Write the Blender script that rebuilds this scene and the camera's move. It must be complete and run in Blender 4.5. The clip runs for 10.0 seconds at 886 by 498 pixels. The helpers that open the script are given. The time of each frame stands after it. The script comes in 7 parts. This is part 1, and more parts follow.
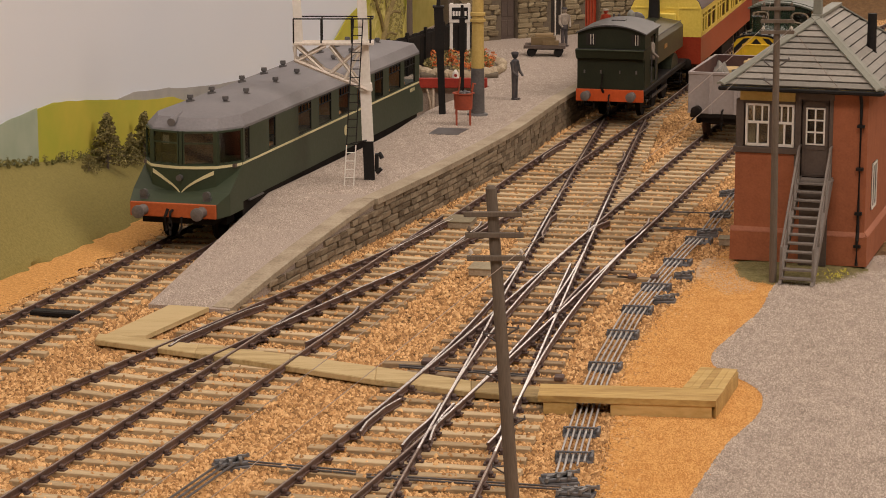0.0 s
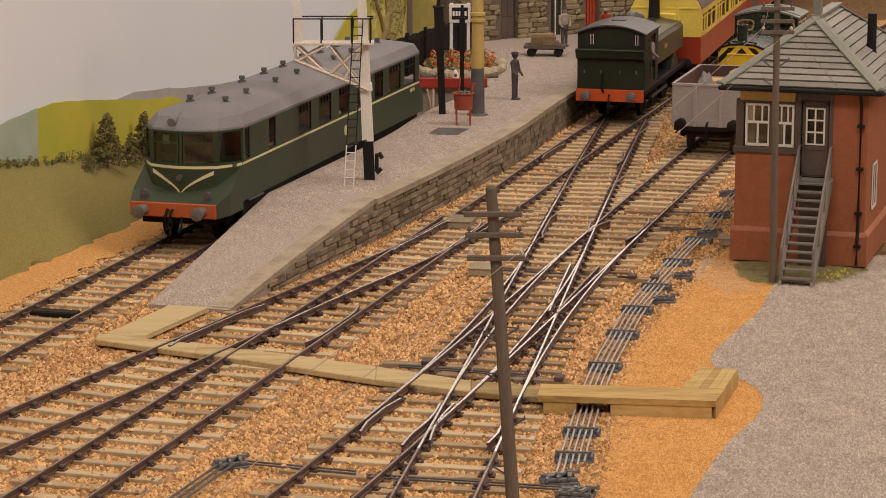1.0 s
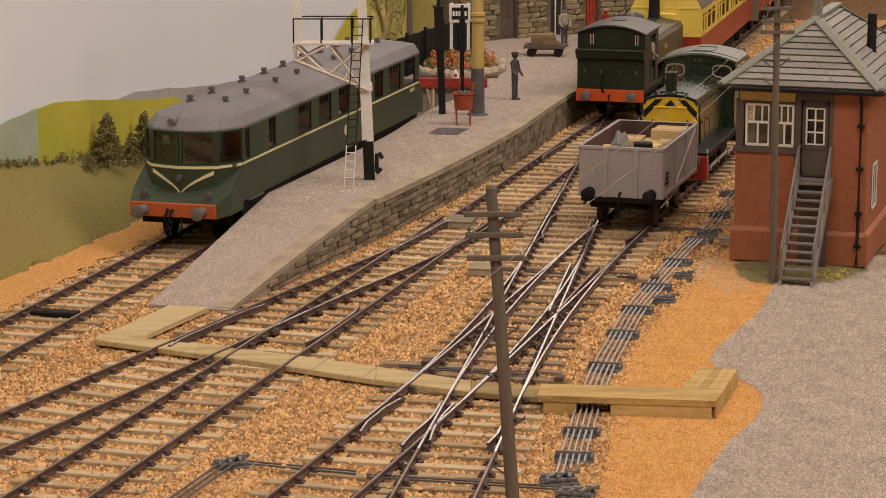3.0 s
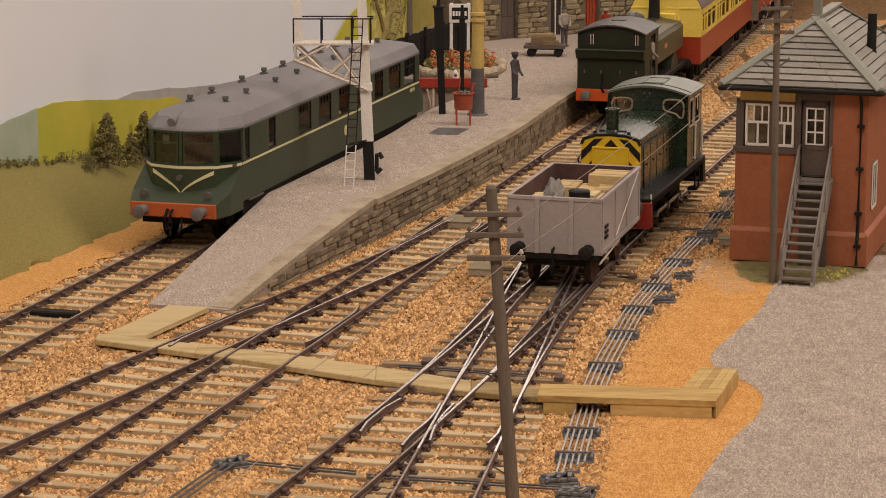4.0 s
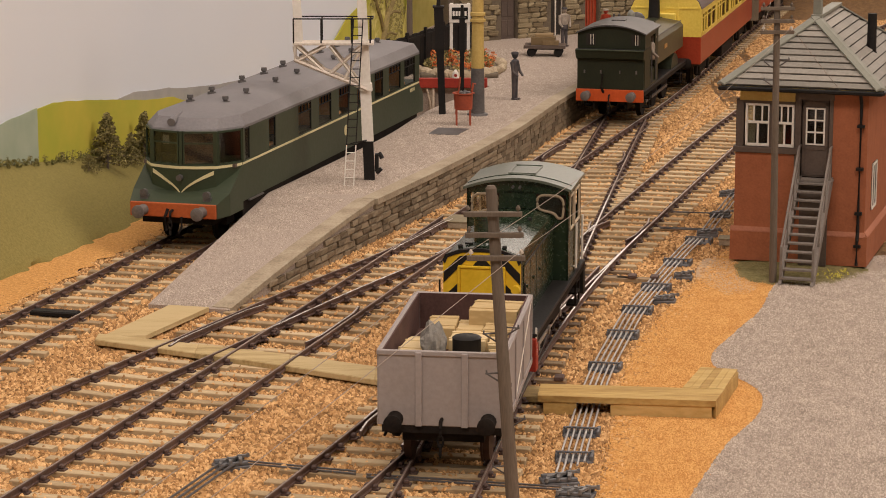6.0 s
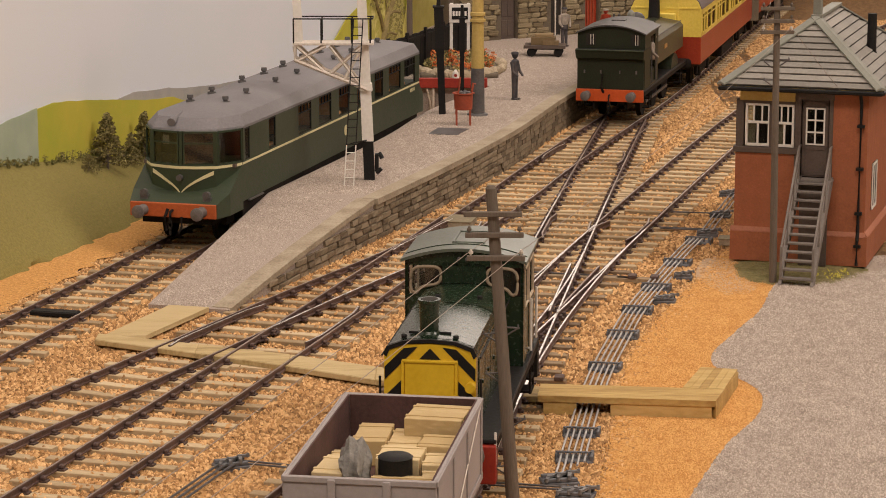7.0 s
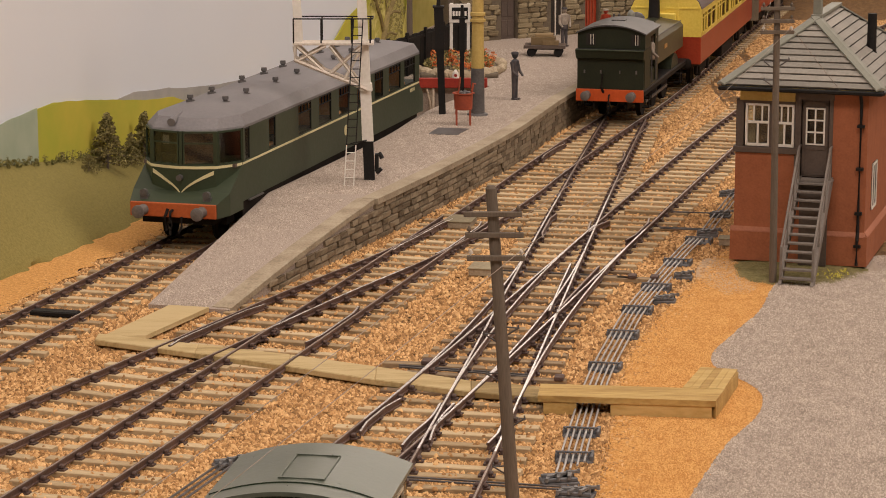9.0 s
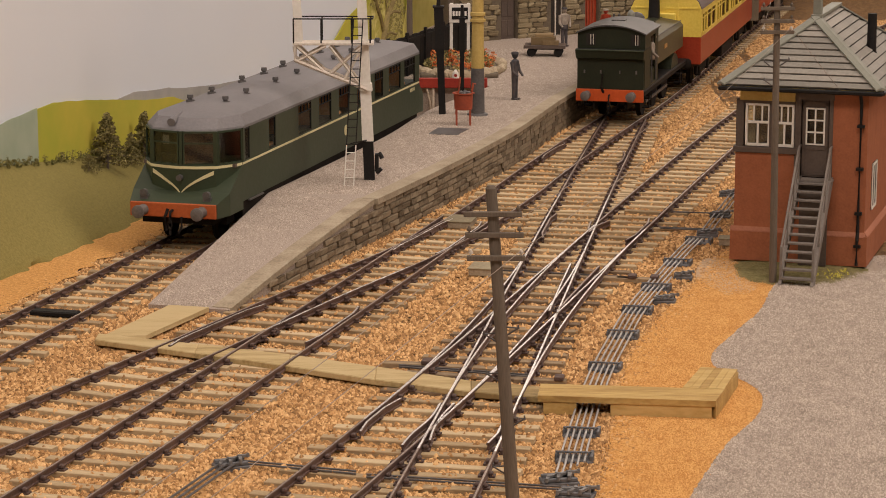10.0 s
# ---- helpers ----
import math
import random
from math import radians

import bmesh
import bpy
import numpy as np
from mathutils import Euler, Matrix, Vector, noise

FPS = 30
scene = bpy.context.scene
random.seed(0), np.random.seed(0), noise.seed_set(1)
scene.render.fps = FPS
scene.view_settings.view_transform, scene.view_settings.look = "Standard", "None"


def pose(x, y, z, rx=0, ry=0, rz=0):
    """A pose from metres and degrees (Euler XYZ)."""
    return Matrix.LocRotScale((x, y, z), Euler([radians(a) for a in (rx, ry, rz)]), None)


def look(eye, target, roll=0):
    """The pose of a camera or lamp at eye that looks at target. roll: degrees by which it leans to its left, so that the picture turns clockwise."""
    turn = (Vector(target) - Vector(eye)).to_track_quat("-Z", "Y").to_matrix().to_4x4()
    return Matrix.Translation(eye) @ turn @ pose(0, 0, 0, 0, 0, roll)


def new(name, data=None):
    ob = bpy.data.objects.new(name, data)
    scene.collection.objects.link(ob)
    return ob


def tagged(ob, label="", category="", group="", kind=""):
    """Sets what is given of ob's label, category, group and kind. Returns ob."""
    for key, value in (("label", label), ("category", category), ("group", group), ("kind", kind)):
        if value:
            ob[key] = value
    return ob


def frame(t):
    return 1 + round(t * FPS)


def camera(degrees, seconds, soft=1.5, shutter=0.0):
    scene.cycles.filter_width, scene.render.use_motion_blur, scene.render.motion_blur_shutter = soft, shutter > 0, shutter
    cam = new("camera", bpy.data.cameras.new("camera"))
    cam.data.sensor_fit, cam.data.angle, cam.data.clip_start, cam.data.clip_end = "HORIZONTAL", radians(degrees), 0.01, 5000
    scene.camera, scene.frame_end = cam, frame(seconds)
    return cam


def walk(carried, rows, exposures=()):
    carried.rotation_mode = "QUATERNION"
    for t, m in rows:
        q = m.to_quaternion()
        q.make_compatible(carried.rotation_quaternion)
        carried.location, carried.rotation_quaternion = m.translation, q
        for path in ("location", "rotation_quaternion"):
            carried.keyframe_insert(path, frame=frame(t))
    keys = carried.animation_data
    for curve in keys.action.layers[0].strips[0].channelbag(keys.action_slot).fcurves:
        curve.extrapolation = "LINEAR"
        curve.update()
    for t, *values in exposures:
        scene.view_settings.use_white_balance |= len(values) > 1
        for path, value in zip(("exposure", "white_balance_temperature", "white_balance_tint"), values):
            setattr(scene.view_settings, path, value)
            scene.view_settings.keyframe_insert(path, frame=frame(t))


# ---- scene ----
# A model railway at 4 mm to the foot. Lengths below are in scale metres; S makes them true.
S = 1 / 76.2
cam = camera(20.2, 10.0, soft=0.95)
EYE = pose(0, 0, 13.0 * S, 90 - 11.488, 0, 0)
walk(cam, [(0, EYE), (10, EYE)], [(0, 0.0), (2.5, 0.0), (4.5, 0.04), (5.0, 0.08), (5.5, 0.12), (7.5, 0.14), (8.5, 0.11), (10, 0.01)])

# ---- light: an exhibition hall with warm unseen lamps overhead, to the right and beyond ----
world = bpy.data.worlds.new("hall")
scene.world = world
world.use_nodes = True
world.node_tree.nodes["Background"].inputs[0].default_value = (1.0, 0.86, 0.70, 1)
world.node_tree.nodes["Background"].inputs[1].default_value = 0.30


def lamp(x, y, z, sx, sy, watts, colour, target):
    d = bpy.data.lights.new("hall_lamp", "AREA")
    d.shape, d.size, d.size_y, d.energy, d.color = "RECTANGLE", sx * S, sy * S, watts, colour
    ob = new("hall_lamp", d)
    ob.matrix_world = look(Vector((x, y, z)) * S, Vector(target) * S)
    return ob


WARM = (1.0, 0.86, 0.755)
lamp(-10, -75, 135, 120, 40, 26.0, WARM, (0, 75, 0))
# added on the right to brighten the backscene, which faces that way
lamp(95, 35, 125, 40, 120, 24.0, WARM, (-5, 80, 0))
lamp(0, 85, 140, 120, 34, 11.0, WARM, (0, 78, 0))
# low strip added beyond the layout for sheen on bonnet, roofs and rails
lamp(10, 186, 52, 200, 26, 9.0, WARM, (0, 60, 0))


# ---- materials ----
def mk(name, c1, c2=None, rough=0.7, metal=0.0, scale=3.0, fine=25.0, bump=0.3, depth=0.03, vary=0.0, island=False, stretch=None, spec=0.4, c3=None, span=(0.36, 0.64)):
    """Two-scale mottled surface; scales in cycles a scale metre."""
    m = bpy.data.materials.new(name)
    m.use_nodes = True
    nt = m.node_tree
    b = nt.nodes["Principled BSDF"]
    c2 = c2 or tuple(v * 0.75 for v in c1)
    tc = nt.nodes.new("ShaderNodeTexCoord")
    vec = tc.outputs["Object"]
    if stretch:
        mp = nt.nodes.new("ShaderNodeMapping")
        mp.inputs["Scale"].default_value = stretch
        nt.links.new(vec, mp.inputs[0])
        vec = mp.outputs[0]
    n1 = nt.nodes.new("ShaderNodeTexNoise")
    n1.inputs["Scale"].default_value, n1.inputs["Detail"].default_value = scale / S, 4
    n2 = nt.nodes.new("ShaderNodeTexNoise")
    n2.inputs["Scale"].default_value, n2.inputs["Detail"].default_value = fine / S, 3
    for n in (n1, n2):
        nt.links.new(vec, n.inputs["Vector"])
    add = nt.nodes.new("ShaderNodeMath")
    add.operation = "ADD"
    nt.links.new(n1.outputs[0], add.inputs[0])
    nt.links.new(n2.outputs[0], add.inputs[1])
    fac = add.outputs[0]
    ramp = nt.nodes.new("ShaderNodeValToRGB")
    lo, hi = ramp.color_ramp.elements
    lo.position, hi.position = span
    lo.color, hi.color = (*c1, 1), (*c2, 1)
    if c3:
        e = ramp.color_ramp.elements.new((span[0] + span[1]) / 2)
        e.color = (*c3, 1)
    half = nt.nodes.new("ShaderNodeMath")
    half.operation = "MULTIPLY_ADD"
    half.inputs[1].default_value, half.inputs[2].default_value = 0.5, 0.0
    nt.links.new(fac, half.inputs[0])
    out = half.outputs[0]
    if vary:
        if island:
            rnd = nt.nodes.new("ShaderNodeNewGeometry").outputs["Random Per Island"]
        else:
            rnd = nt.nodes.new("ShaderNodeObjectInfo").outputs["Random"]
        shift = nt.nodes.new("ShaderNodeMath")
        shift.operation = "MULTIPLY_ADD"
        shift.inputs[1].default_value, shift.inputs[2].default_value = vary, -vary / 2
        nt.links.new(rnd, shift.inputs[0])
        mix = nt.nodes.new("ShaderNodeMath")
        mix.operation = "ADD"
        nt.links.new(out, mix.inputs[0])
        nt.links.new(shift.outputs[0], mix.inputs[1])
        out = mix.outputs[0]
    nt.links.new(out, ramp.inputs[0])
    nt.links.new(ramp.outputs[0], b.inputs["Base Color"])
    b.inputs["Metallic"].default_value = metal
    b.inputs["Specular IOR Level"].default_value = spec
    rr = nt.nodes.new("ShaderNodeMath")
    rr.operation = "MULTIPLY_ADD"
    rr.inputs[1].default_value, rr.inputs[2].default_value = 0.2, rough - 0.1
    nt.links.new(n2.outputs[0], rr.inputs[0])
    nt.links.new(rr.outputs[0], b.inputs["Roughness"])
    if bump:
        bp = nt.nodes.new("ShaderNodeBump")
        bp.inputs["Strength"].default_value, bp.inputs["Distance"].default_value = bump, depth * S
        nt.links.new(fac, bp.inputs["Height"])
        nt.links.new(bp.outputs[0], b.inputs["Normal"])
    return m


def glass(name, tint=(0.8, 0.85, 0.85), rough=0.05, gloss=0.12):
    m = bpy.data.materials.new(name)
    m.use_nodes = True
    nt = m.node_tree
    nt.nodes.remove(nt.nodes["Principled BSDF"])
    tr, gl, mix = (nt.nodes.new("ShaderNodeBsdfTransparent"), nt.nodes.new("ShaderNodeBsdfGlossy"), nt.nodes.new("ShaderNodeMixShader"))
    tr.inputs[0].default_value = (*tint, 1)
    gl.inputs["Roughness"].default_value = rough
    mix.inputs[0].default_value = gloss
    nt.links.new(tr.outputs[0], mix.inputs[1])
    nt.links.new(gl.outputs[0], mix.inputs[2])
    nt.links.new(mix.outputs[0], nt.nodes["Material Output"].inputs[0])
    return m


GRAIN = mk("grit_grain", (0.26, 0.213, 0.172), (0.58, 0.495, 0.415), 0.9, scale=2, fine=20, vary=0.65, island=True, bump=0.0, c3=(0.375, 0.305, 0.256), span=(0.16, 0.84))
SANDGRAIN = mk("sand_grain", (0.47, 0.215, 0.055), (0.70, 0.40, 0.14), 0.9, scale=2, fine=20, vary=0.45, island=True, bump=0.0, c3=(0.575, 0.285, 0.08))
STONE = mk("ballast_stone", (0.20, 0.10, 0.037), (0.80, 0.51, 0.24), 0.88, scale=2, fine=20, vary=0.7, island=True, c3=(0.50, 0.27, 0.103), span=(0.10, 0.90), bump=0.0)
# kept dark so the bed's colour holds the shade between stones
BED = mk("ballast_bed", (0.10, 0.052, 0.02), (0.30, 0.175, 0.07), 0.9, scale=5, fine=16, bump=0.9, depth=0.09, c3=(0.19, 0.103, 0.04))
SAND = mk("orange_sand", (0.46, 0.215, 0.055), (0.76, 0.43, 0.15), 0.95, scale=12, fine=26, bump=0.8, depth=0.035, c3=(0.61, 0.31, 0.09))
GRIT = mk("grey_grit", (0.27, 0.218, 0.172), (0.50, 0.42, 0.34), 0.95, scale=30.0, fine=60, bump=0.5, depth=0.02, c3=(0.375, 0.308, 0.252))
PLAT = mk("platform_grit", (0.28, 0.228, 0.187), (0.50, 0.424, 0.355), 0.95, scale=30, fine=60, bump=0.5, depth=0.02, c3=(0.385, 0.315, 0.27))
COPING = mk("coping_stone", (0.27, 0.215, 0.15), (0.44, 0.37, 0.27), 0.88, scale=1.6, fine=16, bump=0.4, c3=(0.365, 0.30, 0.215))
GRASS = mk("static_grass", (0.18, 0.15, 0.04), (0.31, 0.25, 0.08), 0.95, scale=13, fine=38, bump=0.25, depth=0.02, c3=(0.245, 0.203, 0.06), span=(0.3, 0.7))
GRASS2 = mk("green_flock", (0.13, 0.115, 0.035), (0.27, 0.225, 0.10), 0.95, scale=4, fine=18, bump=0.9, depth=0.08)
SLEEPER = mk("sleeper_wood", (0.30, 0.215, 0.12), (0.59, 0.46, 0.285), 0.88, scale=2.5, fine=20, vary=0.5, stretch=(0.35, 2.5, 1), bump=0.35, depth=0.02, c3=(0.46, 0.345, 0.205), span=(0.26, 0.74))
TIMBER = mk("oily_timber", (0.16, 0.11, 0.07), (0.34, 0.25, 0.15), 0.85, scale=2, fine=20, vary=0.4, stretch=(0.3, 2.5, 1), bump=0.3, depth=0.02)
CHAIR = mk("chair_iron", (0.060, 0.038, 0.034), (0.115, 0.072, 0.06), 0.7, scale=4, fine=20)
RAILSIDE = mk("rusty_rail", (0.075, 0.045, 0.040), (0.15, 0.092, 0.075), 0.55, scale=1.0, fine=15)
RAILTOP = mk("rail_head", (0.24, 0.185, 0.155), (0.44, 0.36, 0.30), 0.40, metal=0.6, scale=0.25, fine=6, bump=0.05)
# near-white metal, so the slip rails' highlights sit in the colour
RAILBRIGHT = mk("polished_rail", (0.72, 0.69, 0.66), (0.96, 0.94, 0.92), 0.30, metal=0.9, scale=0.7, fine=8, bump=0.05)
WOODOLD = mk("weathered_plank", (0.26, 0.185, 0.08), (0.52, 0.40, 0.21), 0.8, scale=0.8, fine=9, stretch=(0.25, 3, 1), vary=0.3, bump=0.35, c3=(0.41, 0.30, 0.135))
WOOD = mk("boardwalk_wood", (0.36, 0.22, 0.07), (0.60, 0.43, 0.18), 0.75, scale=0.8, fine=9, stretch=(0.25, 3, 1), vary=0.2, bump=0.25, c3=(0.50, 0.34, 0.12))
DKGREEN = mk("bottle_green_paint", (0.028, 0.041, 0.022), (0.037, 0.053, 0.029), 0.42, scale=0.8, fine=12, bump=0.06)
GREENLO = mk("coach_green_paint", (0.031, 0.043, 0.023), (0.042, 0.057, 0.031), 0.5, scale=0.5, fine=12, bump=0.05)
LOCOGREEN = mk("brunswick_green_paint", (0.010, 0.022, 0.011), (0.017, 0.033, 0.017), 0.25, scale=0.8, fine=12, bump=0.0, spec=0.6)
PANGREEN = mk("dusty_green_paint", (0.017, 0.021, 0.011), (0.025, 0.029, 0.016), 0.5, scale=0.8, fine=12, bump=0.08, spec=0.25)
TANKGREEN = mk("tank_green_paint", (0.060, 0.050, 0.022), (0.085, 0.071, 0.033), 0.5, scale=0.8, fine=12, bump=0.08)
GREYROOF = mk("grey_roof_paint", (0.155, 0.147, 0.155), (0.215, 0.202, 0.208), 0.55, scale=0.8, fine=14, bump=0.08)
CABROOF = mk("worn_green_roof", (0.085, 0.10, 0.078), (0.125, 0.14, 0.11), 0.32, scale=0.6, fine=12, bump=0.05)
BLACK = mk("black_paint", (0.010, 0.009, 0.009), (0.018, 0.016, 0.015), 0.55, scale=1, fine=14, bump=0.1, spec=0.2)
SOOT = mk("underframe_black", (0.012, 0.0095, 0.0085), (0.024, 0.019, 0.016), 0.85, scale=2, fine=18, bump=0.2, spec=0.12)
IRON = mk("grey_iron", (0.09, 0.085, 0.085), (0.15, 0.14, 0.14), 0.5, metal=0.3, scale=2, fine=18, bump=0.1)
BUFFER = mk("buffer_grey", (0.10, 0.085, 0.08), (0.16, 0.14, 0.13), 0.55, scale=4, fine=18, bump=0.1)
ORANGE = mk("buffer_beam_red", (0.52, 0.075, 0.012), (0.62, 0.10, 0.02), 0.5, scale=1, fine=12, bump=0.1)
# the beam red darkened, shade on the railcar's beam put into the colour
BEAMSHADED = mk("faded_beam_red", (0.36, 0.075, 0.018), (0.48, 0.11, 0.028), 0.6, scale=1, fine=12, bump=0.15)
RED = mk("signal_red", (0.27, 0.024, 0.015), (0.36, 0.036, 0.02), 0.55, scale=1, fine=12, bump=0.1)
RUSTRED = mk("brazier_red", (0.26, 0.05, 0.024), (0.36, 0.075, 0.034), 0.65, scale=2, fine=14, bump=0.15)
YELLOW = mk("warning_yellow", (0.66, 0.42, 0.015), (0.78, 0.52, 0.03), 0.5, scale=0.8, fine=10, bump=0.08)
CREAM = mk("cream_stripe", (0.60, 0.54, 0.30), (0.68, 0.62, 0.38), 0.6, scale=1, fine=12, bump=0.05)
WHITE = mk("white_paint", (0.70, 0.66, 0.60), (0.82, 0.78, 0.73), 0.6, scale=1, fine=12, bump=0.1)
OFFWHITE = mk("weathered_white", (0.56, 0.48, 0.40), (0.76, 0.70, 0.63), 0.7, scale=1.5, fine=14, bump=0.2)
WAGONGREY = mk("wagon_grey", (0.31, 0.275, 0.265), (0.37, 0.33, 0.32), 0.7, scale=0.7, fine=12, bump=0.1)
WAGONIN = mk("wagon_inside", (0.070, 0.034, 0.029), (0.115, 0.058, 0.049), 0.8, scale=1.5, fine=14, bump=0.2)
CRATE = mk("crate_wood", (0.50, 0.36, 0.17), (0.66, 0.51, 0.28), 0.7, scale=2, fine=14, stretch=(0.4, 2.5, 1), vary=0.4, bump=0.2)
BRICK = mk("red_brick", (0.285, 0.093, 0.041), (0.375, 0.125, 0.056), 0.8, scale=3, fine=16, bump=0.3)
BANDBRICK = mk("plinth_brick", (0.33, 0.125, 0.07), (0.42, 0.17, 0.10), 0.8, scale=0.8, fine=14, bump=0.25)
SLATE = mk("grey_slate", (0.205, 0.19, 0.165), (0.30, 0.275, 0.24), 0.65, scale=0.8, fine=12, vary=0.35, bump=0.15)
# near-black, for the shade lines between the slates
ROOFSHADE = mk("dark_roof_bed", (0.035, 0.032, 0.028), (0.06, 0.055, 0.048), 0.85, scale=1, fine=10, bump=0.1)
LEAD = mk("lead_flashing", (0.20, 0.20, 0.165), (0.25, 0.25, 0.21), 0.55, scale=0.8, fine=12, bump=0.1)
BROWN = mk("dark_brown_paint", (0.080, 0.058, 0.048), (0.115, 0.085, 0.069), 0.6, scale=1, fine=14, bump=0.1)
BUFF = mk("buff_paint", (0.44, 0.31, 0.085), (0.54, 0.39, 0.13), 0.6, scale=1, fine=14, bump=0.1)
STAIRGREY = mk("grey_stair_paint", (0.16, 0.135, 0.12), (0.23, 0.20, 0.175), 0.7, scale=1.2, fine=14, bump=0.1)
POLE = mk("creosoted_pole", (0.115, 0.088, 0.065), (0.17, 0.135, 0.105), 0.8, scale=1.5, fine=16, stretch=(3, 3, 0.3), bump=0.25)
STONEW = mk("rubble_stone", (0.15, 0.112, 0.072), (0.29, 0.228, 0.152), 0.9, scale=1.5, fine=12, vary=0.4, bump=0.5, depth=0.05)
STONEJOIN = mk("rubble_stone_far", (0.15, 0.112, 0.072), (0.29, 0.228, 0.152), 0.9, scale=1.5, fine=12, vary=0.4, island=True, bump=0.5, depth=0.05)
MORTAR = mk("dark_mortar", (0.11, 0.085, 0.06), (0.17, 0.135, 0.095), 0.95, scale=2, fine=14)
SKY = mk("painted_sky", (0.775, 0.805, 0.875), (0.835, 0.85, 0.895), 0.9, scale=0.02, fine=0.1, bump=0.0, spec=0.1)
HALL = mk("hall_wall", (0.42, 0.36, 0.30), (0.48, 0.42, 0.35), 0.9, scale=0.02, fine=0.1, bump=0.0)
PAINTGREY = mk("painted_grey_hill", (0.36, 0.35, 0.34), (0.46, 0.44, 0.42), 0.95, scale=0.25, fine=1.5, bump=0.0, spec=0.1)
PAINTYELLOW = mk("painted_field_green", (0.44, 0.46, 0.065), (0.60, 0.51, 0.08), 0.95, scale=0.25, fine=0.8, bump=0.0, spec=0.1)
PAINTPALE = mk("painted_pale_hill", (0.37, 0.44, 0.33), (0.44, 0.50, 0.39), 0.95, scale=0.2, fine=1.5, bump=0.0, spec=0.1)
PAINTLEAF = mk("painted_wood_green", (0.56, 0.50, 0.15), (0.76, 0.68, 0.27), 0.95, scale=0.5, fine=4, bump=0.0, spec=0.1, c3=(0.50, 0.44, 0.10))
PAINTORANGE = mk("painted_autumn_wood", (0.36, 0.17, 0.04), (0.55, 0.30, 0.10), 0.95, scale=0.4, fine=2, bump=0.0, spec=0.1)
PAINTPALE2 = mk("painted_straw_field", (0.64, 0.56, 0.14), (0.74, 0.65, 0.21), 0.95, scale=0.25, fine=2, bump=0.0, spec=0.1)
FOLIAGE = mk("olive_foliage", (0.07, 0.06, 0.02), (0.44, 0.37, 0.15), 0.9, scale=3, fine=14, bump=0.0, vary=0.7, island=True, c3=(0.18, 0.15, 0.05), span=(0.15, 0.85))
FOLIAGE2 = mk("hedge_foliage", (0.10, 0.095, 0.025), (0.30, 0.26, 0.09), 0.9, scale=3, fine=14, bump=0.0, vary=0.6, island=True)
FLOWER = mk("orange_flowers", (0.45, 0.09, 0.02), (0.68, 0.22, 0.06), 0.8, scale=3, fine=14, bump=0.0, vary=0.8, island=True)
ROCKERY = mk("pale_rockery", (0.34, 0.27, 0.18), (0.50, 0.41, 0.29), 0.9, scale=3, fine=14, vary=0.4, bump=0.4)
SEAT = mk("tan_seat_cloth", (0.58, 0.27, 0.10), (0.70, 0.38, 0.17), 0.9, scale=2, fine=14, bump=0.1)
CRIMSON = mk("crimson_paint", (0.26, 0.028, 0.011), (0.34, 0.046, 0.018), 0.4, scale=0.5, fine=12, bump=0.05)
COACHCREAM = mk("cream_yellow_paint", (0.72, 0.54, 0.085), (0.83, 0.65, 0.13), 0.45, scale=0.5, fine=12, bump=0.05)
TARP = mk("grey_sack_cloth", (0.17, 0.16, 0.145), (0.30, 0.28, 0.25), 0.9, scale=2, fine=10, bump=0.8, depth=0.06)
FIGURE = mk("painted_figure", (0.035, 0.036, 0.045), (0.11, 0.09, 0.085), 0.7, scale=1.0, fine=6, bump=0.1)
FIGURE2 = mk("painted_figure_pale", (0.20, 0.16, 0.13), (0.42, 0.36, 0.30), 0.7, scale=1.6, fine=6, bump=0.1)
BOXLID = mk("mossy_board", (0.21, 0.175, 0.11), (0.33, 0.28, 0.185), 0.85, scale=2, fine=14, vary=0.3, bump=0.2)
PANROOF = mk("sooty_roof_paint", (0.05, 0.047, 0.045), (0.09, 0.085, 0.08), 0.45, scale=0.8, fine=14, bump=0.08)
STRUT = mk("dirty_timber", (0.22, 0.165, 0.12), (0.40, 0.32, 0.24), 0.85, scale=2, fine=14, bump=0.2)
RUSTWHEEL = mk("rusty_wheel", (0.030, 0.014, 0.010), (0.06, 0.028, 0.02), 0.7, scale=3, fine=16, bump=0.1)
WEED = mk("yellow_weeds", (0.42, 0.36, 0.05), (0.66, 0.58, 0.10), 0.9, scale=3, fine=14, bump=0.0, vary=0.6, island=True)
BRASS = mk("brass", (0.55, 0.36, 0.12), (0.66, 0.46, 0.18), 0.35, metal=1.0, scale=2, fine=14, bump=0.0)
CURTAIN = mk("pale_blind", (0.55, 0.45, 0.32), (0.66, 0.56, 0.42), 0.8, scale=2, fine=9, bump=0.1)
BUFFEDGE = mk("dull_buff_edge", (0.27, 0.21, 0.14), (0.38, 0.30, 0.21), 0.7, scale=2, fine=12, bump=0.1)
GLASS = glass("window_glass", (0.72, 0.74, 0.72))
RAILGLASS = glass("railcar_glass", (0.90, 0.91, 0.89), gloss=0.05)
SCREENGLASS = glass("windscreen_glass", (0.66, 0.68, 0.68), gloss=0.10)
DUST = mk("pale_dust", (0.40, 0.27, 0.16), (0.58, 0.41, 0.26), 0.95, scale=8, fine=26, bump=0.5, depth=0.02)
CABGLASS = glass("cab_glass", (0.40, 0.41, 0.40), gloss=0.04)
# near-black stands in for shade inside cabs, behind windows and in openings
DARK = mk("dark_interior", (0.020, 0.016, 0.013), (0.035, 0.028, 0.022), 0.8, scale=1, fine=8)


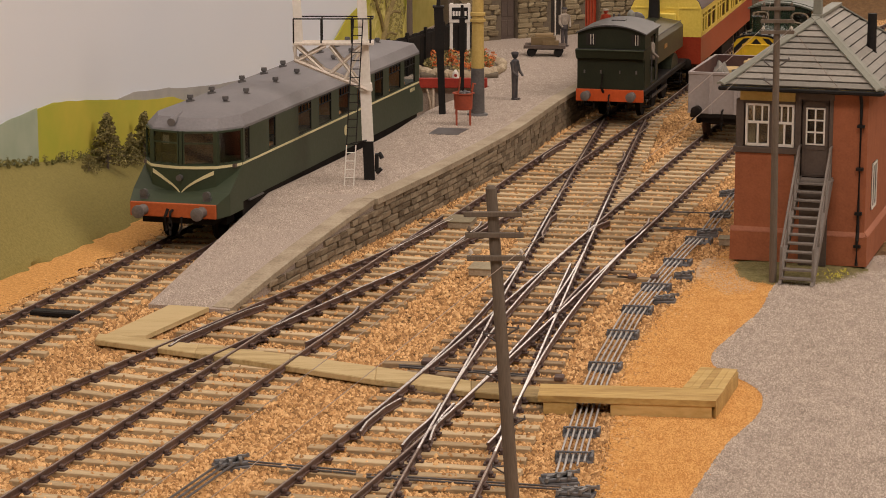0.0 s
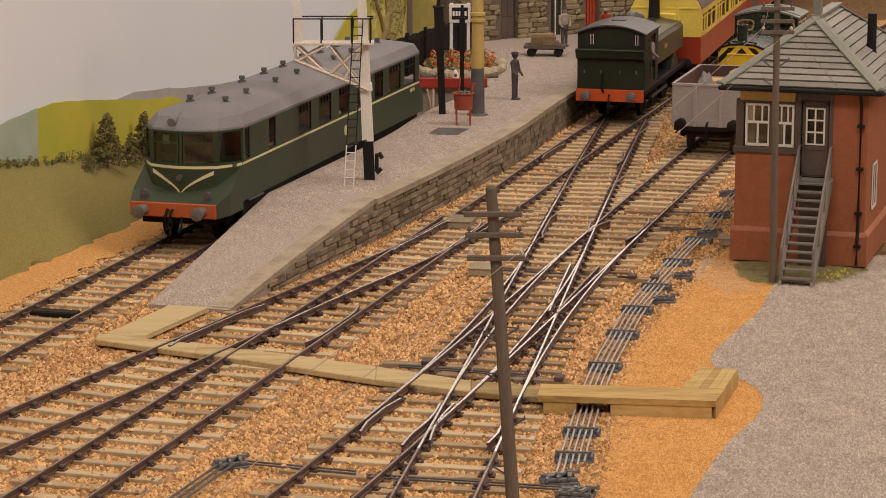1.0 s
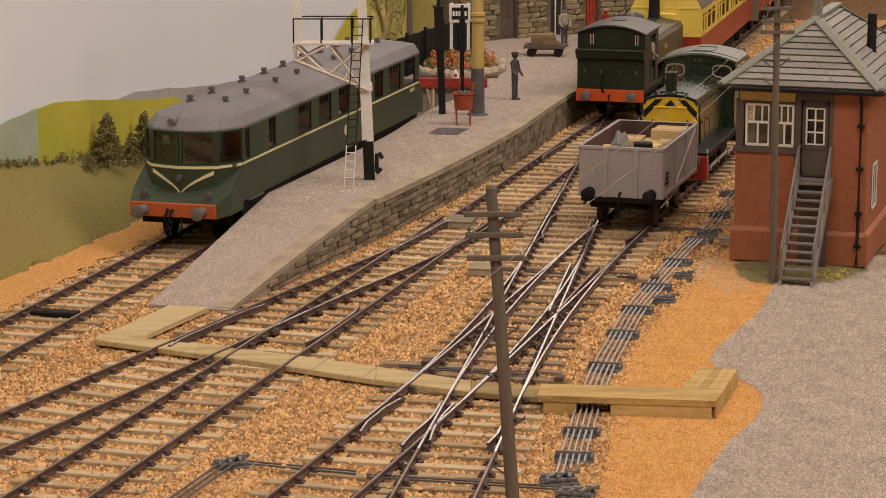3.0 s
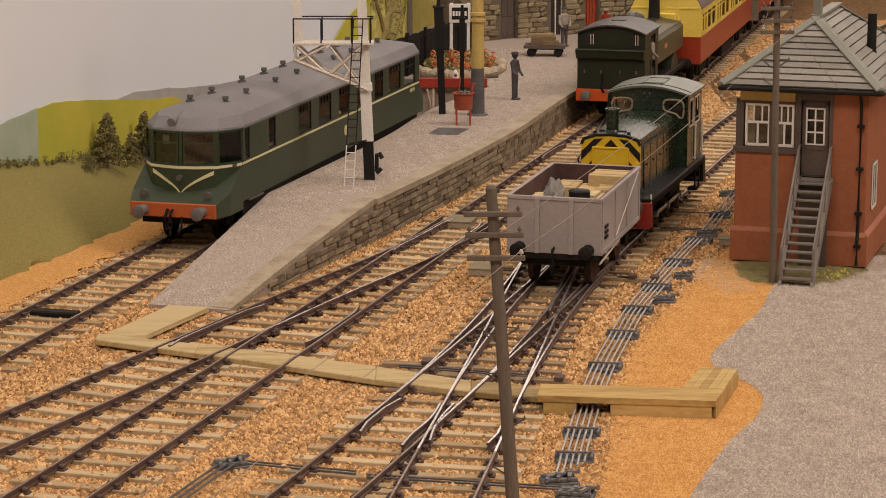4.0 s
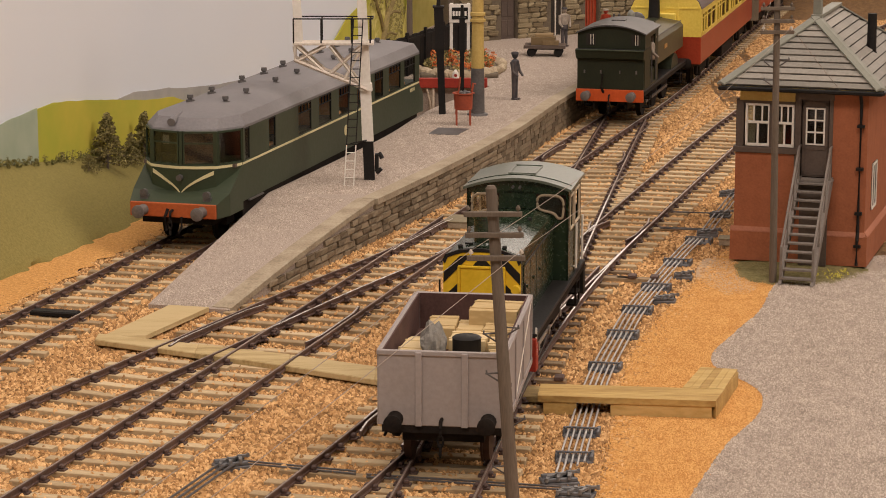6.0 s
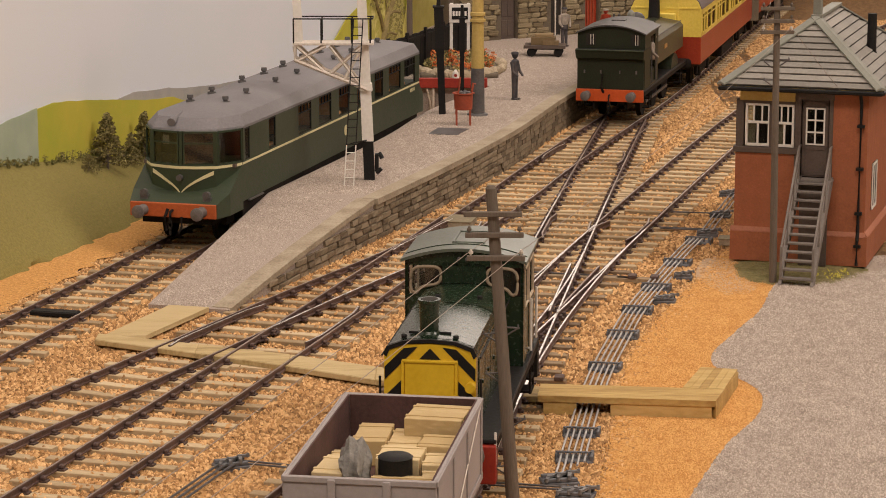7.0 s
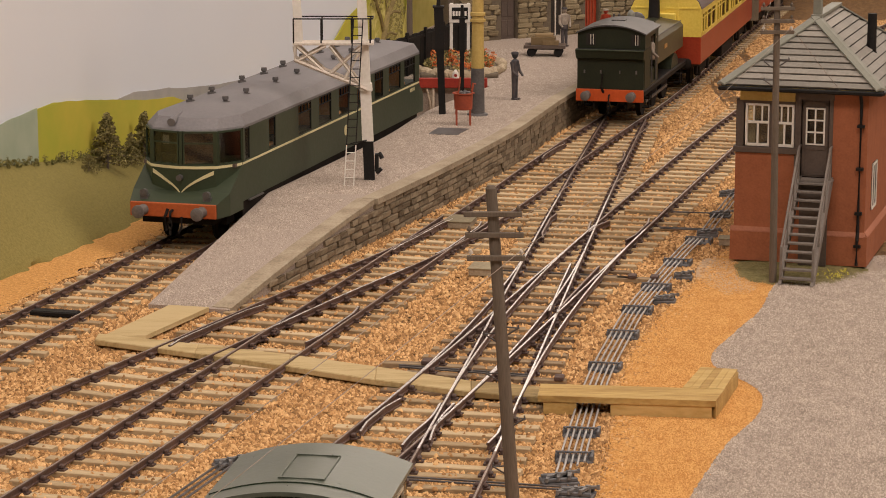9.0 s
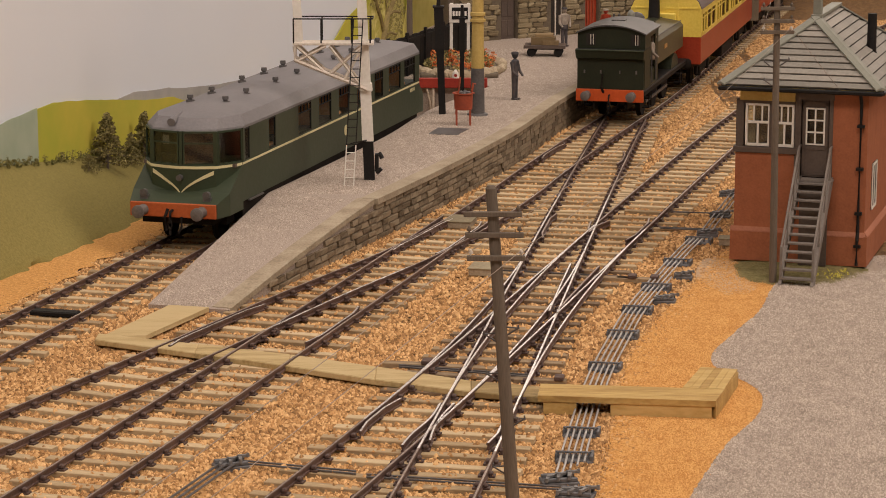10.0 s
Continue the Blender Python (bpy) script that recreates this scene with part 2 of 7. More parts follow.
# ---- mesh helpers (scale metres in, true metres out) ----
def part(name, bm, material, parent=None, label="", smooth=False, angle=38):
    me = bpy.data.meshes.new(name)
    bmesh.ops.recalc_face_normals(bm, faces=bm.faces)
    bmesh.ops.scale(bm, vec=(S, S, S), verts=bm.verts)
    bm.to_mesh(me)
    bm.free()
    me.materials.append(material)
    if smooth:
        for p in me.polygons:
            p.use_smooth = True
        me.set_sharp_from_angle(angle=radians(angle))
    ob = new(name, me)
    if parent:
        ob.parent = parent
    if label:
        ob["label"] = label
    return ob


def again(ob, parent, m):
    """Another object on the same mesh, placed in scale metres."""
    o = new(ob.name.split(".")[0], ob.data)
    o.parent = parent
    put(o, m)
    return o


def put(ob, m):
    q = m.copy()
    q.translation = m.translation * S
    ob.matrix_basis = q
    return ob


def thing(name, m, label, category, group="", kind=""):
    return tagged(put(new(name), m), label, category, group, kind)


def box(bm, x0, x1, y0, y1, z0, z1, bev=0.0, m=None):
    vs = [bm.verts.new((x, y, z)) for z in (z0, z1) for y in (y0, y1) for x in (x0, x1)]
    fs = [bm.faces.new([vs[i] for i in f]) for f in ((0, 2, 3, 1), (4, 5, 7, 6), (0, 1, 5, 4), (2, 6, 7, 3), (0, 4, 6, 2), (1, 3, 7, 5))]
    if bev:
        r = bmesh.ops.bevel(bm, geom=list({e for f in fs for e in f.edges}), offset=bev, segments=1, affect="EDGES", profile=0.5)
        vs = list({v for f in r["faces"] for v in f.verts} | {v for v in vs if v.is_valid})
    if m:
        bmesh.ops.transform(bm, matrix=m, verts=[v for v in vs if v.is_valid])
    return bm


def cyl(bm, p0, p1, r0, r1=None, n=12):
    p0, p1 = Vector(p0), Vector(p1)
    r1 = r0 if r1 is None else r1
    q = (p1 - p0).to_track_quat("Z", "Y")
    rings = [[bm.verts.new(p + q @ Vector((r * math.cos(2 * math.pi * i / n), r * math.sin(2 * math.pi * i / n), 0))) for i in range(n)] for p, r in ((p0, r0), (p1, r1))]
    for i in range(n):
        j = (i + 1) % n
        bm.faces.new((rings[0][i], rings[0][j], rings[1][j], rings[1][i]))
    bm.faces.new(rings[0][::-1])
    bm.faces.new(rings[1])
    return bm


def loft(bm, rings, close=True, caps=True):
    """Skin rings of equal point counts."""
    vs = [[bm.verts.new(p) for p in r] for r in rings]
    n = len(vs[0])
    for a, b in zip(vs, vs[1:]):
        for i in range(n if close else n - 1):
            j = (i + 1) % n
            bm.faces.new((a[i], a[j], b[j], b[i]))
    if caps:
        bm.faces.new(vs[0][::-1])
        bm.faces.new(vs[-1])
    return bm


def prism(bm, pts, axis, a, b):
    """Extrude a polygon along an axis: pts are the other two coordinates in order."""
    put3 = {"x": lambda p, t: (t, p[0], p[1]), "y": lambda p, t: (p[0], t, p[1]), "z": lambda p, t: (p[0], p[1], t)}[axis]
    return loft(bm, [[put3(p, a) for p in pts], [put3(p, b) for p in pts]])


def tube(bm, pts, r, n=6):
    """A round bar bent along points, as one skin."""
    pts = [Vector(p) for p in pts]
    rings = []
    for i, p in enumerate(pts):
        d = (pts[min(i + 1, len(pts) - 1)] - pts[max(i - 1, 0)])
        if d.length < 1e-9:
            d = pts[i] - pts[i - 1]
        q = d.to_track_quat("Z", "Y")
        rings.append([p + q @ Vector((r * math.cos(2 * math.pi * k / n), r * math.sin(2 * math.pi * k / n), 0)) for k in range(n)])
    return loft(bm, rings)


def sheet(name, xs_left, xs_right, ys, z, material, n=24, wobble=0.0, rise=None):
    """A ground sheet between two edge functions of y."""
    bm = bmesh.new()
    rows = []
    for y in ys:
        l, r = xs_left(y), xs_right(y)
        row = []
        for i in range(n + 1):
            f = i / n
            x = l + (r - l) * f
            if i in (0, n) and wobble:
                x += wobble * noise.noise((x * 1.3, y * 1.7, z))
            row.append(bm.verts.new((x, y, z + (rise(f, x, y) if rise else 0))))
        rows.append(row)
    for a, b in zip(rows, rows[1:]):
        for i in range(n):
            bm.faces.new((a[i], a[i + 1], b[i + 1], b[i]))
    return tagged(part(name, bm, material, smooth=True), kind="structure")


def fluted(bm, x, y, rings, n=20):
    loft(bm, [[(x + r * math.cos(2 * math.pi * i / n), y + r * math.sin(2 * math.pi * i / n), z) for i in range(n)] for z, r in rings])


def knots(*pts):
    """A smooth x(y) through a few points (x, y), straight beyond the ends."""
    X, Y = np.array([p[0] for p in pts], float), np.array([p[1] for p in pts], float)
    M = np.gradient(X, Y)

    def f(y):
        if y <= Y[0]:
            return X[0] + M[0] * (y - Y[0])
        if y >= Y[-1]:
            return X[-1] + M[-1] * (y - Y[-1])
        i = int(np.searchsorted(Y, y)) - 1
        h = Y[i + 1] - Y[i]
        t = (y - Y[i]) / h
        return ((1 + 2 * t) * (1 - t) ** 2 * X[i] + t * (1 - t) ** 2 * h * M[i] + t * t * (3 - 2 * t) * X[i + 1] + t * t * (t - 1) * h * M[i + 1])
    return f


def yrange(a, b, step):
    return [a + (b - a) * i / max(1, round((b - a) / step)) for i in range(max(1, round((b - a) / step)) + 1)]


# ---- the lines of track ----
route_main = knots((-20.9, 20), (-8.99, 45.4), (-5.42, 53.4), (-3.18, 58.5), (-0.60, 64.1), (1.90, 71.8), (3.15, 76.5), (4.92, 82.7), (7.62, 91.9), (12.26, 110.3), (19.8, 140))
route_branch = lambda y: -1.726 + 0.2877 * (y - 60) - 0.00038 * (y - 60) ** 2 if y > 40 else -7.632 + 0.303 * (y - 40)
route_siding = lambda y: -8.218 + 0.2777 * (y - 60)
route_yard = lambda y: 2.894 + 0.281 * (y - 60) - 0.000267 * (y - 60) ** 2 + 0.000019 * (y - 60) ** 3 if y > 40 else -2.985 + 0.3145 * (y - 40)
route_cross = lambda y: (2.428 + 0.1437 * (y - 60) + 0.000006 * (y - 60) ** 3) if y < 88.6 else route_main(y)
GAUGE = 1.46


def heading(route, y):
    return math.atan((route(y + 0.05) - route(y - 0.05)) / 0.1)


def slip(y):
    """The curve from the yard line to the crossing line's near end."""
    if y > 65.5:
        return route_yard(y)
    if y < 48:
        return route_cross(y)
    a, b, c = (route_yard(65.5), 65.5), (1.98, 56.7), (route_cross(48), 48)
    lo, hi = 0.0, 1.0
    for _ in range(30):
        t = (lo + hi) / 2
        v = (1 - t) ** 2 * a[1] + 2 * t * (1 - t) * b[1] + t * t * c[1]
        lo, hi = (t, hi) if v > y else (lo, t)
    return (1 - t) ** 2 * a[0] + 2 * t * (1 - t) * b[0] + t * t * c[0]


def slip_left(y):
    a, b, c = (route_cross(65.5), 65.5), (1.98, 56.7), (route_yard(48), 48)
    lo, hi = 0.0, 1.0
    for _ in range(30):
        t = (lo + hi) / 2
        v = (1 - t) ** 2 * a[1] + 2 * t * (1 - t) * b[1] + t * t * c[1]
        lo, hi = (t, hi) if v > y else (lo, t)
    return (1 - t) ** 2 * a[0] + 2 * t * (1 - t) * b[0] + t * t * c[0]


def rail(route, side, y0, y1, parent, name="rail", bright=False, offset=GAUGE / 2, drop=0.0, step=0.7):
    """One bullhead rail swept along a line, with a narrow glint strip on its head as a part."""
    prof = [(-0.03, -0.001), (0.03, -0.001), (0.03, -0.045), (0.012, -0.055), (0.012, -0.11), (0.03, -0.12), (0.03, -0.15), (-0.03, -0.15), (-0.03, -0.12), (-0.012, -0.11), (-0.012, -0.055), (-0.03, -0.045)]
    bm, top = bmesh.new(), bmesh.new()
    rings, strips = [], []
    head = 0.022 if bright else 0.019
    for y in yrange(y0, y1, step):
        h = heading(route, y)
        n = Vector((math.cos(h), -math.sin(h), 0))
        c = Vector((route(y), y, drop)) + n * (side * offset)
        rings.append([c + n * px + Vector((0, 0, pz)) for px, pz in prof])
        strips.append([c + n * px + Vector((0, 0, pz)) for px, pz in ((-head, -0.004), (-head + 0.006, 0.006), (head - 0.006, 0.006), (head, -0.004))])
    loft(bm, rings)
    loft(top, strips, close=False, caps=False)
    r = part(name, bm, RAILSIDE, parent)
    part("rail_head", top, RAILBRIGHT if bright else RAILTOP, r, "narrow strip for the glint on the worn rail top")
    return r


track_list = [("main_track", route_main, 22, 128, "bullhead main running line on pale wooden sleepers"),
              ("branch_track", route_branch, 22, 68.5, "bullhead branch line curving out of the turnout"),
              ("siding_track", route_siding, 30, 82.5, "bullhead bay siding in tan ballast beside the platform"),
              ("yard_track", route_yard, 22, 118, "bullhead yard line on pale wooden sleepers"),
              ("crossing_track", route_cross, 4, 87, "bullhead crossover line through the double slip")]

sleeper_marks = []
_bm = box(bmesh.new(), -1.3, 1.3, -0.125, 0.125, -0.32, -0.155, 0.012)
sleeper_proto = part("sleeper", _bm, SLEEPER)
_bm = box(bmesh.new(), -0.17, 0.15, -0.085, 0.085, -0.155, -0.12)
box(_bm, -0.13, -0.03, -0.065, 0.065, -0.12, -0.04, 0.02)
box(_bm, 0.03, 0.11, -0.065, 0.065, -0.12, -0.06, 0.015)
chair_proto = part("rail_chair", _bm, CHAIR)


def lay_track(name, route, y0, y1, label):
    t = thing(name, pose(0, 0, 0), label, "railway track", "", "structure")
    for side in (-1, 1):
        rail(route, side, y0, y1, t)
    y = y0 + 0.2
    while y < y1:
        h = heading(route, y)
        x = route(y)
        shared = (name == "crossing_track" and (44 < y < 70 or y > 77)) or (name == "branch_track" and y > 54)
        wide = (name == "yard_track" and 44 < y < 70) or (name == "main_track" and (54 < y < 69 or 77 < y < 88))
        other = route_cross if (name == "yard_track" or y > 75) else route_branch
        if not shared:
            cx, half, hh = x, 1.3, h
            if wide:
                ox = other(y)
                cx, half, hh = (x + ox) / 2, 1.3 + abs(ox - x) / 2, (h + heading(other, y)) / 2
            m = pose(cx, y, 0, 0, 0, -math.degrees(hh) + random.uniform(-0.7, 0.7))
            o = again(sleeper_proto, t, m)
            if wide:
                o.scale = (half / 1.3, 1, 1)
                if 47 < y < 66 and name == "yard_track" and random.random() < (0.85 if 51 < y < 63 else 0.4):
                    o.data = timber_mesh
            sleeper_marks.append((cx, y, hh, half))
        for side in (-1, 1):
            n = Vector((math.cos(h), -math.sin(h)))
            again(chair_proto, t, pose(x + n.x * side * GAUGE / 2, y + n.y * side * GAUGE / 2, 0, 0, 0, -math.degrees(h) + (180 if side < 0 else 0)))
        y += 0.76 * math.cos(h)
    return t


timber_mesh = sleeper_proto.data.copy()
timber_mesh.materials[0] = TIMBER
tracks = {row[0]: lay_track(*row) for row in track_list}
for proto in (sleeper_proto, chair_proto):
    bpy.data.objects.remove(proto)
cross = tracks["crossing_track"]
# closure and slip rails, check rails and wing rails
for side in (-1, 1):
    rail(slip, side, 48.5, 65, cross, "slip_rail", True)
    rail(slip_left, side, 48.5, 65, cross, "slip_rail", True)


def shine(route, side, y0, y1, parent):
    """A pale strip on the rail head, painting in the glint of polished steel."""
    top = bmesh.new()
    strips = []
    for y in yrange(y0, y1, 0.6):
        h = heading(route, y)
        n = Vector((math.cos(h), -math.sin(h), 0))
        c = Vector((route(y), y, 0.004)) + n * (side * GAUGE / 2)
        strips.append([c + n * px + Vector((0, 0, pz)) for px, pz in ((-0.024, -0.003), (-0.018, 0.006), (0.018, 0.006), (0.024, -0.003))])
    part("polished_head", loft(top, strips, close=False, caps=False), RAILBRIGHT, parent, "pale strip painting the glint on polished rail")


for side in (-1, 1):
    shine(route_yard, side, 47, 67, tracks["yard_track"])
    shine(route_cross, side, 45, 72, cross)
shine(route_main, 1, 55, 62, tracks["main_track"])
shine(route_main, 1, 84, 110, tracks["main_track"])


def check(route, side, ya, yb, parent, name="check_rail", inset=0.11, bright=True):
    """A short guard rail beside a running rail, its ends flared."""
    flare = lambda y: 0.10 * max(0, 1 - (y - ya) / 0.7) + 0.10 * max(0, 1 - (yb - y) / 0.7)
    shifted = lambda y: route(y) + side * (GAUGE / 2 - inset - flare(y)) / max(0.5, math.cos(heading(route, y)))
    return rail(shifted, 0, ya, yb, parent, name, bright, 0, step=0.35)


check(route_main, -1, 53.3, 57.4, tracks["main_track"])
check(route_branch, 1, 53.6, 57.2, tracks["branch_track"])
check(route_yard, -1, 46.3, 48.8, tracks["yard_track"])
check(route_cross, 1, 45.5, 48.5, cross)
check(route_yard, 1, 65.2, 68.3, tracks["yard_track"], bright=False)
check(route_cross, -1, 65.5, 69, cross, bright=False)
check(route_main, -1, 78.5, 81.5, tracks["main_track"], bright=False)
check(route_cross, 1, 77.5, 80, cross, bright=False)
check(route_main, -1, 63.8, 68.2, tracks["main_track"], "switch_blade", 0.08)
check(route_branch, 1, 63.4, 67.8, tracks["branch_track"], "switch_blade", 0.08)

# wing rails of the near frog, nibs of the far one, and the slip's own blades
for name, y0, y1, pts in (("wing_rail", 45.35, 48.4, ((-0.77, 45.35), (-0.66, 45.9), (-0.23, 47.36), (-0.05, 48.43))),
                          ("wing_rail", 45.66, 48.4, ((-0.25, 45.66), (-0.19, 46.38), (-0.04, 47.36), (0.23, 48.43))),
                          ("wing_rail", 66.2, 67.8, ((3.93, 66.2), (3.99, 66.9), (4.11, 67.83))),
                          ("wing_rail", 66.3, 67.9, ((3.97, 66.3), (4.30, 67.33), (4.63, 67.91))),
                          ("slip_blade", 56.7, 62.1, ((2.47, 56.61), (2.74, 58.56), (3.26, 62.15))),
                          ("slip_blade", 56.7, 61.8, ((2.64, 56.61), (3.24, 59.0), (3.98, 61.87)))):
    rail(knots(*pts), 0, y0, y1, cross, name, y0 < 60 and pts[-1][0] < 3.5, 0, drop=0.004, step=0.3)

# ---- ground ----
gravel_edge = knots((3.2, 38), (4.40, 42.6), (5.43, 46.0), (6.45, 48.7), (6.60, 50.0), (5.85, 52.5), (6.66, 55.3), (7.43, 57.3), (8.24, 60.4), (9.5, 64))
sand_edge = knots((1.6, 36), (2.75, 42.6), (3.45, 48), (3.95, 52), (4.7, 55.5), (5.9, 59.5), (7.0, 63), (9.0, 70))
grass_edge = knots((-15.3, 45), (-12.9, 55), (-10.9, 61), (-9.6, 65), (-7.9, 71), (-5, 82), (-3, 90))
tan_edge = knots((-13.2, 45), (-11.4, 54), (-9.6, 61), (-8.1, 66), (-6.6, 72), (-4, 82), (-2, 90))
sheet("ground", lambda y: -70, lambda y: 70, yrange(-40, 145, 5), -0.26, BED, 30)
sheet("sand_path", sand_edge, lambda y: gravel_edge(y) + 0.25, yrange(30, 66, 0.4), -0.206, SAND, 12, 0.1, lambda f, x, y: 0.003 * noise.noise((x, y, 0)))
sheet("grit_yard", gravel_edge, lambda y: 45, yrange(20, 64, 0.4), -0.194, GRIT, 40, 0.05, lambda f, x, y: 0.004 * noise.noise((x * 0.6, y * 0.6, 3)))
sheet("sand_bank", lambda y: grass_edge(y) - 1.0, tan_edge, yrange(40, 84, 0.4), -0.2, SAND, 10, 0.4, lambda f, x, y: 0.10 * (1 - f))
bank_foot = knots((3.3, 58), (2.45, 64.7), (2.08, 67), (1.55, 70.6), (1.18, 73.3), (0.85, 76), (0.4, 80), (0.05, 90))
sheet("grass_bank", lambda y: -14 + 0.2782 * (y - 58) - 0.05, grass_edge, yrange(30, 88, 0.4), -0.12, GRASS, 20, 0.35,
      lambda f, x, y: min(3.6, bank_foot(y)) * (1 - f) ** 1.15 + 0.02 * noise.noise((x * 0.7, y * 0.7, 0)) - (0.1 if f == 1 else 0))


def ballast():
    """Loose stones over the bed, left off where sleepers lie."""
    cell, x0, y0 = 0.05, -22.0, 36.0
    mask = np.zeros((1100, 1600), bool)
    for cx, cy, h, half in sleeper_marks:
        along = np.linspace(-half - 0.02, half + 0.02, int(half * 60))
        for w in (-0.13, -0.09, -0.045, 0, 0.045, 0.09, 0.13):
            xs = cx + along * math.cos(h) + w * math.sin(h)
            ys = cy - along * math.sin(h) + w * math.cos(h)
            i, j = ((xs - x0) / cell).astype(int), ((ys - y0) / cell).astype(int)
            ok = (i >= 0) & (i < 1600) & (j >= 0) & (j < 1100)
            mask[j[ok], i[ok]] = True
    rng = np.random.default_rng(4)
    n = 480000
    y = y0 + 85 * rng.random(n) ** 1.65
    half = 0.19 * y + 0.5
    x = np.where(y > 88, 4 + rng.random(n) * (half - 4), (rng.random(n) * 2 - 1) * half)
    right = np.array([sand_edge(v) for v in np.linspace(30, 125, 191)])
    left = np.array([tan_edge(v) for v in np.linspace(30, 125, 191)])
    yy = np.linspace(30, 125, 191)
    ragged = rng.normal(0, 0.22, n)
    keep = (x < np.interp(y, yy, right) + 0.35 + ragged) & (x > np.interp(y, yy, left) - 0.5 - np.abs(ragged) * 1.5)
    keep |= (y > 66) & (x < 26) & (x > np.maximum(np.interp(y, yy, left), (y > 88) * 3.0 - (y <= 88) * 30))
    i, j = np.clip(((x - x0) / cell).astype(int), 0, 1599), np.clip(((y - y0) / cell).astype(int), 0, 1099)
    on_wood = mask[j, i]
    keep &= ~on_wood | (rng.random(n) < 0.04)
    x, y, on_wood = x[keep], y[keep], on_wood[keep]
    n = len(x)
    rock = np.array([(1, 0.6, -0.6), (-1, 0.75, -0.6), (-0.9, -0.75, -0.6), (0.95, -0.65, -0.6), (0.55, 0.1, 0.6), (-0.5, -0.05, 0.66)], float)
    faces = np.array([(0, 4, 3), (2, 5, 1), (0, 1, 4), (1, 5, 4), (2, 3, 4), (2, 4, 5)])
    size = np.where(y > 84, 1.2, 1.0)[:, None, None] * rng.uniform(0.027, 0.055, (n, 1, 1)) * rng.uniform(0.7, 1.3, (n, 1, 3))
    v = (rock[None] + rng.normal(0, 0.16, (n, 6, 3))) * size
    a, tilt = rng.random(n) * 6.283, rng.normal(0, 0.2, n)
    ca, sa, ct, st = np.cos(a), np.sin(a), np.cos(tilt), np.sin(tilt)
    vx, vy, vz = v[..., 0].copy(), v[..., 1].copy(), v[..., 2].copy()
    vy, vz = vy * ct[:, None] - vz * st[:, None], vy * st[:, None] + vz * ct[:, None]
    v[..., 0], v[..., 1], v[..., 2] = vx * ca[:, None] - vy * sa[:, None], vx * sa[:, None] + vy * ca[:, None], vz
    v += np.stack([x, y, np.where(on_wood, -0.145, -0.236 + rng.uniform(-0.026, 0.030, n))], 1)[:, None]
    me = bpy.data.meshes.new("ballast")
    me.vertices.add(n * 6)
    me.vertices.foreach_set("co", (v * S).astype(np.float32).ravel())
    f = (faces[None] + (np.arange(n) * 6)[:, None, None]).reshape(-1, 3)
    me.loops.add(len(f) * 3)
    me.loops.foreach_set("vertex_index", f.astype(np.int32).ravel())
    me.polygons.add(len(f))
    me.polygons.foreach_set("loop_start", np.arange(0, len(f) * 3, 3, dtype=np.int32))
    me.update(calc_edges=True)
    me.validate()
    me.materials.append(STONE)
    tagged(new("ballast", me), "loose tan and orange crushed-stone track ballast", "ballast", kind="stuff")


ballast()


def grains(name, pts, rng, lo, hi, material, label):
    """Loose grains, each a small four-sided chip."""
    n = len(pts)
    chip = np.array([(1, 0, 0), (0, 1, 0), (-1, 0, 0), (0, -1, 0), (0, 0, 1.1)], float)
    faces = np.array([(0, 1, 4), (1, 2, 4), (2, 3, 4), (3, 0, 4)])
    v = (chip[None] + rng.normal(0, 0.22, (n, 5, 3)) * (1, 1, 0.6)) * rng.uniform(lo, hi, (n, 1, 1))
    a = rng.random(n) * 6.283
    ca, sa = np.cos(a)[:, None], np.sin(a)[:, None]
    vx = v[..., 0] * ca - v[..., 1] * sa
    v[..., 1] = v[..., 0] * sa + v[..., 1] * ca
    v[..., 0] = vx
    v += pts[:, None]
    me = bpy.data.meshes.new(name)
    me.vertices.add(n * 5)
    me.vertices.foreach_set("co", (v * S).astype(np.float32).ravel())
    f = (faces[None] + (np.arange(n) * 5)[:, None, None]).reshape(-1, 3)
    me.loops.add(len(f) * 3)
    me.loops.foreach_set("vertex_index", f.astype(np.int32).ravel())
    me.polygons.add(len(f))
    me.polygons.foreach_set("loop_start", np.arange(0, len(f) * 3, 3, dtype=np.int32))
    me.update(calc_edges=True)
    me.validate()
    me.materials.append(material)
    tagged(new(name, me), label, "gravel", kind="stuff")


_rng = np.random.default_rng(9)
_y = 40 + 24 * _rng.random(112000) ** 1.25
_edge = np.interp(_y, np.linspace(30, 66, 145), [gravel_edge(v) for v in np.linspace(30, 66, 145)])
_x = _edge + _rng.random(len(_y)) * np.maximum(0.01, 0.19 * _y + 0.4 - _edge)
_ok = (_edge < 0.19 * _y + 0.4) & ((_y < 62) | (_x > 11.2))
grains("grit_grains", np.stack([_x, _y, np.full(len(_y), -0.196)], 1)[_ok], _rng, 0.014, 0.030, GRAIN, "loose pale grey grit over the yard")
_y = 40 + 24 * _rng.random(50000) ** 1.2
_a = np.interp(_y, np.linspace(30, 66, 145), [sand_edge(v) for v in np.linspace(30, 66, 145)])
_b = np.interp(_y, np.linspace(30, 66, 145), [gravel_edge(v) for v in np.linspace(30, 66, 145)])
_x = _a + (_b - _a) * _rng.random(len(_y)) + _rng.normal(0, 0.06, len(_y))
grains("sand_grains", np.stack([_x, _y, np.full(len(_y), -0.208)], 1), _rng, 0.012, 0.026, SANDGRAIN, "loose orange grains along the path")


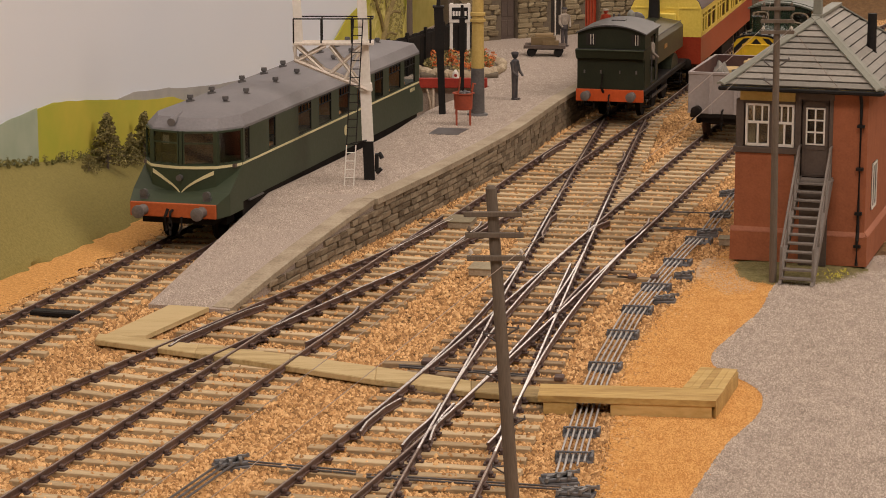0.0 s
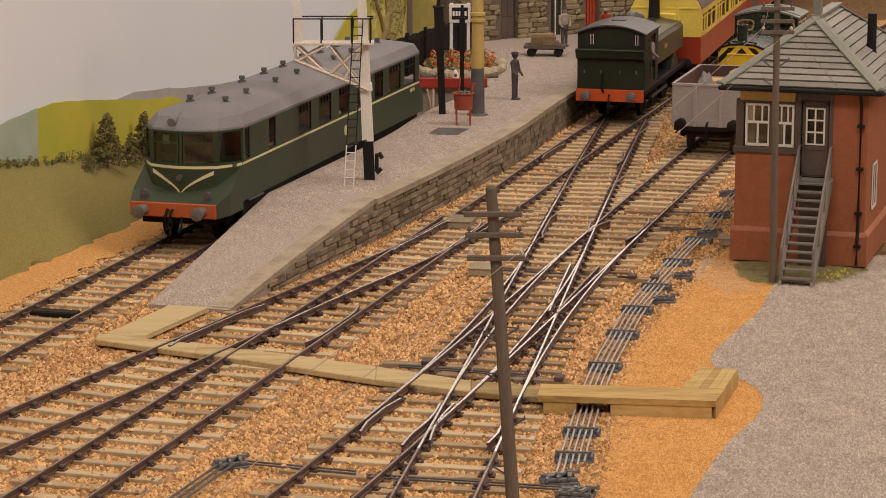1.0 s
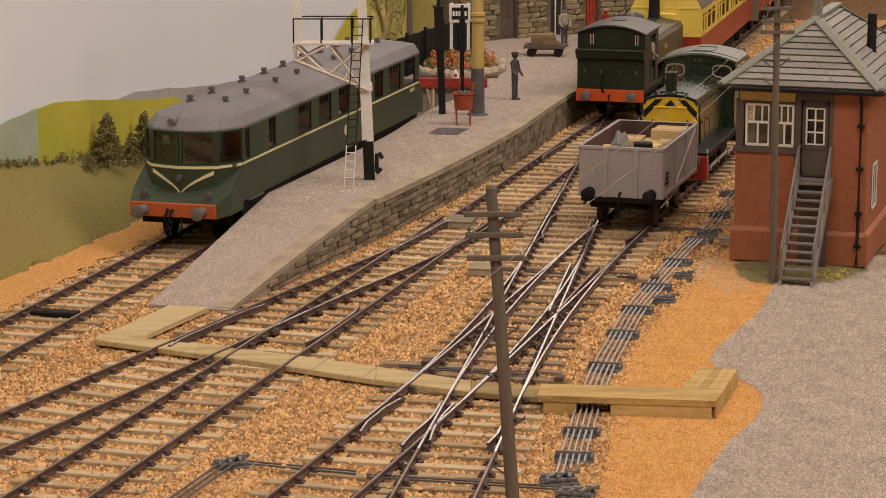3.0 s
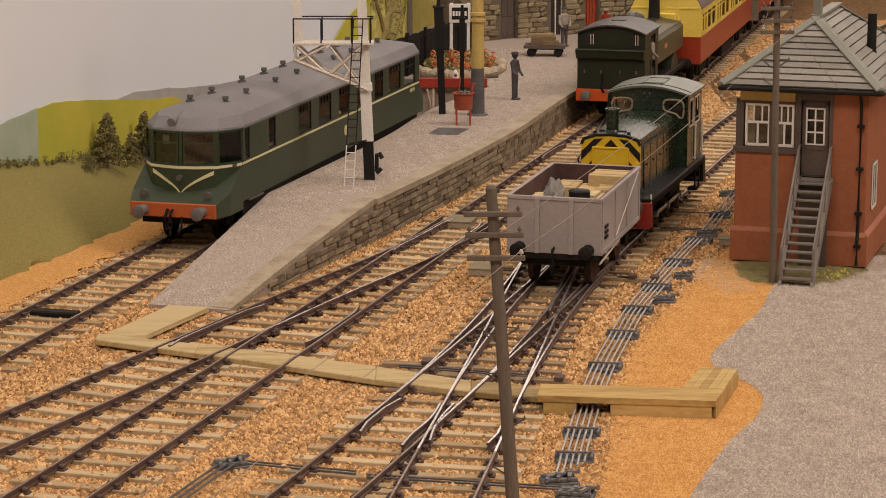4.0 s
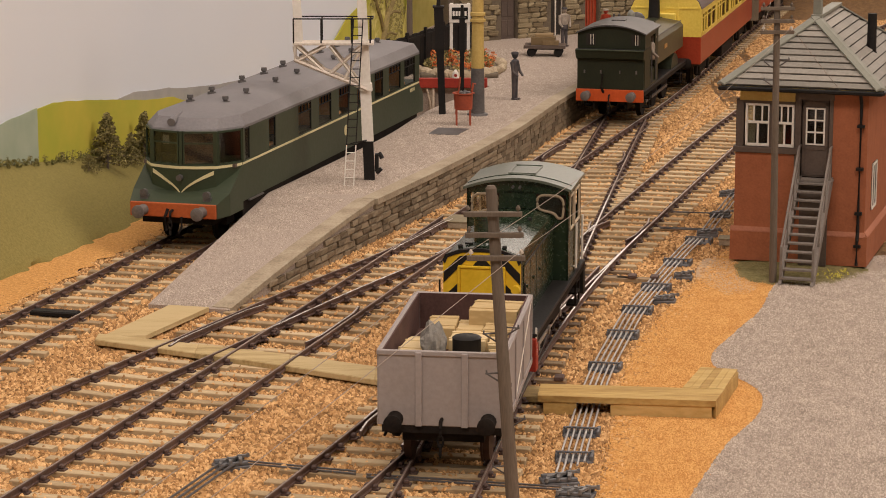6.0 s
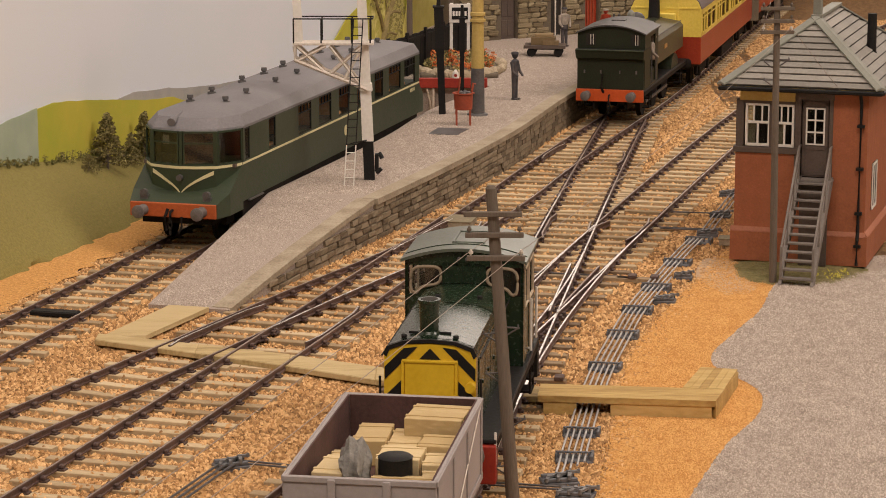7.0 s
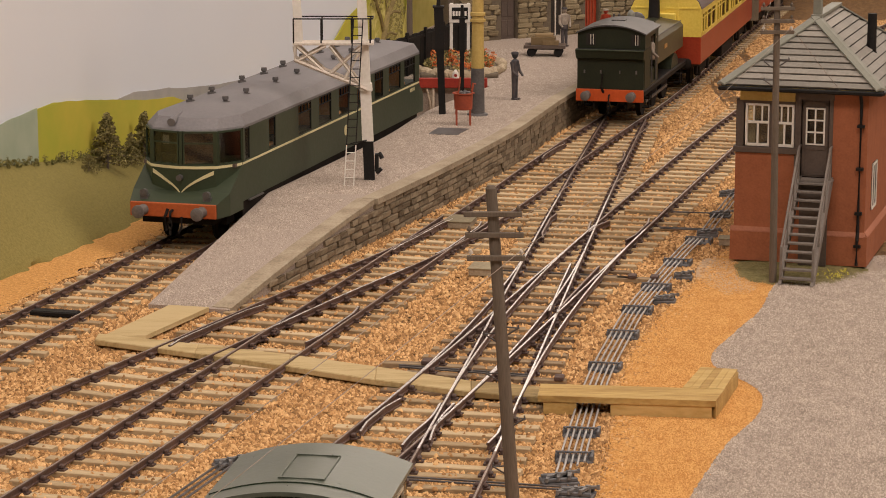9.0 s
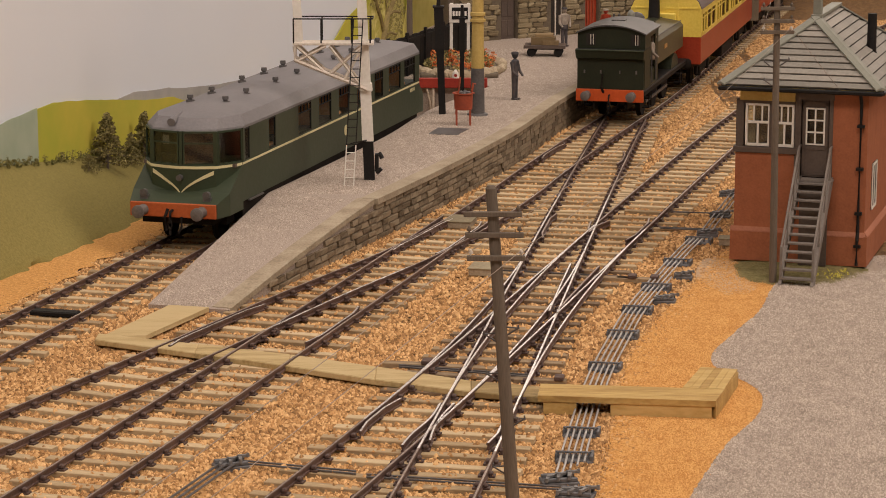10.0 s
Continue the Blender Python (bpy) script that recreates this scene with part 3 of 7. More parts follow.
# ---- platform ----
plat_right = knots((-1.89, 66.0), (-0.05, 71.2), (2.07, 77.8), (4.62, 87.5), (6.05, 92.0), (10.7, 110), (16, 130))
plat_left = knots((-4.81, 67.4), (-3.24, 72.6), (-1.80, 77.5), (-0.46, 83.2), (1.72, 89.2))


def build_platform():
    p = thing("platform", pose(0, 0, 0), "grey gritted station platform with a stone-faced edge and ramp", "platform", kind="structure")
    bm = bmesh.new()
    ys = yrange(67.4, 89.2, 1.0)
    rows = [[(-7.04, 57.94, -0.12), (-5.06, 57.33, -0.12)]]
    rows.append([(-4.81, 67.43, 0.88), (-1.98, 66.0, 0.88)])
    for y in ys[1:]:
        rows.append([(plat_left(y), y, 0.88), (plat_right(y) - 0.08, y, 0.88)])
    for y in [89.22] + yrange(90.5, 128, 2.5):
        rows.append([(-5.2 + 0.24 * (y - 89), y, 0.88), (plat_right(y) - 0.08, y, 0.88)])
    tops = [[bm.verts.new(q) for q in r] for r in rows]
    lows = [[bm.verts.new((q[0], q[1], -0.3)) for q in r] for r in rows]
    for a, b, c, d in zip(tops, tops[1:], lows, lows[1:]):
        bm.faces.new((a[0], a[1], b[1], b[0]))
        bm.faces.new((a[1], c[1], d[1], b[1]))
        bm.faces.new((c[0], a[0], b[0], d[0]))
    bm.faces.new((tops[0][0], lows[0][0], lows[0][1], tops[0][1]))
    part("platform_surface", bm, PLAT, p)
    # coping slabs along the running edge and down the ramp
    def strip(pts, width, z0, thick, name, label):
        bm = bmesh.new()
        rings = []
        for (x, y, z), nxt in zip(pts, pts[1:] + [pts[-1]]):
            k = pts.index((x, y, z))
            a, b = Vector(pts[max(0, k - 1)]), Vector(pts[min(len(pts) - 1, k + 1)])
            d = (b - a).to_2d().normalized()
            n = Vector((-d.y, d.x))
            rings.append([(x, y, z), (x + n.x * width, y + n.y * width, z + 0.004), (x + n.x * width, y + n.y * width, z - thick), (x, y, z - thick)])
        loft(bm, rings)
        part(name, bm, COPING, p, label)
    edge = [(plat_right(y) + 0.06, y, 0.93) for y in yrange(66.2, 128, 1.0)]
    strip(edge, 0.48, 0.93, 0.16, "coping", "pale concrete coping along the platform edge")
    ramp = [(-5.0 + (-1.85 + 5.0) * f, 57.4 + (66.15 - 57.4) * f, -0.09 + 1.02 * f + 0.06 * math.sin(3.14 * f)) for f in [i / 12 for i in range(13)]]
    strip(ramp, 0.5, 0, 0.14, "ramp_coping", "pale concrete edging down the ramp")
    # stone courses of the face
    rng = random.Random(8)
    shapes = []
    for k in range(6):
        w = 0.30 + 0.06 * k
        b = box(bmesh.new(), -w / 2, w / 2, -0.06, 0.06, -0.078, 0.078, 0.02)
        for v in b.verts:
            v.co += Vector((rng.uniform(-0.012, 0.012), rng.uniform(-0.02, 0.02), rng.uniform(-0.012, 0.012)))
        shapes.append((w, part("stone", b, STONEW)))
    count, rest = 0, bmesh.new()
    for course in range(6):
        z = -0.17 + course * 0.175
        y = 59.5 + rng.uniform(0, 0.5) if course < 1 else 58 + course * 1.7
        while y < 100:
            w, proto = rng.choice(shapes)
            if y < 66:
                f = (y - 57.4) / 8.75
                x, top, h = -5.0 + 3.15 * f, -0.12 + 1.0 * f, math.atan(3.15 / 8.75)
            else:
                x, top, h = plat_right(y), 0.9, heading(plat_right, y)
            if z + 0.08 < top + 0.03:
                m = pose(x - 0.04 * math.cos(h), y, z, 0, 0, 90 - math.degrees(h))
                if y < 77 and count < 300:
                    again(proto, p, m)
                    count += 1
                else:
                    box(rest, -w / 2, w / 2, -0.06, 0.06 + rng.uniform(-0.02, 0.02), -0.078, 0.078, 0, m)
            y += (w + 0.02) * math.cos(h)
    tagged(part("stone_courses", rest, STONEJOIN, p), kind="stuff")
    for _, proto in shapes:
        bpy.data.objects.remove(proto)


build_platform()


_y = 67.2 + 23 * _rng.random(40000) ** 1.2
_l = np.interp(_y, np.linspace(67, 91, 97), [plat_left(v) for v in np.linspace(67, 91, 97)])
_r = np.interp(_y, np.linspace(67, 91, 97), [plat_right(v) for v in np.linspace(67, 91, 97)])
_x = _l + 0.14 + (_r - _l - 0.75) * _rng.random(len(_y))
_f, _g = _rng.random(16000), 0.05 + 0.9 * _rng.random(16000)
_rx = (-7.04 + 2.23 * _f) * (1 - _g) + (-5.56 + 2.98 * _f) * _g
_ry = (57.94 + 9.49 * _f) * (1 - _g) + (57.48 + 8.82 * _f) * _g
_pts = np.concatenate([np.stack([_x, _y, np.full(len(_y), 0.878)], 1), np.stack([_rx, _ry, -0.122 + 1.0 * _f], 1)])
_y = 89.5 + 11 * _rng.random(14000)
_r = np.interp(_y, np.linspace(89, 101, 49), [plat_right(v) for v in np.linspace(89, 101, 49)])
_x = _r - 0.6 - (_r - 2.4) * _rng.random(len(_y))
_pts = np.concatenate([_pts, np.stack([_x, _y, np.full(len(_y), 0.878)], 1)])
grains("platform_grains", _pts, _rng, 0.012, 0.026, GRAIN, "loose pale grey grit on the platform")
# ---- backscene ----
BACK_A, BACK_B, BACK_C = Vector((-14, 58)), Vector((-5.57, 88.3)), Vector((2.5, 122))
back_x = lambda y: -14 + 0.2782 * (y - 58)


def wall_panel(name, a, b, z0, z1, material, thick=0.3):
    d = (b - a).normalized()
    n = Vector((-d.y, d.x)) * thick
    bm = bmesh.new()
    prism(bm, [tuple(a), tuple(b), tuple(b + n), tuple(a + n)], "z", z0, z1)
    return tagged(part(name, bm, material), kind="structure")


d1 = (BACK_B - BACK_A).normalized()
wall_panel("backdrop", BACK_A - d1 * 75, BACK_B, -0.3, 24, SKY)
wall_panel("backdrop", BACK_B, BACK_C, -0.3, 24, SKY)
wall_panel("backdrop", BACK_C, Vector((14, 150)), -0.3, 24, SKY)
wall_panel("backdrop", Vector((14, 150)), Vector((70, 150)), -0.3, 24, SKY)
wall_panel("wall_hall", Vector((150, -120)), Vector((-150, -120)), -76, 150, HALL, 2)
wall_panel("wall_hall", Vector((-150, -120)), Vector((-150, 190)), -76, 150, HALL, 2)
wall_panel("wall_hall", Vector((150, 190)), Vector((150, -120)), -76, 150, HALL, 2)
wall_panel("wall_hall", Vector((-150, 190)), Vector((150, 190)), -76, 150, HALL, 2)
tagged(part("ceiling", box(bmesh.new(), -150, 150, -120, 190, 150, 152), HALL), kind="structure")
tagged(part("floor", box(bmesh.new(), -150, 150, -120, 190, -78, -76), HALL), kind="structure")


def painted(a, b, off, pts, z0, material, name="painted_hill"):
    """A cut-out hill of thin card on the backscene; pts are (along, height)."""
    d = (b - a).normalized()
    n = Vector((d.y, -d.x))
    fine = []
    for p, q in zip(pts, pts[1:]):
        fine += [(p[0] + (q[0] - p[0]) * i / 6, p[1] + (q[1] - p[1]) * i / 6) for i in range(6)]
    fine.append(pts[-1])
    fine = [(u, z + 0.03 * noise.noise((u * 1.5, off * 9, 0))) for u, z in fine]
    poly = fine + [(pts[-1][0], z0), (pts[0][0], z0)]
    rings = [[(a.x + d.x * u + n.x * o, a.y + d.y * u + n.y * o, z) for u, z in poly] for o in (off, off + 0.03)]
    return tagged(part(name, loft(bmesh.new(), rings), material), kind="structure")


painted(BACK_A, BACK_B, 0.05, [(13, 2.3), (15.1, 2.61), (17.2, 2.69), (20, 2.45), (21.9, 2.21), (24.4, 1.99), (27.2, 1.81), (31, 1.62)], -0.3, PAINTGREY)
painted(BACK_A, BACK_B, 0.10, [(10.1, 3.16), (11.3, 3.18), (13.2, 2.98), (15.3, 2.72), (17.9, 2.35), (20.2, 2.14), (24, 1.2)], -0.3, PAINTYELLOW, "painted_field")
painted(BACK_A, BACK_B, 0.15, [(-4, 2.6), (2, 2.8), (6.1, 3.0), (7.4, 3.05), (8.5, 3.14), (10.05, 3.2)], -0.3, PAINTPALE)
painted(BACK_B, BACK_C, 0.06, [(5.3, 1.5), (5.8, 1.95), (6.5, 2.2), (7.7, 2.62), (9.8, 2.95), (12.9, 3.4), (16.6, 3.9), (34, 5)], -0.3, PAINTYELLOW)
painted(BACK_B, BACK_C, 0.12, [(9.2, 1.2), (10.2, 2.4), (11.6, 3.5), (13.4, 4.2), (15.6, 3.9), (16.4, 2.2)], -0.3, PAINTLEAF, "painted_wood")
painted(BACK_B, BACK_C, 0.18, [(15.9, 1.2), (16.6, 2.3), (18.5, 2.5), (21.5, 2.3), (24, 2.0)], -0.3, PAINTPALE2, "painted_field")
painted(Vector((14, 150)), Vector((70, 150)), 0.06, [(0, 9), (14, 10), (30, 11), (50, 10)], -0.3, PAINTORANGE, "painted_wood")

# painted tree in the wood: limbs and leaf dabs in relief on the backscene
PAINTBARK = mk("painted_bark", (0.20, 0.15, 0.065), (0.34, 0.27, 0.12), 0.95, scale=1.5, fine=5, bump=0.0, spec=0.1)
PAINTDAB = mk("painted_leaf_dabs", (0.24, 0.20, 0.05), (0.52, 0.45, 0.15), 0.95, scale=2, fine=9, bump=0.0, vary=0.7, island=True)


def painted_tree():
    d = (BACK_C - BACK_B).normalized()
    n = Vector((d.y, -d.x))
    at = lambda u, z, o=0.17: (BACK_B.x + d.x * u + n.x * o, BACK_B.y + d.y * u + n.y * o, z)
    bm = bmesh.new()
    for r, pts in ((0.16, ((12.4, 0.8), (12.8, 1.5), (13.3, 2.1), (14.3, 2.7), (15.0, 3.4))), (0.10, ((12.8, 1.5), (12.3, 2.2), (11.6, 2.8), (11.2, 3.6))),
                   (0.07, ((13.3, 2.1), (14.4, 2.2), (15.5, 2.05))), (0.06, ((13.2, 2.0), (13.3, 2.7), (13.0, 3.5))), (0.06, ((12.6, 1.3), (13.8, 1.4), (14.8, 1.2)))):
        tube(bm, [at(u, z) for u, z in pts], r, 6)
    tagged(part("painted_limbs", bm, PAINTBARK), kind="structure")
    rng = random.Random(31)
    bm = bmesh.new()
    for u0, z0, su, sz, k in ((14.6, 2.0, 0.9, 0.25, 120), (14.9, 2.7, 1.0, 0.35, 130), (14.0, 1.35, 0.8, 0.2, 110), (15.3, 1.5, 0.5, 0.3, 70), (12.0, 2.9, 0.8, 0.25, 50), (13.2, 3.0, 0.9, 0.3, 60)):
        for _ in range(k):
            u, z, s = u0 + rng.gauss(0, su * 0.6), z0 + rng.gauss(0, sz), rng.uniform(0.04, 0.10)
            t = rng.uniform(0, 6.28)
            bm.faces.new([bm.verts.new(at(u + s * 2.2 * math.cos(t + j), z + s * math.sin(t + j), 0.19 + 0.01 * rng.random())) for j in (0, 1.4, 3.1, 4.5)])
    tagged(part("painted_leaves", bm, PAINTDAB), kind="structure")


painted_tree()


def bank_z(x, y):
    f = (x - back_x(y)) / (grass_edge(y) - back_x(y))
    return -0.12 + min(3.6, bank_foot(y)) * (1 - f) ** 1.15


def leaf_cloud(bm, rng, centre, radius, count, size):
    """Small crossed leaf blades scattered in a lumpy ball."""
    for _ in range(count):
        v = Vector((rng.gauss(0, 1), rng.gauss(0, 1), rng.gauss(0, 1))).normalized() * radius * rng.uniform(0.55, 1.05)
        c = Vector(centre) + v
        a = Vector((rng.gauss(0, 1), rng.gauss(0, 1), rng.gauss(0, 1))).normalized() * size * rng.uniform(0.6, 1.3)
        b = a.orthogonal().normalized() * size * rng.uniform(0.4, 0.8)
        bm.faces.new([bm.verts.new(c + q) for q in (a, b, -a, -b)])


def tree(x, y, z, height, seed, spread=0.46):
    """A ragged conifer: drooping tiers of boughs with sprays of needles."""
    rng = random.Random(seed)
    t = thing("tree", pose(x, y, z, 0, 0, -15.5), "dark olive bushy model conifer against the painted hills", "tree", "trees by the backscene")
    trunk = bmesh.new()
    cyl(trunk, (0, 0, -0.3), (0, 0, height * 0.95), height * 0.03, height * 0.008, 7)
    crown = bmesh.new()
    for k in range(46):
        f = (k + 0.5) / 46
        reach = height * (spread * (1 - f) ** 0.85 + 0.03) * rng.uniform(0.6, 1.1)
        a = k * 2.4 + rng.uniform(-0.4, 0.4)
        root = Vector((0, 0, height * (0.12 + 0.86 * f)))
        tip = root + Vector((reach * math.cos(a), reach * math.sin(a), -0.25 * reach + 0.02 * height))
        cyl(trunk, root, tip, height * 0.010, height * 0.003, 5)
        for g in (0.35, 0.6, 0.82, 1.0):
            leaf_cloud(crown, rng, root.lerp(tip, g), height * rng.uniform(0.03, 0.065) * (1.25 - 0.4 * g), 26, height * 0.022)
    part("trunk", trunk, POLE, t)
    part("crown", crown, FOLIAGE, t)


for y, h, seed, w in ((71.2, 1.62, 3, 0.42), (72.9, 0.95, 4, 0.5), (73.9, 1.5, 6, 0.36), (69.9, 0.5, 7, 0.8)):
    tree(back_x(y) + 0.6, y, bank_z(back_x(y) + 0.6, y) - 0.05, h, seed, w)


def bushes():
    """The rough hedge along the foot of the backscene."""
    rng = random.Random(5)
    bm = bmesh.new()
    for i in range(340):
        y = rng.uniform(60, 88)
        k = 1.3 if 69 < y < 79 else 0.7
        x = back_x(y) + rng.uniform(0.06, 0.28)
        leaf_cloud(bm, rng, (x, y, bank_z(x, y) + rng.uniform(-0.02, 0.14) * k), rng.uniform(0.06, 0.15) * k, 46, 0.028)
    tagged(part("hedge", bm, FOLIAGE2), "rough olive hedge along the foot of the backscene", "hedge", kind="stuff")


bushes()


# ---- vehicles: x across, y along (near end negative), z up from the rail ----
def wheelset(parent, y, r, gauge=GAUGE, name="wheelset", material=None):
    bm = bmesh.new()
    for s in (-1, 1):
        x = s * gauge / 2
        cyl(bm, (x - 0.05, y, r), (x + 0.07, y, r), r, r, 24)
        cyl(bm, (x - s * 0.05, y, r), (x - s * 0.09, y, r), r + 0.03, r + 0.03, 24)
    cyl(bm, (-gauge / 2, y, r), (gauge / 2, y, r), 0.07, 0.07, 8)
    return part(name, bm, material or SOOT, parent, smooth=True)


def buffers(parent, y, facing, z=1.05, spread=0.86, length=0.42, r=0.23, material=None):
    for s in (-1, 1):
        bm = bmesh.new()
        x = s * spread
        cyl(bm, (x, y, z), (x, y + facing * length * 0.6, z), 0.15, 0.11, 14)
        cyl(bm, (x, y + facing * length * 0.5, z), (x, y + facing * length, z), 0.06, 0.06, 10)
        cyl(bm, (x, y + facing * (length - 0.05), z), (x, y + facing * length, z), r, r, 20)
        cyl(bm, (x, y + facing * length, z), (x, y + facing * (length + 0.02), z), r, r * 0.8, 20)
        part("buffer", bm, material or BUFFER, parent, "round grey sprung buffer", smooth=True)


def coupling(parent, y, facing):
    bm = bmesh.new()
    tube(bm, [(0, y, 1.02), (0, y + facing * 0.16, 1.0), (0, y + facing * 0.2, 0.9)], 0.035)
    for k in range(3):
        z = 0.9 - 0.17 * k
        pts = [(0.05 * math.cos(a) if k % 2 else 0, y + facing * 0.2 + (0 if k % 2 else 0.05 * math.cos(a)), z - 0.08 + 0.12 * math.sin(a)) for a in [i * 6.283 / 8 for i in range(9)]]
        tube(bm, pts, 0.022, 5)
    part("coupling", bm, SOOT, parent)


def build_railcar():
    c = thing("railcar", pose(route_siding(73), 73, 0, 0, 0, -15.52), "streamlined dark green diesel railcar with cream stripe and grey roof", "railcar")

    def ring(z, w, ys, cx, yk, yc, rear=9.35):
        return [(-w, rear, z), (-w, ys, z), (-cx, yk, z), (-cx * 0.5, (yk + yc) / 2 - 0.04, z), (0, yc, z), (cx * 0.5, (yk + yc) / 2 - 0.04, z), (cx, yk, z), (w, ys, z), (w, rear, z), (w * 0.5, rear + 0.12, z), (-w * 0.5, rear + 0.12, z)]
    rear = [(-1.37, -7.62), (1.37, -7.62), (1.37, 9.35), (0.7, 9.47), (-0.7, 9.47), (-1.37, 9.35)]
    part("body", prism(bmesh.new(), rear, "z", 1.03, 2.12), GREENLO, c)
    part("solebar", box(bmesh.new(), -1.3, 1.3, -7.5, 9.3, 0.55, 1.027), SOOT, c, "black underframe behind the steps")
    bm = bmesh.new()
    loft(bm, [[(-1.22, -9.2, 0.82), (1.22, -9.2, 0.82), (1.22, -9.2, 1.2), (-1.22, -9.2, 1.2)], [(-1.365, -8.6, 0.82), (1.365, -8.6, 0.82), (1.365, -8.6, 1.42), (-1.365, -8.6, 1.42)], [(-1.37, -7.62, 0.82), (1.37, -7.62, 0.82), (1.37, -7.62, 2.03), (-1.37, -7.62, 2.03)]])
    part("skirt", bm, GREENLO, c, "green skirt sloping out to the beam")
    bm = bmesh.new()
    loft(bm, [[(-1.37, 9.34, 1.03), (1.37, 9.34, 1.03), (1.37, 9.34, 2.0), (-1.37, 9.34, 2.0)], [(-1.36, 9.8, 1.0), (1.36, 9.8, 1.0), (1.36, 9.8, 1.62), (-1.36, 9.8, 1.62)], [(-1.24, 10.3, 0.95), (1.24, 10.3, 0.95), (1.24, 10.3, 1.25), (-1.24, 10.3, 1.25)]])
    part("skirt", bm, GREENLO, c)
    prow = [(-1.37, -7.6), (-1.30, -7.85), (-0.90, -8.42), (-0.45, -8.585), (0, -8.66), (0.45, -8.585), (0.90, -8.42), (1.30, -7.85), (1.37, -7.6)]
    part("prow", prism(bmesh.new(), prow, "z", 1.25, 2.12), DKGREEN, c, "dark green rounded cab front")
    # roof dome in bands
    roof = [ring(2.98, 1.38, -7.5, 0.90, -8.30, -8.54), ring(3.05, 1.375, -7.47, 0.90, -8.27, -8.50), ring(3.31, 1.19, -7.18, 0.86, -7.98, -8.16), ring(3.40, 0.85, -6.95, 0.64, -7.5, -7.62, 9.1), ring(3.46, 0.48, -6.8, 0.38, -7.1, -7.15, 8.8), ring(3.49, 0.18, -6.6, 0.13, -6.7, -6.75, 8.4)]
    part("roof", loft(bmesh.new(), roof), GREYROOF, c, "matt grey domed roof with a creased shoulder", smooth=True, angle=17)
    # window pillars, both sides; openings by the spans between them
    wins = [(-7.42, -7.05), (-5.5, -4.95), (-3.0, -1.85), (-1.15, 0.0), (0.72, 1.75), (2.55, 3.7), (4.35, 5.25), (5.88, 7.2), (7.6, 8.85)]
    for s in (-1, 1):
        edges = [-7.56] + [v for w in wins for v in w] + [9.36]
        for a, b in zip(edges[::2], edges[1::2]):
            part("window_pillar", box(bmesh.new(), min(s * 1.37, s * 1.31), max(s * 1.37, s * 1.31), a, b, 2.1, 3.0), GREENLO, c)
        for k, (a, b) in enumerate(wins):
            w = part("window", box(bmesh.new(), min(s * 1.345, s * 1.335), max(s * 1.345, s * 1.335), a - 0.02, b + 0.02, 2.1, 3.0), RAILGLASS, c, "clear window glass with seats behind")
            bm = bmesh.new()
            x0, x1 = sorted((s * 1.33, s * 1.362))
            for z in (2.12, 2.95):
                box(bm, x0, x1, a, b, z - 0.025, z + 0.025)
            for y in (a, b):
                box(bm, x0, x1, y - 0.022, y + 0.022, 2.1, 2.98)
            if b - a > 0.9:
                box(bm, x0, x1, a, b, 2.70, 2.73)
                for j in range(1, 4):
                    yy = a + (b - a) * j / 4
                    box(bm, x0, x1, yy - 0.02, yy + 0.02, 2.72, 2.95)
            part("window_frame", bm, BLACK, w)
    part("cab_front_pillar", box(bmesh.new(), -0.045, 0.045, -8.62, -8.52, 2.1, 3.0), DKGREEN, c)
    for s in (-1, 1):
        for (xa, ya), (xb, yb), bars in (((0.06, -8.585), (0.86, -8.36), True), ((0.93, -8.31), (1.35, -7.62), False)):
            d = Vector((xb - xa, yb - ya))
            ang = math.degrees(math.atan2(d.y, d.x))
            m = pose(xa, ya, 0, 0, 0, ang)
            g = box(bmesh.new(), 0, d.length, -0.005, 0.005, 2.1, 3.0, m=m)
            fr = bmesh.new()
            for a, b, z0, z1 in ((0, d.length, 2.1, 2.14), (0, d.length, 2.95, 3.0), (0, 0.035, 2.1, 3.0), (d.length - 0.035, d.length, 2.1, 3.0)) + (((0, d.length, 2.66, 2.70),) if bars else ()):
                box(fr, a, b, -0.03, 0.03, z0, z1, m=m)
            if s < 0:
                for q in (g, fr):
                    bmesh.ops.scale(q, vec=(-1, 1, 1), verts=q.verts)
            w = part("windscreen", g, SCREENGLASS, c, "clear cab windscreen")
            part("windscreen_frame", fr, DKGREEN, w)
        bm = bmesh.new()
        box(bm, min(s * 0.84, s * 0.95), max(s * 0.84, s * 0.95), -8.40, -8.26, 2.1, 3.0)
        part("cab_corner_post", bm, DKGREEN, c)
    # stripes follow the prow
    prow_y = lambda x: float(np.interp(abs(x), [0, 0.45, 0.90, 1.30, 1.37], [-8.66, -8.585, -8.42, -7.85, -7.6]))

    def ribbon(name, pts, label):
        bm = bmesh.new()
        loft(bm, [[(x, y, z - w), (x, y - 0.022, z - w), (x, y - 0.022, z + w), (x, y, z + w)] for x, y, z, w in pts])
        part(name, bm, CREAM, c, label)
    for s in (-1, 1):
        xs = [0.9 * i / 8 for i in range(9)] + [0.97, 1.1, 1.2, 1.3, 1.36]
        ribbon("waist_stripe", [(s * x * 1.004, prow_y(x) - 0.004, 2.05, 0.036) for x in xs], "thin cream waistline stripe")
        bm = bmesh.new()
        box(bm, *sorted((s * 1.368, s * 1.385)), -7.62, 9.3, 2.022, 2.078)
        part("waist_stripe", bm, CREAM, c)
        ribbon("nose_whisker", [(s * 0.86 * f, prow_y(0.86 * f) - 0.004, 1.33 + 0.58 * f ** 0.66, 0.024 + 0.03 * f) for f in [i / 14 for i in range(15)]], "cream speed-whisker stripe on the nose")
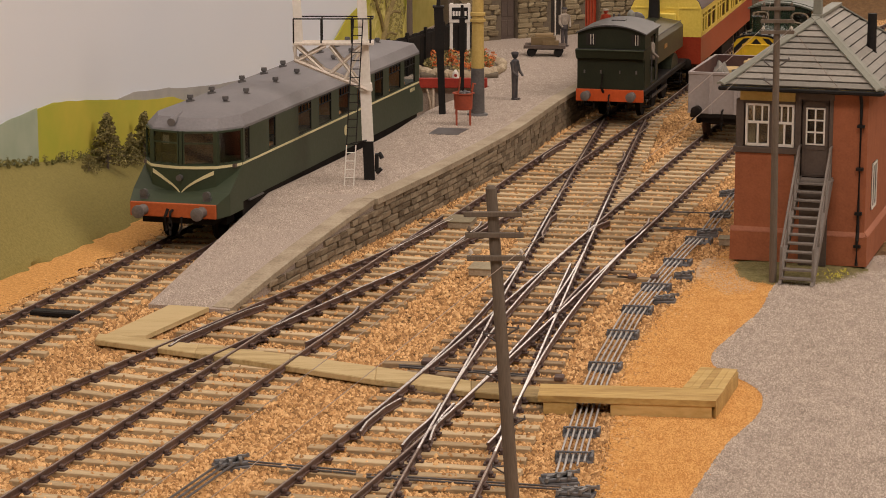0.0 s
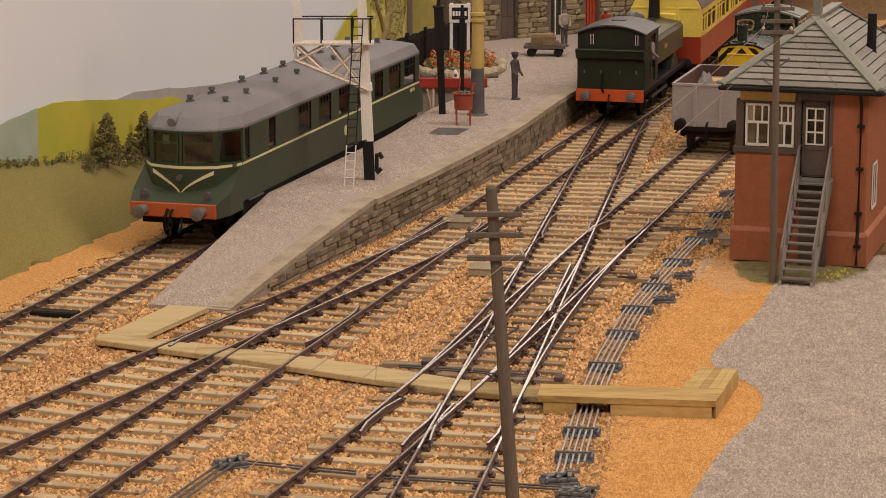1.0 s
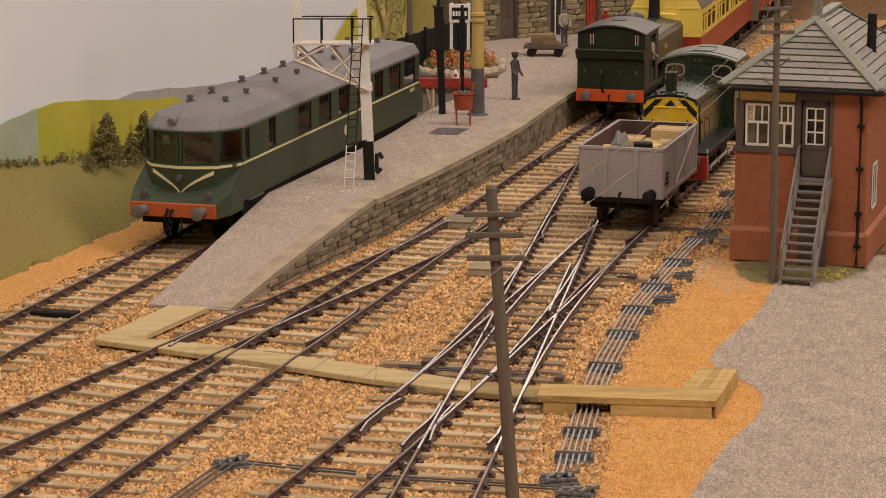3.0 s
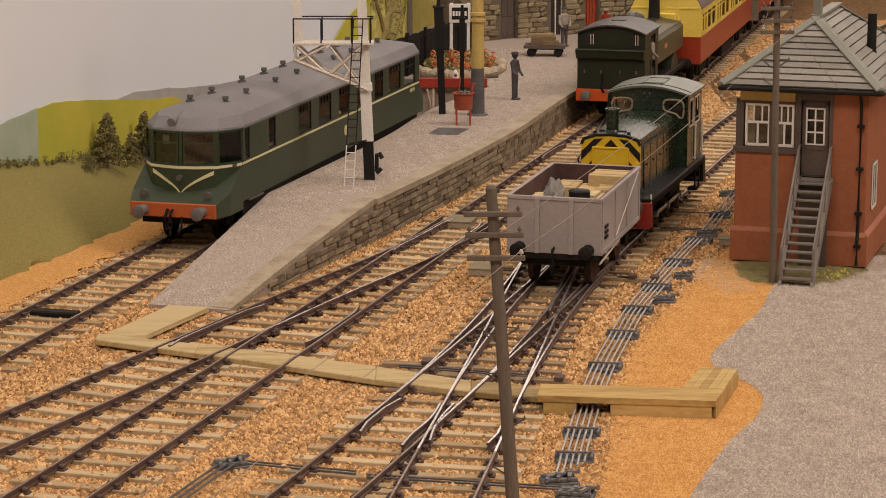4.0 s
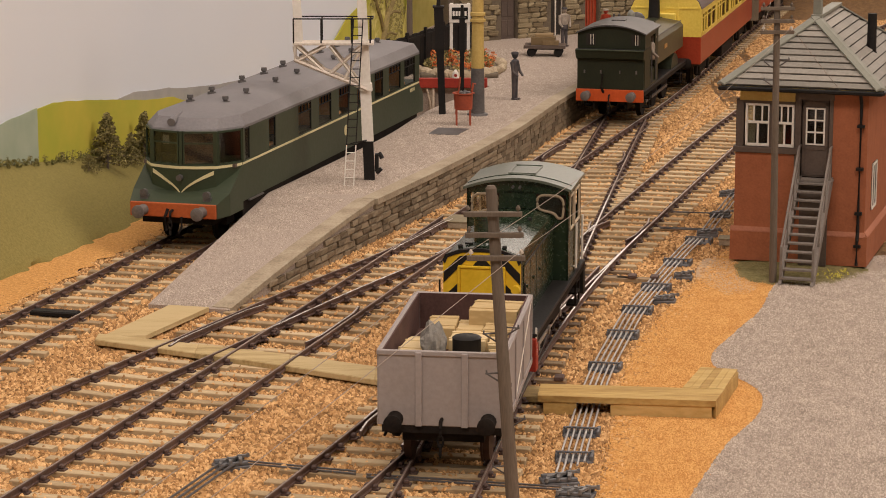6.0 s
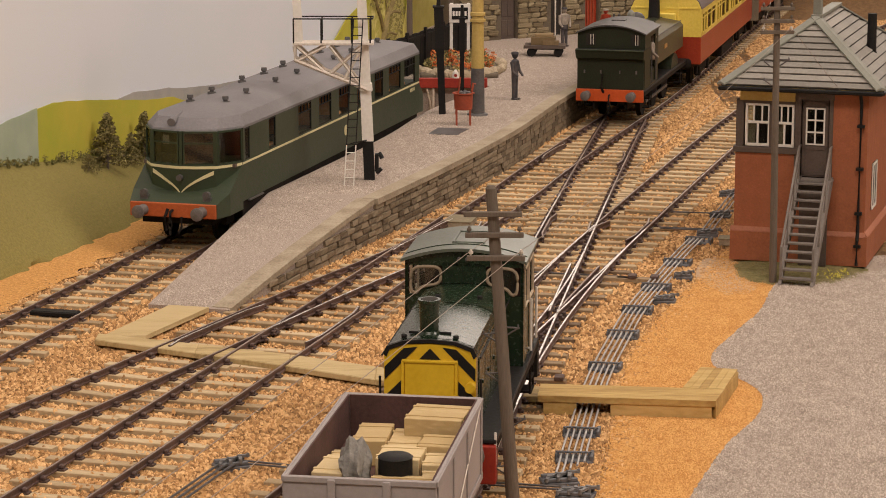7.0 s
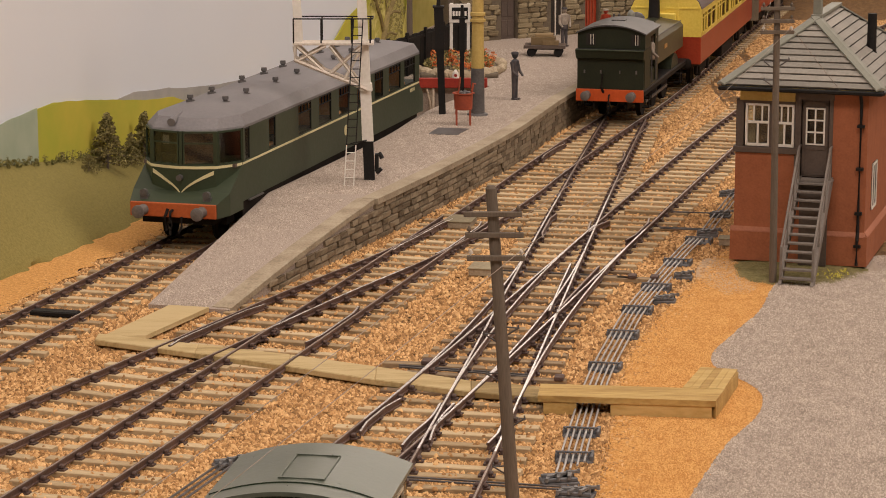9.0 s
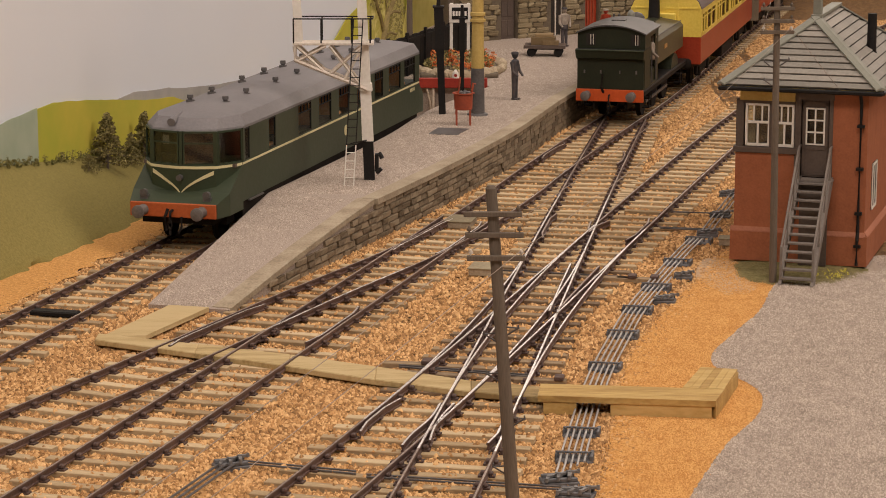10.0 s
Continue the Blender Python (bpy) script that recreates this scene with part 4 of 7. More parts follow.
    part("buffer_beam", box(bmesh.new(), -1.2, 1.2, -9.26, -9.14, 0.82, 1.2, 0.02), BEAMSHADED, c, "orange-red buffer beam")
    buffers(c, -9.24, -1, 1.0, 0.82, 0.42, 0.175)
    coupling(c, -9.26, -1)
    bm = bmesh.new()
    tube(bm, [(-0.12, -9.3, 1.05), (-0.16, -9.42, 0.85), (-0.14, -9.38, 0.5)], 0.045)
    tube(bm, [(0.25, -9.28, 0.85), (0.28, -9.36, 0.6), (0.2, -9.36, 0.42)], 0.03)
    part("brake_hose", bm, SOOT, c)
    for s in (-1, 1):
        bm = bmesh.new()
        cyl(bm, (s * 0.88, -8.95, 1.42), (s * 0.88, -9.12, 1.42), 0.08, 0.10, 14)
        box(bm, s * 0.88 - 0.1, s * 0.88 + 0.1, -9.08, -8.92, 1.24, 1.36)
        part("lamp", bm, IRON, c, "small grey marker lamp")
    bm = bmesh.new()
    cyl(bm, (0, -8.66, 1.79), (0, -8.80, 1.79), 0.08, 0.08, 14)
    part("lamp", bm, IRON, c)
    bm = bmesh.new()
    cyl(bm, (-0.32, -8.42, 3.20), (-0.32, -7.70, 3.40), 0.12, 0.04, 14)
    part("roof_hood", bm, GREYROOF, c, smooth=True)
    for y in (-6.1, -4.45, -2.0, -0.1, 1.6, 3.4, 5.2, 6.8, 8.0):
        for x in (-0.68, 0.34):
            bm = bmesh.new()
            z = 3.43
            cyl(bm, (x, y, z - 0.03), (x, y, z + 0.05), 0.13, 0.12, 10)
            cyl(bm, (x, y, z + 0.05), (x, y, z + 0.11), 0.06, 0.06, 10)
            cyl(bm, (x, y, z + 0.10), (x, y, z + 0.19), 0.095, 0.085, 10)
            part("roof_ventilator", bm, IRON, c, smooth=True)
    part("interior_floor", box(bmesh.new(), -1.3, 1.3, -8.0, 9.3, 2.0, 2.09), BROWN, c)
    part("cab_desk", box(bmesh.new(), -0.75, 0.75, -8.1, -7.8, 2.09, 2.3, 0.02), DARK, c)
    for y in (-5.2, -3.0, -1.2, 0.9, 2.6, 4.3, 6.0, 7.7):
        for s in (-1, 1):
            bm = bmesh.new()
            box(bm, s * 0.8 - 0.42, s * 0.8 + 0.42, y, y + 0.14, 2.05, 2.74, 0.03)
            box(bm, s * 0.8 - 0.42, s * 0.8 + 0.42, y, y + 0.5, 2.02, 2.2, 0.03)
            part("seat", bm, SEAT, c, "tan cloth seat inside")
    part("partition", box(bmesh.new(), -1.3, 1.3, -6.75, -6.7, 2.05, 3.0), DARK, c)
    # pale sheet added out of view to bounce light onto the seats
    part("ceiling_lining", box(bmesh.new(), -1.28, 1.28, -7.3, 9.2, 2.94, 2.97), CURTAIN, c, "unseen pale ceiling added to lighten the saloon")
    part("brake_column", cyl(bmesh.new(), (-0.45, -7.95, 2.09), (-0.45, -7.95, 2.62), 0.05, 0.04, 8), BLACK, c)
    part("notice", box(bmesh.new(), -0.6, -0.42, -8.36, -8.345, 2.62, 2.86), CURTAIN, c, "small pale notice behind the windscreen")
    part("cab_seat", box(bmesh.new(), 0.25, 0.7, -7.5, -7.1, 2.09, 2.55, 0.04), BROWN, c)
    for yb in (-6.4, 6.4):
        bm = bmesh.new()
        for s in (-1, 1):
            box(bm, s * 1.0 - 0.06, s * 1.0 + 0.06, yb - 1.7, yb + 1.7, 0.45, 0.75, 0.02)
        box(bm, -1.0, 1.0, yb - 0.2, yb + 0.2, 0.5, 0.8)
        b = part("bogie", bm, SOOT, c)
        for dy in (-1.2, 1.2):
            wheelset(b, yb + dy, 0.45)
    bm = bmesh.new()
    box(bm, 0.5, 1.25, -3.5, 1.0, 0.4, 0.85, 0.04)
    box(bm, -1.25, -0.5, -2.5, 2.0, 0.4, 0.85, 0.04)
    box(bm, -1.0, 1.0, -8.9, 9.2, 0.6, 0.84)
    part("underframe", bm, SOOT, c)
    bm = bmesh.new()
    box(bm, 1.36, 1.42, -7.2, -6.1, 0.98, 1.02)
    part("foot_step", bm, IRON, c)
    bm = bmesh.new()
    for i in range(4):
        box(bm, 1.372, 1.38, 8.25 + 0.14 * i, 8.34 + 0.14 * i, 1.84, 1.95)
    part("number_bars", bm, CREAM, c, "pale bars of a painted number")
    bm = bmesh.new()
    cyl(bm, (1.36, 1.37, 1.62), (1.382, 1.37, 1.62), 0.16, 0.16, 14)
    part("emblem", bm, CREAM, c)
    return c


def build_wagon():
    w = thing("open_wagon", pose(0, 0, 0), "grey steel open wagon loaded with wooden crates and sacks", "wagon")
    hw, hl, z0, z1, t = 1.16, 2.45, 0.88, 2.28, 0.06
    for s in (-1, 1):
        bm = bmesh.new()
        x0, x1 = sorted((s * hw, s * (hw - t)))
        box(bm, x0, x1, -hl + t, hl - t, z0 + 0.03, z1, 0.012)
        part("side", bm, WAGONGREY, w)
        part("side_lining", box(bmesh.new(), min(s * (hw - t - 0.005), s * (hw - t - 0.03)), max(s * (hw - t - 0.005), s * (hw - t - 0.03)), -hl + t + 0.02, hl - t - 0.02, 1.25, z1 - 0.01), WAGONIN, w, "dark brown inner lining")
        bm = bmesh.new()
        xs = sorted((s * hw, s * (hw + 0.03)))
        for y in (-0.75, 0.75, hl - 0.12, -hl + 0.12):
            box(bm, *xs, y - 0.05, y + 0.05, z0, z1 - 0.03, 0.008)
        box(bm, *xs, -hl, hl, z1 - 0.09, z1, 0.008)
        box(bm, *xs, -hl, hl, z0, z0 + 0.12, 0.008)
        part("stanchion", bm, WAGONGREY, w)
        bm = bmesh.new()
        loft(bm, [[(s * (hw + 0.015), y, 1.05) for y in (-0.75, -0.70)] + [(s * (hw + 0.033), y, 1.05) for y in (-0.70, -0.75)],
                  [(s * (hw + 0.015), y, 2.2) for y in (2.1, 2.15)] + [(s * (hw + 0.033), y, 2.2) for y in (2.15, 2.1)]])
        part("diagonal_stripe", bm, OFFWHITE, w, "thin weathered white diagonal stripe")
        bm = bmesh.new()
        for i in range(3):
            box(bm, min(s * hw, s * (hw + 0.036)), max(s * hw, s * (hw + 0.036)), -2.05, -1.72, 1.22 + 0.13 * i, 1.29 + 0.13 * i)
        part("lettering_bars", bm, BLACK, w, "dark bars of small painted lettering")
        for y in (-1.45, 1.45):
            bm = bmesh.new()
            prism(bm, [(y - 0.32, 0.92), (y + 0.32, 0.92), (y + 0.12, 0.42), (y - 0.12, 0.42)], "x", min(s * 0.9, s * 0.96), max(s * 0.9, s * 0.96))
            box(bm, min(s * 0.9, s * 1.05), max(s * 0.9, s * 1.05), y - 0.14, y + 0.14, 0.42, 0.64, 0.03)
            for k in range(4):
                box(bm, min(s * 0.93, s * 1.02), max(s * 0.93, s * 1.02), y - 0.5 + 0.09 * k, y + 0.5 - 0.09 * k, 0.78 - 0.04 * k, 0.81 - 0.04 * k)
            part("axle_guard", bm, SOOT, w)
        bm = bmesh.new()
        tube(bm, [(s * 1.08, -2.2, 0.62), (s * 1.08, 0.2, 0.78), (s * 1.0, 0.3, 0.6)], 0.03)
        part("brake_lever", bm, OFFWHITE if s > 0 else SOOT, w)
    for s in (-1, 1):
        y0, y1 = sorted((s * hl, s * (hl - t)))
        part("end", box(bmesh.new(), -hw, hw, y0, y1, z0, z1, 0.012), WAGONGREY, w)
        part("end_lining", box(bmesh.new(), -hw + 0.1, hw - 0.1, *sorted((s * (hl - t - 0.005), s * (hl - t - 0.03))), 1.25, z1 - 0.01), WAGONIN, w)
        bm = bmesh.new()
        ys = sorted((s * hl, s * (hl + 0.07)))
        for x in (-0.42, 0.42):
            box(bm, x - 0.06, x + 0.06, *ys, z0, z1 - 0.02, 0.012)
        box(bm, -hw, hw, *sorted((s * hl, s * (hl + 0.035))), z1 - 0.09, z1, 0.008)
        part("end_stanchion", bm, WAGONGREY, w)
        bm = bmesh.new()
        box(bm, -1.1, 1.1, *sorted((s * (hl - 0.02), s * (hl - 0.2))), 0.74, z0 + 0.01)
        part("headstock", bm, SOOT, w)
        buffers(w, s * hl, s, 1.0, 0.85, 0.40, 0.165, SOOT)
        coupling(w, s * hl, s)
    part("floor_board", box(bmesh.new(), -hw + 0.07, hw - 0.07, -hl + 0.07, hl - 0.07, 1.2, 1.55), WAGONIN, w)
    bm = bmesh.new()
    for s in (-1, 1):
        box(bm, s * 0.8 - 0.05, s * 0.8 + 0.05, -hl + 0.1, hl - 0.1, 0.7, 0.96)
    box(bm, -0.75, 0.75, -hl + 0.2, hl - 0.2, 0.55, 0.9)
    part("underframe", bm, SOOT, w)
    for y in (-1.45, 1.45):
        wheelset(w, y, 0.46, material=RUSTWHEEL)
    # load
    def crate(x, y, z, sx, sy, sz, turn=0):
        bm = box(bmesh.new(), -sx / 2, sx / 2, -sy / 2, sy / 2, 0, sz, 0.012)
        for k in (-1, 1):
            box(bm, -sx / 2 - 0.012, sx / 2 + 0.012, k * sy * 0.3 - 0.035, k * sy * 0.3 + 0.035, -0.0, sz + 0.014)
        bmesh.ops.transform(bm, matrix=pose(x, y, z, 0, 0, turn), verts=bm.verts)
        part("crate", bm, CRATE, w, "pale planked wooden crate")
    for row in ((0.55, 1.7, 1.25, 0.95, 0.95, 0.66), (-0.45, 1.2, 1.25, 0.55, 1.1, 0.42), (0.1, 1.15, 1.25, 0.5, 1.1, 0.36), (0.72, 0.75, 1.25, 0.62, 0.7, 0.45), (0.2, 0.1, 1.25, 0.7, 0.8, 0.42),
                (0.8, 0.0, 1.25, 0.42, 0.7, 0.36), (-0.72, -0.7, 1.25, 0.5, 1.0, 0.42), (0.45, -1.3, 1.25, 1.0, 0.8, 0.34), (0.85, -0.8, 1.25, 0.35, 0.6, 0.32), (-0.8, 0.4, 1.25, 0.45, 0.9, 0.2), (0.1, -2.0, 1.25, 0.9, 0.5, 0.25)):
        crate(row[0], row[1], row[2] + 0.3, *row[3:], turn=random.uniform(-4, 4))
    bm = bmesh.new()
    cyl(bm, (0.25, -0.75, 1.55), (0.25, -0.75, 2.14), 0.27, 0.27, 20)
    cyl(bm, (0.25, -0.75, 2.14), (0.25, -0.75, 2.17), 0.28, 0.24, 20)
    part("drum", bm, BLACK, w, "black drum", smooth=True)
    bm = bmesh.new()
    bmesh.ops.create_icosphere(bm, subdivisions=3, radius=0.42)
    for v in bm.verts:
        v.co = Vector((v.co.x * 0.58, v.co.y * 1.1, v.co.z * 1.2)) * (1 + 0.4 * noise.noise(v.co * 5.5) + 0.14 * noise.noise(v.co * 14)) + Vector((-0.38, -0.85, 1.92))
    part("sack", bm, TARP, w, "crumpled grey sacking", smooth=True)
    return w


STEEL = mk("bright_steel", (0.40, 0.37, 0.34), (0.52, 0.49, 0.45), 0.4, metal=0.5, scale=1, fine=12, bump=0.05)


def build_shunter():
    c = thing("diesel_shunter", pose(0, 0, 0), "dark green diesel shunter with yellow and black striped nose", "locomotive")
    hf, cf, cr = -3.3, 1.45, 3.55
    hw = 0.81
    prof = [(-hw, 1.2), (-hw, 2.55), (-hw + 0.06, 2.68), (-hw * 0.55, 2.79), (0, 2.82), (hw * 0.55, 2.79), (hw - 0.06, 2.68), (hw, 2.55), (hw, 1.2)]
    part("bonnet", prism(bmesh.new(), prof, "y", hf + 0.03, cf), LOCOGREEN, c, "glossy dark green bonnet", smooth=True)
    part("nose_panel", prism(bmesh.new(), [(-hw, 1.2), (-hw, 2.62), (-0.4, 2.74), (0, 2.76), (0.4, 2.74), (hw, 2.62), (hw, 1.2)], "y", hf - 0.005, hf + 0.028), YELLOW, c, "yellow nose with black chevrons")
    bm = bmesh.new()
    rim = [(x * 1.02, z + 0.02) for x, z in prof[1:-1]]
    loft(bm, [[(x, hf - 0.03, z) for x, z in rim] + [(x * 0.93, hf - 0.03, z - 0.06) for x, z in rim[::-1]], [(x, hf + 0.05, z) for x, z in rim] + [(x * 0.93, hf + 0.05, z - 0.06) for x, z in rim[::-1]]])
    part("nose_rim", bm, BLACK, c)
    # chevrons
    for s in (-1, 1):
        poly1 = [(s * 0.46, 2.67), (s * 0.22, 2.70), (s * 0.80, 2.10), (s * 0.80, 2.33)]
        poly2 = [(s * 0.80, 1.80), (s * 0.80, 1.56), (s * 0.50, 1.86), (s * 0.50, 2.10)]
        for poly in (poly1, poly2):
            part("chevron", prism(bmesh.new(), poly, "y", hf - 0.022, hf - 0.004), BLACK, c, "black warning stripe")
    part("chevron", prism(bmesh.new(), [(-0.19, 2.48), (0.19, 2.48), (0, 2.68)], "y", hf - 0.022, hf - 0.004), BLACK, c)
    bm = box(bmesh.new(), -0.45, 0.45, hf - 0.07, hf - 0.005, 1.3, 2.44, 0.02)
    g = part("radiator_cover", bm, YELLOW, c, "plain yellow radiator cover")
    bm = bmesh.new()
    for x in (-0.47, 0.47):
        box(bm, x - 0.025, x + 0.025, hf - 0.1, hf - 0.01, 1.3, 2.46, 0.008)
    box(bm, -0.49, 0.49, hf - 0.1, hf - 0.01, 2.43, 2.48, 0.008)
    part("cover_frame", bm, YELLOW, g)
    bm = bmesh.new()
    cyl(bm, (0.72, hf - 0.16, 2.02), (0.72, hf, 2.02), 0.09, 0.09, 12)
    part("lamp", bm, YELLOW, c, smooth=True)
    # bonnet top details
    bm = bmesh.new()
    cyl(bm, (-0.1, hf + 0.62, 2.74), (-0.1, hf + 0.62, 3.38), 0.165, 0.18, 18)
    stack = part("exhaust_stack", bm, LOCOGREEN, c, "dark green conical exhaust stack", smooth=True)
    bm = bmesh.new()
    cyl(bm, (-0.1, hf + 0.62, 3.36), (-0.1, hf + 0.62, 3.42), 0.205, 0.205, 18)
    part("stack_cap", bm, LOCOGREEN, stack, smooth=True)
    bm = bmesh.new()
    cyl(bm, (-0.1, hf + 0.62, 2.76), (-0.1, hf + 0.62, 2.86), 0.25, 0.18, 18)
    part("stack_base", bm, LOCOGREEN, stack, smooth=True)
    # flat dark disc on the cap, painting the shade of the open bore
    bm = bmesh.new()
    cyl(bm, (-0.1, hf + 0.62, 3.415), (-0.1, hf + 0.62, 3.424), 0.15, 0.15, 18)
    part("stack_mouth", bm, DARK, stack)
    for x, y in ((-0.5, hf + 0.3), (0.42, hf + 0.3), (-0.35, cf - 1.2), (0.45, cf - 1.2)):
        bm = bmesh.new()
        cyl(bm, (x, y, 2.72), (x, y, 2.83), 0.05, 0.05, 8)
        cyl(bm, (x, y, 2.83), (x, y, 2.85), 0.06, 0.04, 8)
        part("filler_cap", bm, BLACK, c)
    part("lifting_bar", box(bmesh.new(), -0.45, 0.3, hf + 0.56, hf + 0.6, 2.8, 2.84), BLACK, c)
    for y in (cf - 1.75, cf - 0.05, hf + 0.2):
        bm = bmesh.new()
        ring = [(x * 1.012, z + 0.012) for x, z in prof[1:-1]]
        loft(bm, [[(x, y, z) for x, z in ring], [(x, y + 0.05, z) for x, z in ring]], close=False, caps=False)
        part("bonnet_band", bm, LOCOGREEN, c)
    bm = bmesh.new()
    for s in (-1, 1):
        for k in range(5):
            y = hf + 0.35 + k * 0.88
            box(bm, *sorted((s * hw, s * (hw + 0.018))), y, y + 0.8, 1.35, 2.45, 0.008)
            box(bm, *sorted((s * (hw + 0.018), s * (hw + 0.05))), y + 0.36, y + 0.44, 1.9, 1.96)
    part("bonnet_door", bm, LOCOGREEN, c)
    for s in (-1, 1):
        bm = bmesh.new()
        tube(bm, [(s * (hw + 0.08), hf + 0.1, 1.35), (s * (hw + 0.08), hf + 0.02, 2.15)], 0.022)
        tube(bm, [(s * (hw + 0.06), hf + 0.15, 2.5), (s * (hw + 0.06), cf, 2.5)], 0.018)
        part("handrail", bm, BLACK, c)
    # cab
    cw, eave, crown = 1.15, 3.26, 3.49
    arch = lambda x: eave + (crown - eave) * (1 - (x / (cw + 0.06)) ** 2)
    bm = bmesh.new()
    tops = [cw * k / 6 for k in range(-6, 7)]
    # front and rear sheets built around two windows each
    for y in (cf, cr - 0.05):
        for x0, x1, za, zb in ((-cw, cw, 1.2, 2.58), (-0.42, 0.42, 2.58, 3.2), (-cw, -cw + 0.06, 2.58, 3.2), (cw - 0.06, cw, 2.58, 3.2)):
            box(bm, x0, x1, y, y + 0.05, za, zb)
        prism(bm, [(x, arch(x) - 0.05) for x in tops] + [(cw, 3.15), (-cw, 3.15)], "y", y, y + 0.05)
    for s in (-1, 1):
        xs = sorted((s * cw, s * (cw - 0.05)))
        for ya, yb, za, zb in ((cf, cr, 1.2, 2.3), (cf, cf + 0.25, 2.3, 3.1), (cf + 0.85, cf + 1.0, 2.3, 3.1), (cr - 0.3, cr, 2.3, 3.1), (cf, cr, 3.08, 3.27)):
            box(bm, *xs, ya, yb, za, zb)
    part("cab", bm, LOCOGREEN, c, "dark green cab body")
    rings = []
    for y in (cf - 0.12, cr + 0.12):
        xs = [(cw + 0.07) * k / 10 for k in range(-10, 11)]
        rings.append([(x, y, arch(x) * 1.0 + 0.03) for x in xs] + [(x, y, arch(x) - 0.03) for x in xs[::-1]])
    part("cab_roof", loft(bmesh.new(), rings), CABROOF, c, "grey-green arched cab roof", smooth=True)
    bm = bmesh.new()
    for x in (-0.28, 0.32):
        box(bm, x - 0.015, x + 0.015, cf + 0.5, cf + 1.6, arch(x) + 0.02, arch(x) + 0.05)
    for y in (cf + 0.5, cf + 1.6):
        box(bm, -0.28, 0.33, y - 0.015, y + 0.015, 3.45, 3.535)
    part("roof_hatch", bm, CABROOF, c)
    bm = bmesh.new()
    for y in (cf + 0.3, ):
        tube(bm, [(x, y, arch(x) + 0.035) for x in [(cw + 0.03) * k / 8 for k in range(-8, 9)]], 0.012, 5)
    part("rain_strip", bm, LOCOGREEN, c)
    for s in (-1, 1):
        fr = bmesh.new()
        x0, x1 = s * 0.45, s * 1.035
        pts = [(x0, 3.14), (x1, 3.12), (x1, 2.64), (s * 0.93, 2.60), (s * 0.82, 2.74), (x0, 2.80)]
        for _ in range(3):
            # rounded corners
            pts = [(p[0] + (q[0] - p[0]) * f, p[1] + (q[1] - p[1]) * f) for p, q in zip(pts, pts[1:] + pts[:1]) for f in (0.2, 0.8)]
        loop = [(x, cf - 0.02, z) for x, z in pts + pts[:1]]
        tube(fr, loop, 0.031, 6)
        f = part("window_frame", fr, BUFFEDGE, c, "buff-edged cab front window")
        part("pane", prism(bmesh.new(), pts if s > 0 else pts[::-1], "y", cf + 0.0, cf + 0.01), GLASS, f)
        # sheet below the shaped part of the opening
        part("cab_front_fill", prism(bmesh.new(), [(s * 0.39, 2.57), (s * 0.92, 2.57), (s * 0.82, 2.72), (s * 0.39, 2.79)], "y", cf + 0.004, cf + 0.046), LOCOGREEN, c)
        bm = bmesh.new()
        xs = sorted((s * (cw - 0.02), s * (cw + 0.02)))
        for ya, yb in ((cf + 0.25, cf + 0.85), (cf + 1.0, cr - 0.3)):
            box(bm, *xs, ya, ya + 0.04, 2.3, 3.1)
            box(bm, *xs, yb - 0.04, yb, 2.3, 3.1)
            box(bm, *xs, ya, yb, 2.3, 2.34)
            box(bm, *xs, ya, yb, 3.05, 3.1)
        part("window_frame", bm, CURTAIN, c, "cream cab side window surround")
        bm = bmesh.new()
        for y in (cf + 0.92, cr - 0.12):
            tube(bm, [(s * (cw + 0.06), y, 1.3), (s * (cw + 0.06), y, 2.35)], 0.026)
        for z in (1.35, 2.3):
            tube(bm, [(s * cw, cf + 0.92, z), (s * (cw + 0.06), cf + 0.92, z)], 0.02)
        part("grab_rail", bm, WHITE, c, "white cab handrail")
        part("cab_door", box(bmesh.new(), *sorted((s * cw, s * (cw + 0.014))), cf + 0.98, cr - 0.2, 1.25, 2.3, 0.006), LOCOGREEN, c)
        bm = bmesh.new()
        for k in range(3):
            box(bm, *sorted((s * 0.95, s * 1.2)), cr - 0.9, cr - 0.35, 0.35 + 0.27 * k, 0.39 + 0.27 * k)
        for y in (cr - 0.92, cr - 0.33):
            box(bm, *sorted((s * 1.15, s * 1.19)), y - 0.03, y + 0.03, 0.35, 1.15)
        part("cab_step", bm, SOOT, c)
        bm = bmesh.new()
        box(bm, *sorted((s * 0.55, s * 1.15)), hf - 0.25, hf - 0.2, 0.35, 0.42)
        tube(bm, [(s * 1.2, hf - 0.42, 0.75), (s * 1.2, hf - 0.42, 1.32)], 0.022)
        part("front_step", bm, WHITE, c)
    bm = bmesh.new()
    for x, z in ((-0.1, 3.3), (0.06, 3.3)):
        cyl(bm, (x, cf - 0.09, z), (x, cf, z), 0.032, 0.032, 10)
    part("cab_lamp", bm, IRON, c)
    bm = bmesh.new()
    box(bm, -1.04, 1.04, cf + 0.1, cr - 0.1, 1.2, 1.3)
    box(bm, -0.5, 0.5, cf + 0.15, cf + 0.6, 1.3, 2.3, 0.03)
    box(bm, -0.9, -0.4, cr - 0.7, cr - 0.2, 1.3, 1.9, 0.03)
    part("cab_fitting", bm, DARK, c)
    # added dark sheet over the rear windows, in place of the cab's inner shade
    part("cab_back_lining", box(bmesh.new(), -1.04, 1.04, cr - 0.12, cr - 0.06, 1.3, 3.25), WAGONIN, c)
    # running plate, beams, underframe
    part("running_plate", box(bmesh.new(), -1.22, 1.22, hf - 0.45, cr + 0.35, 1.12, 1.2, 0.015), BLACK, c, "black running plate")
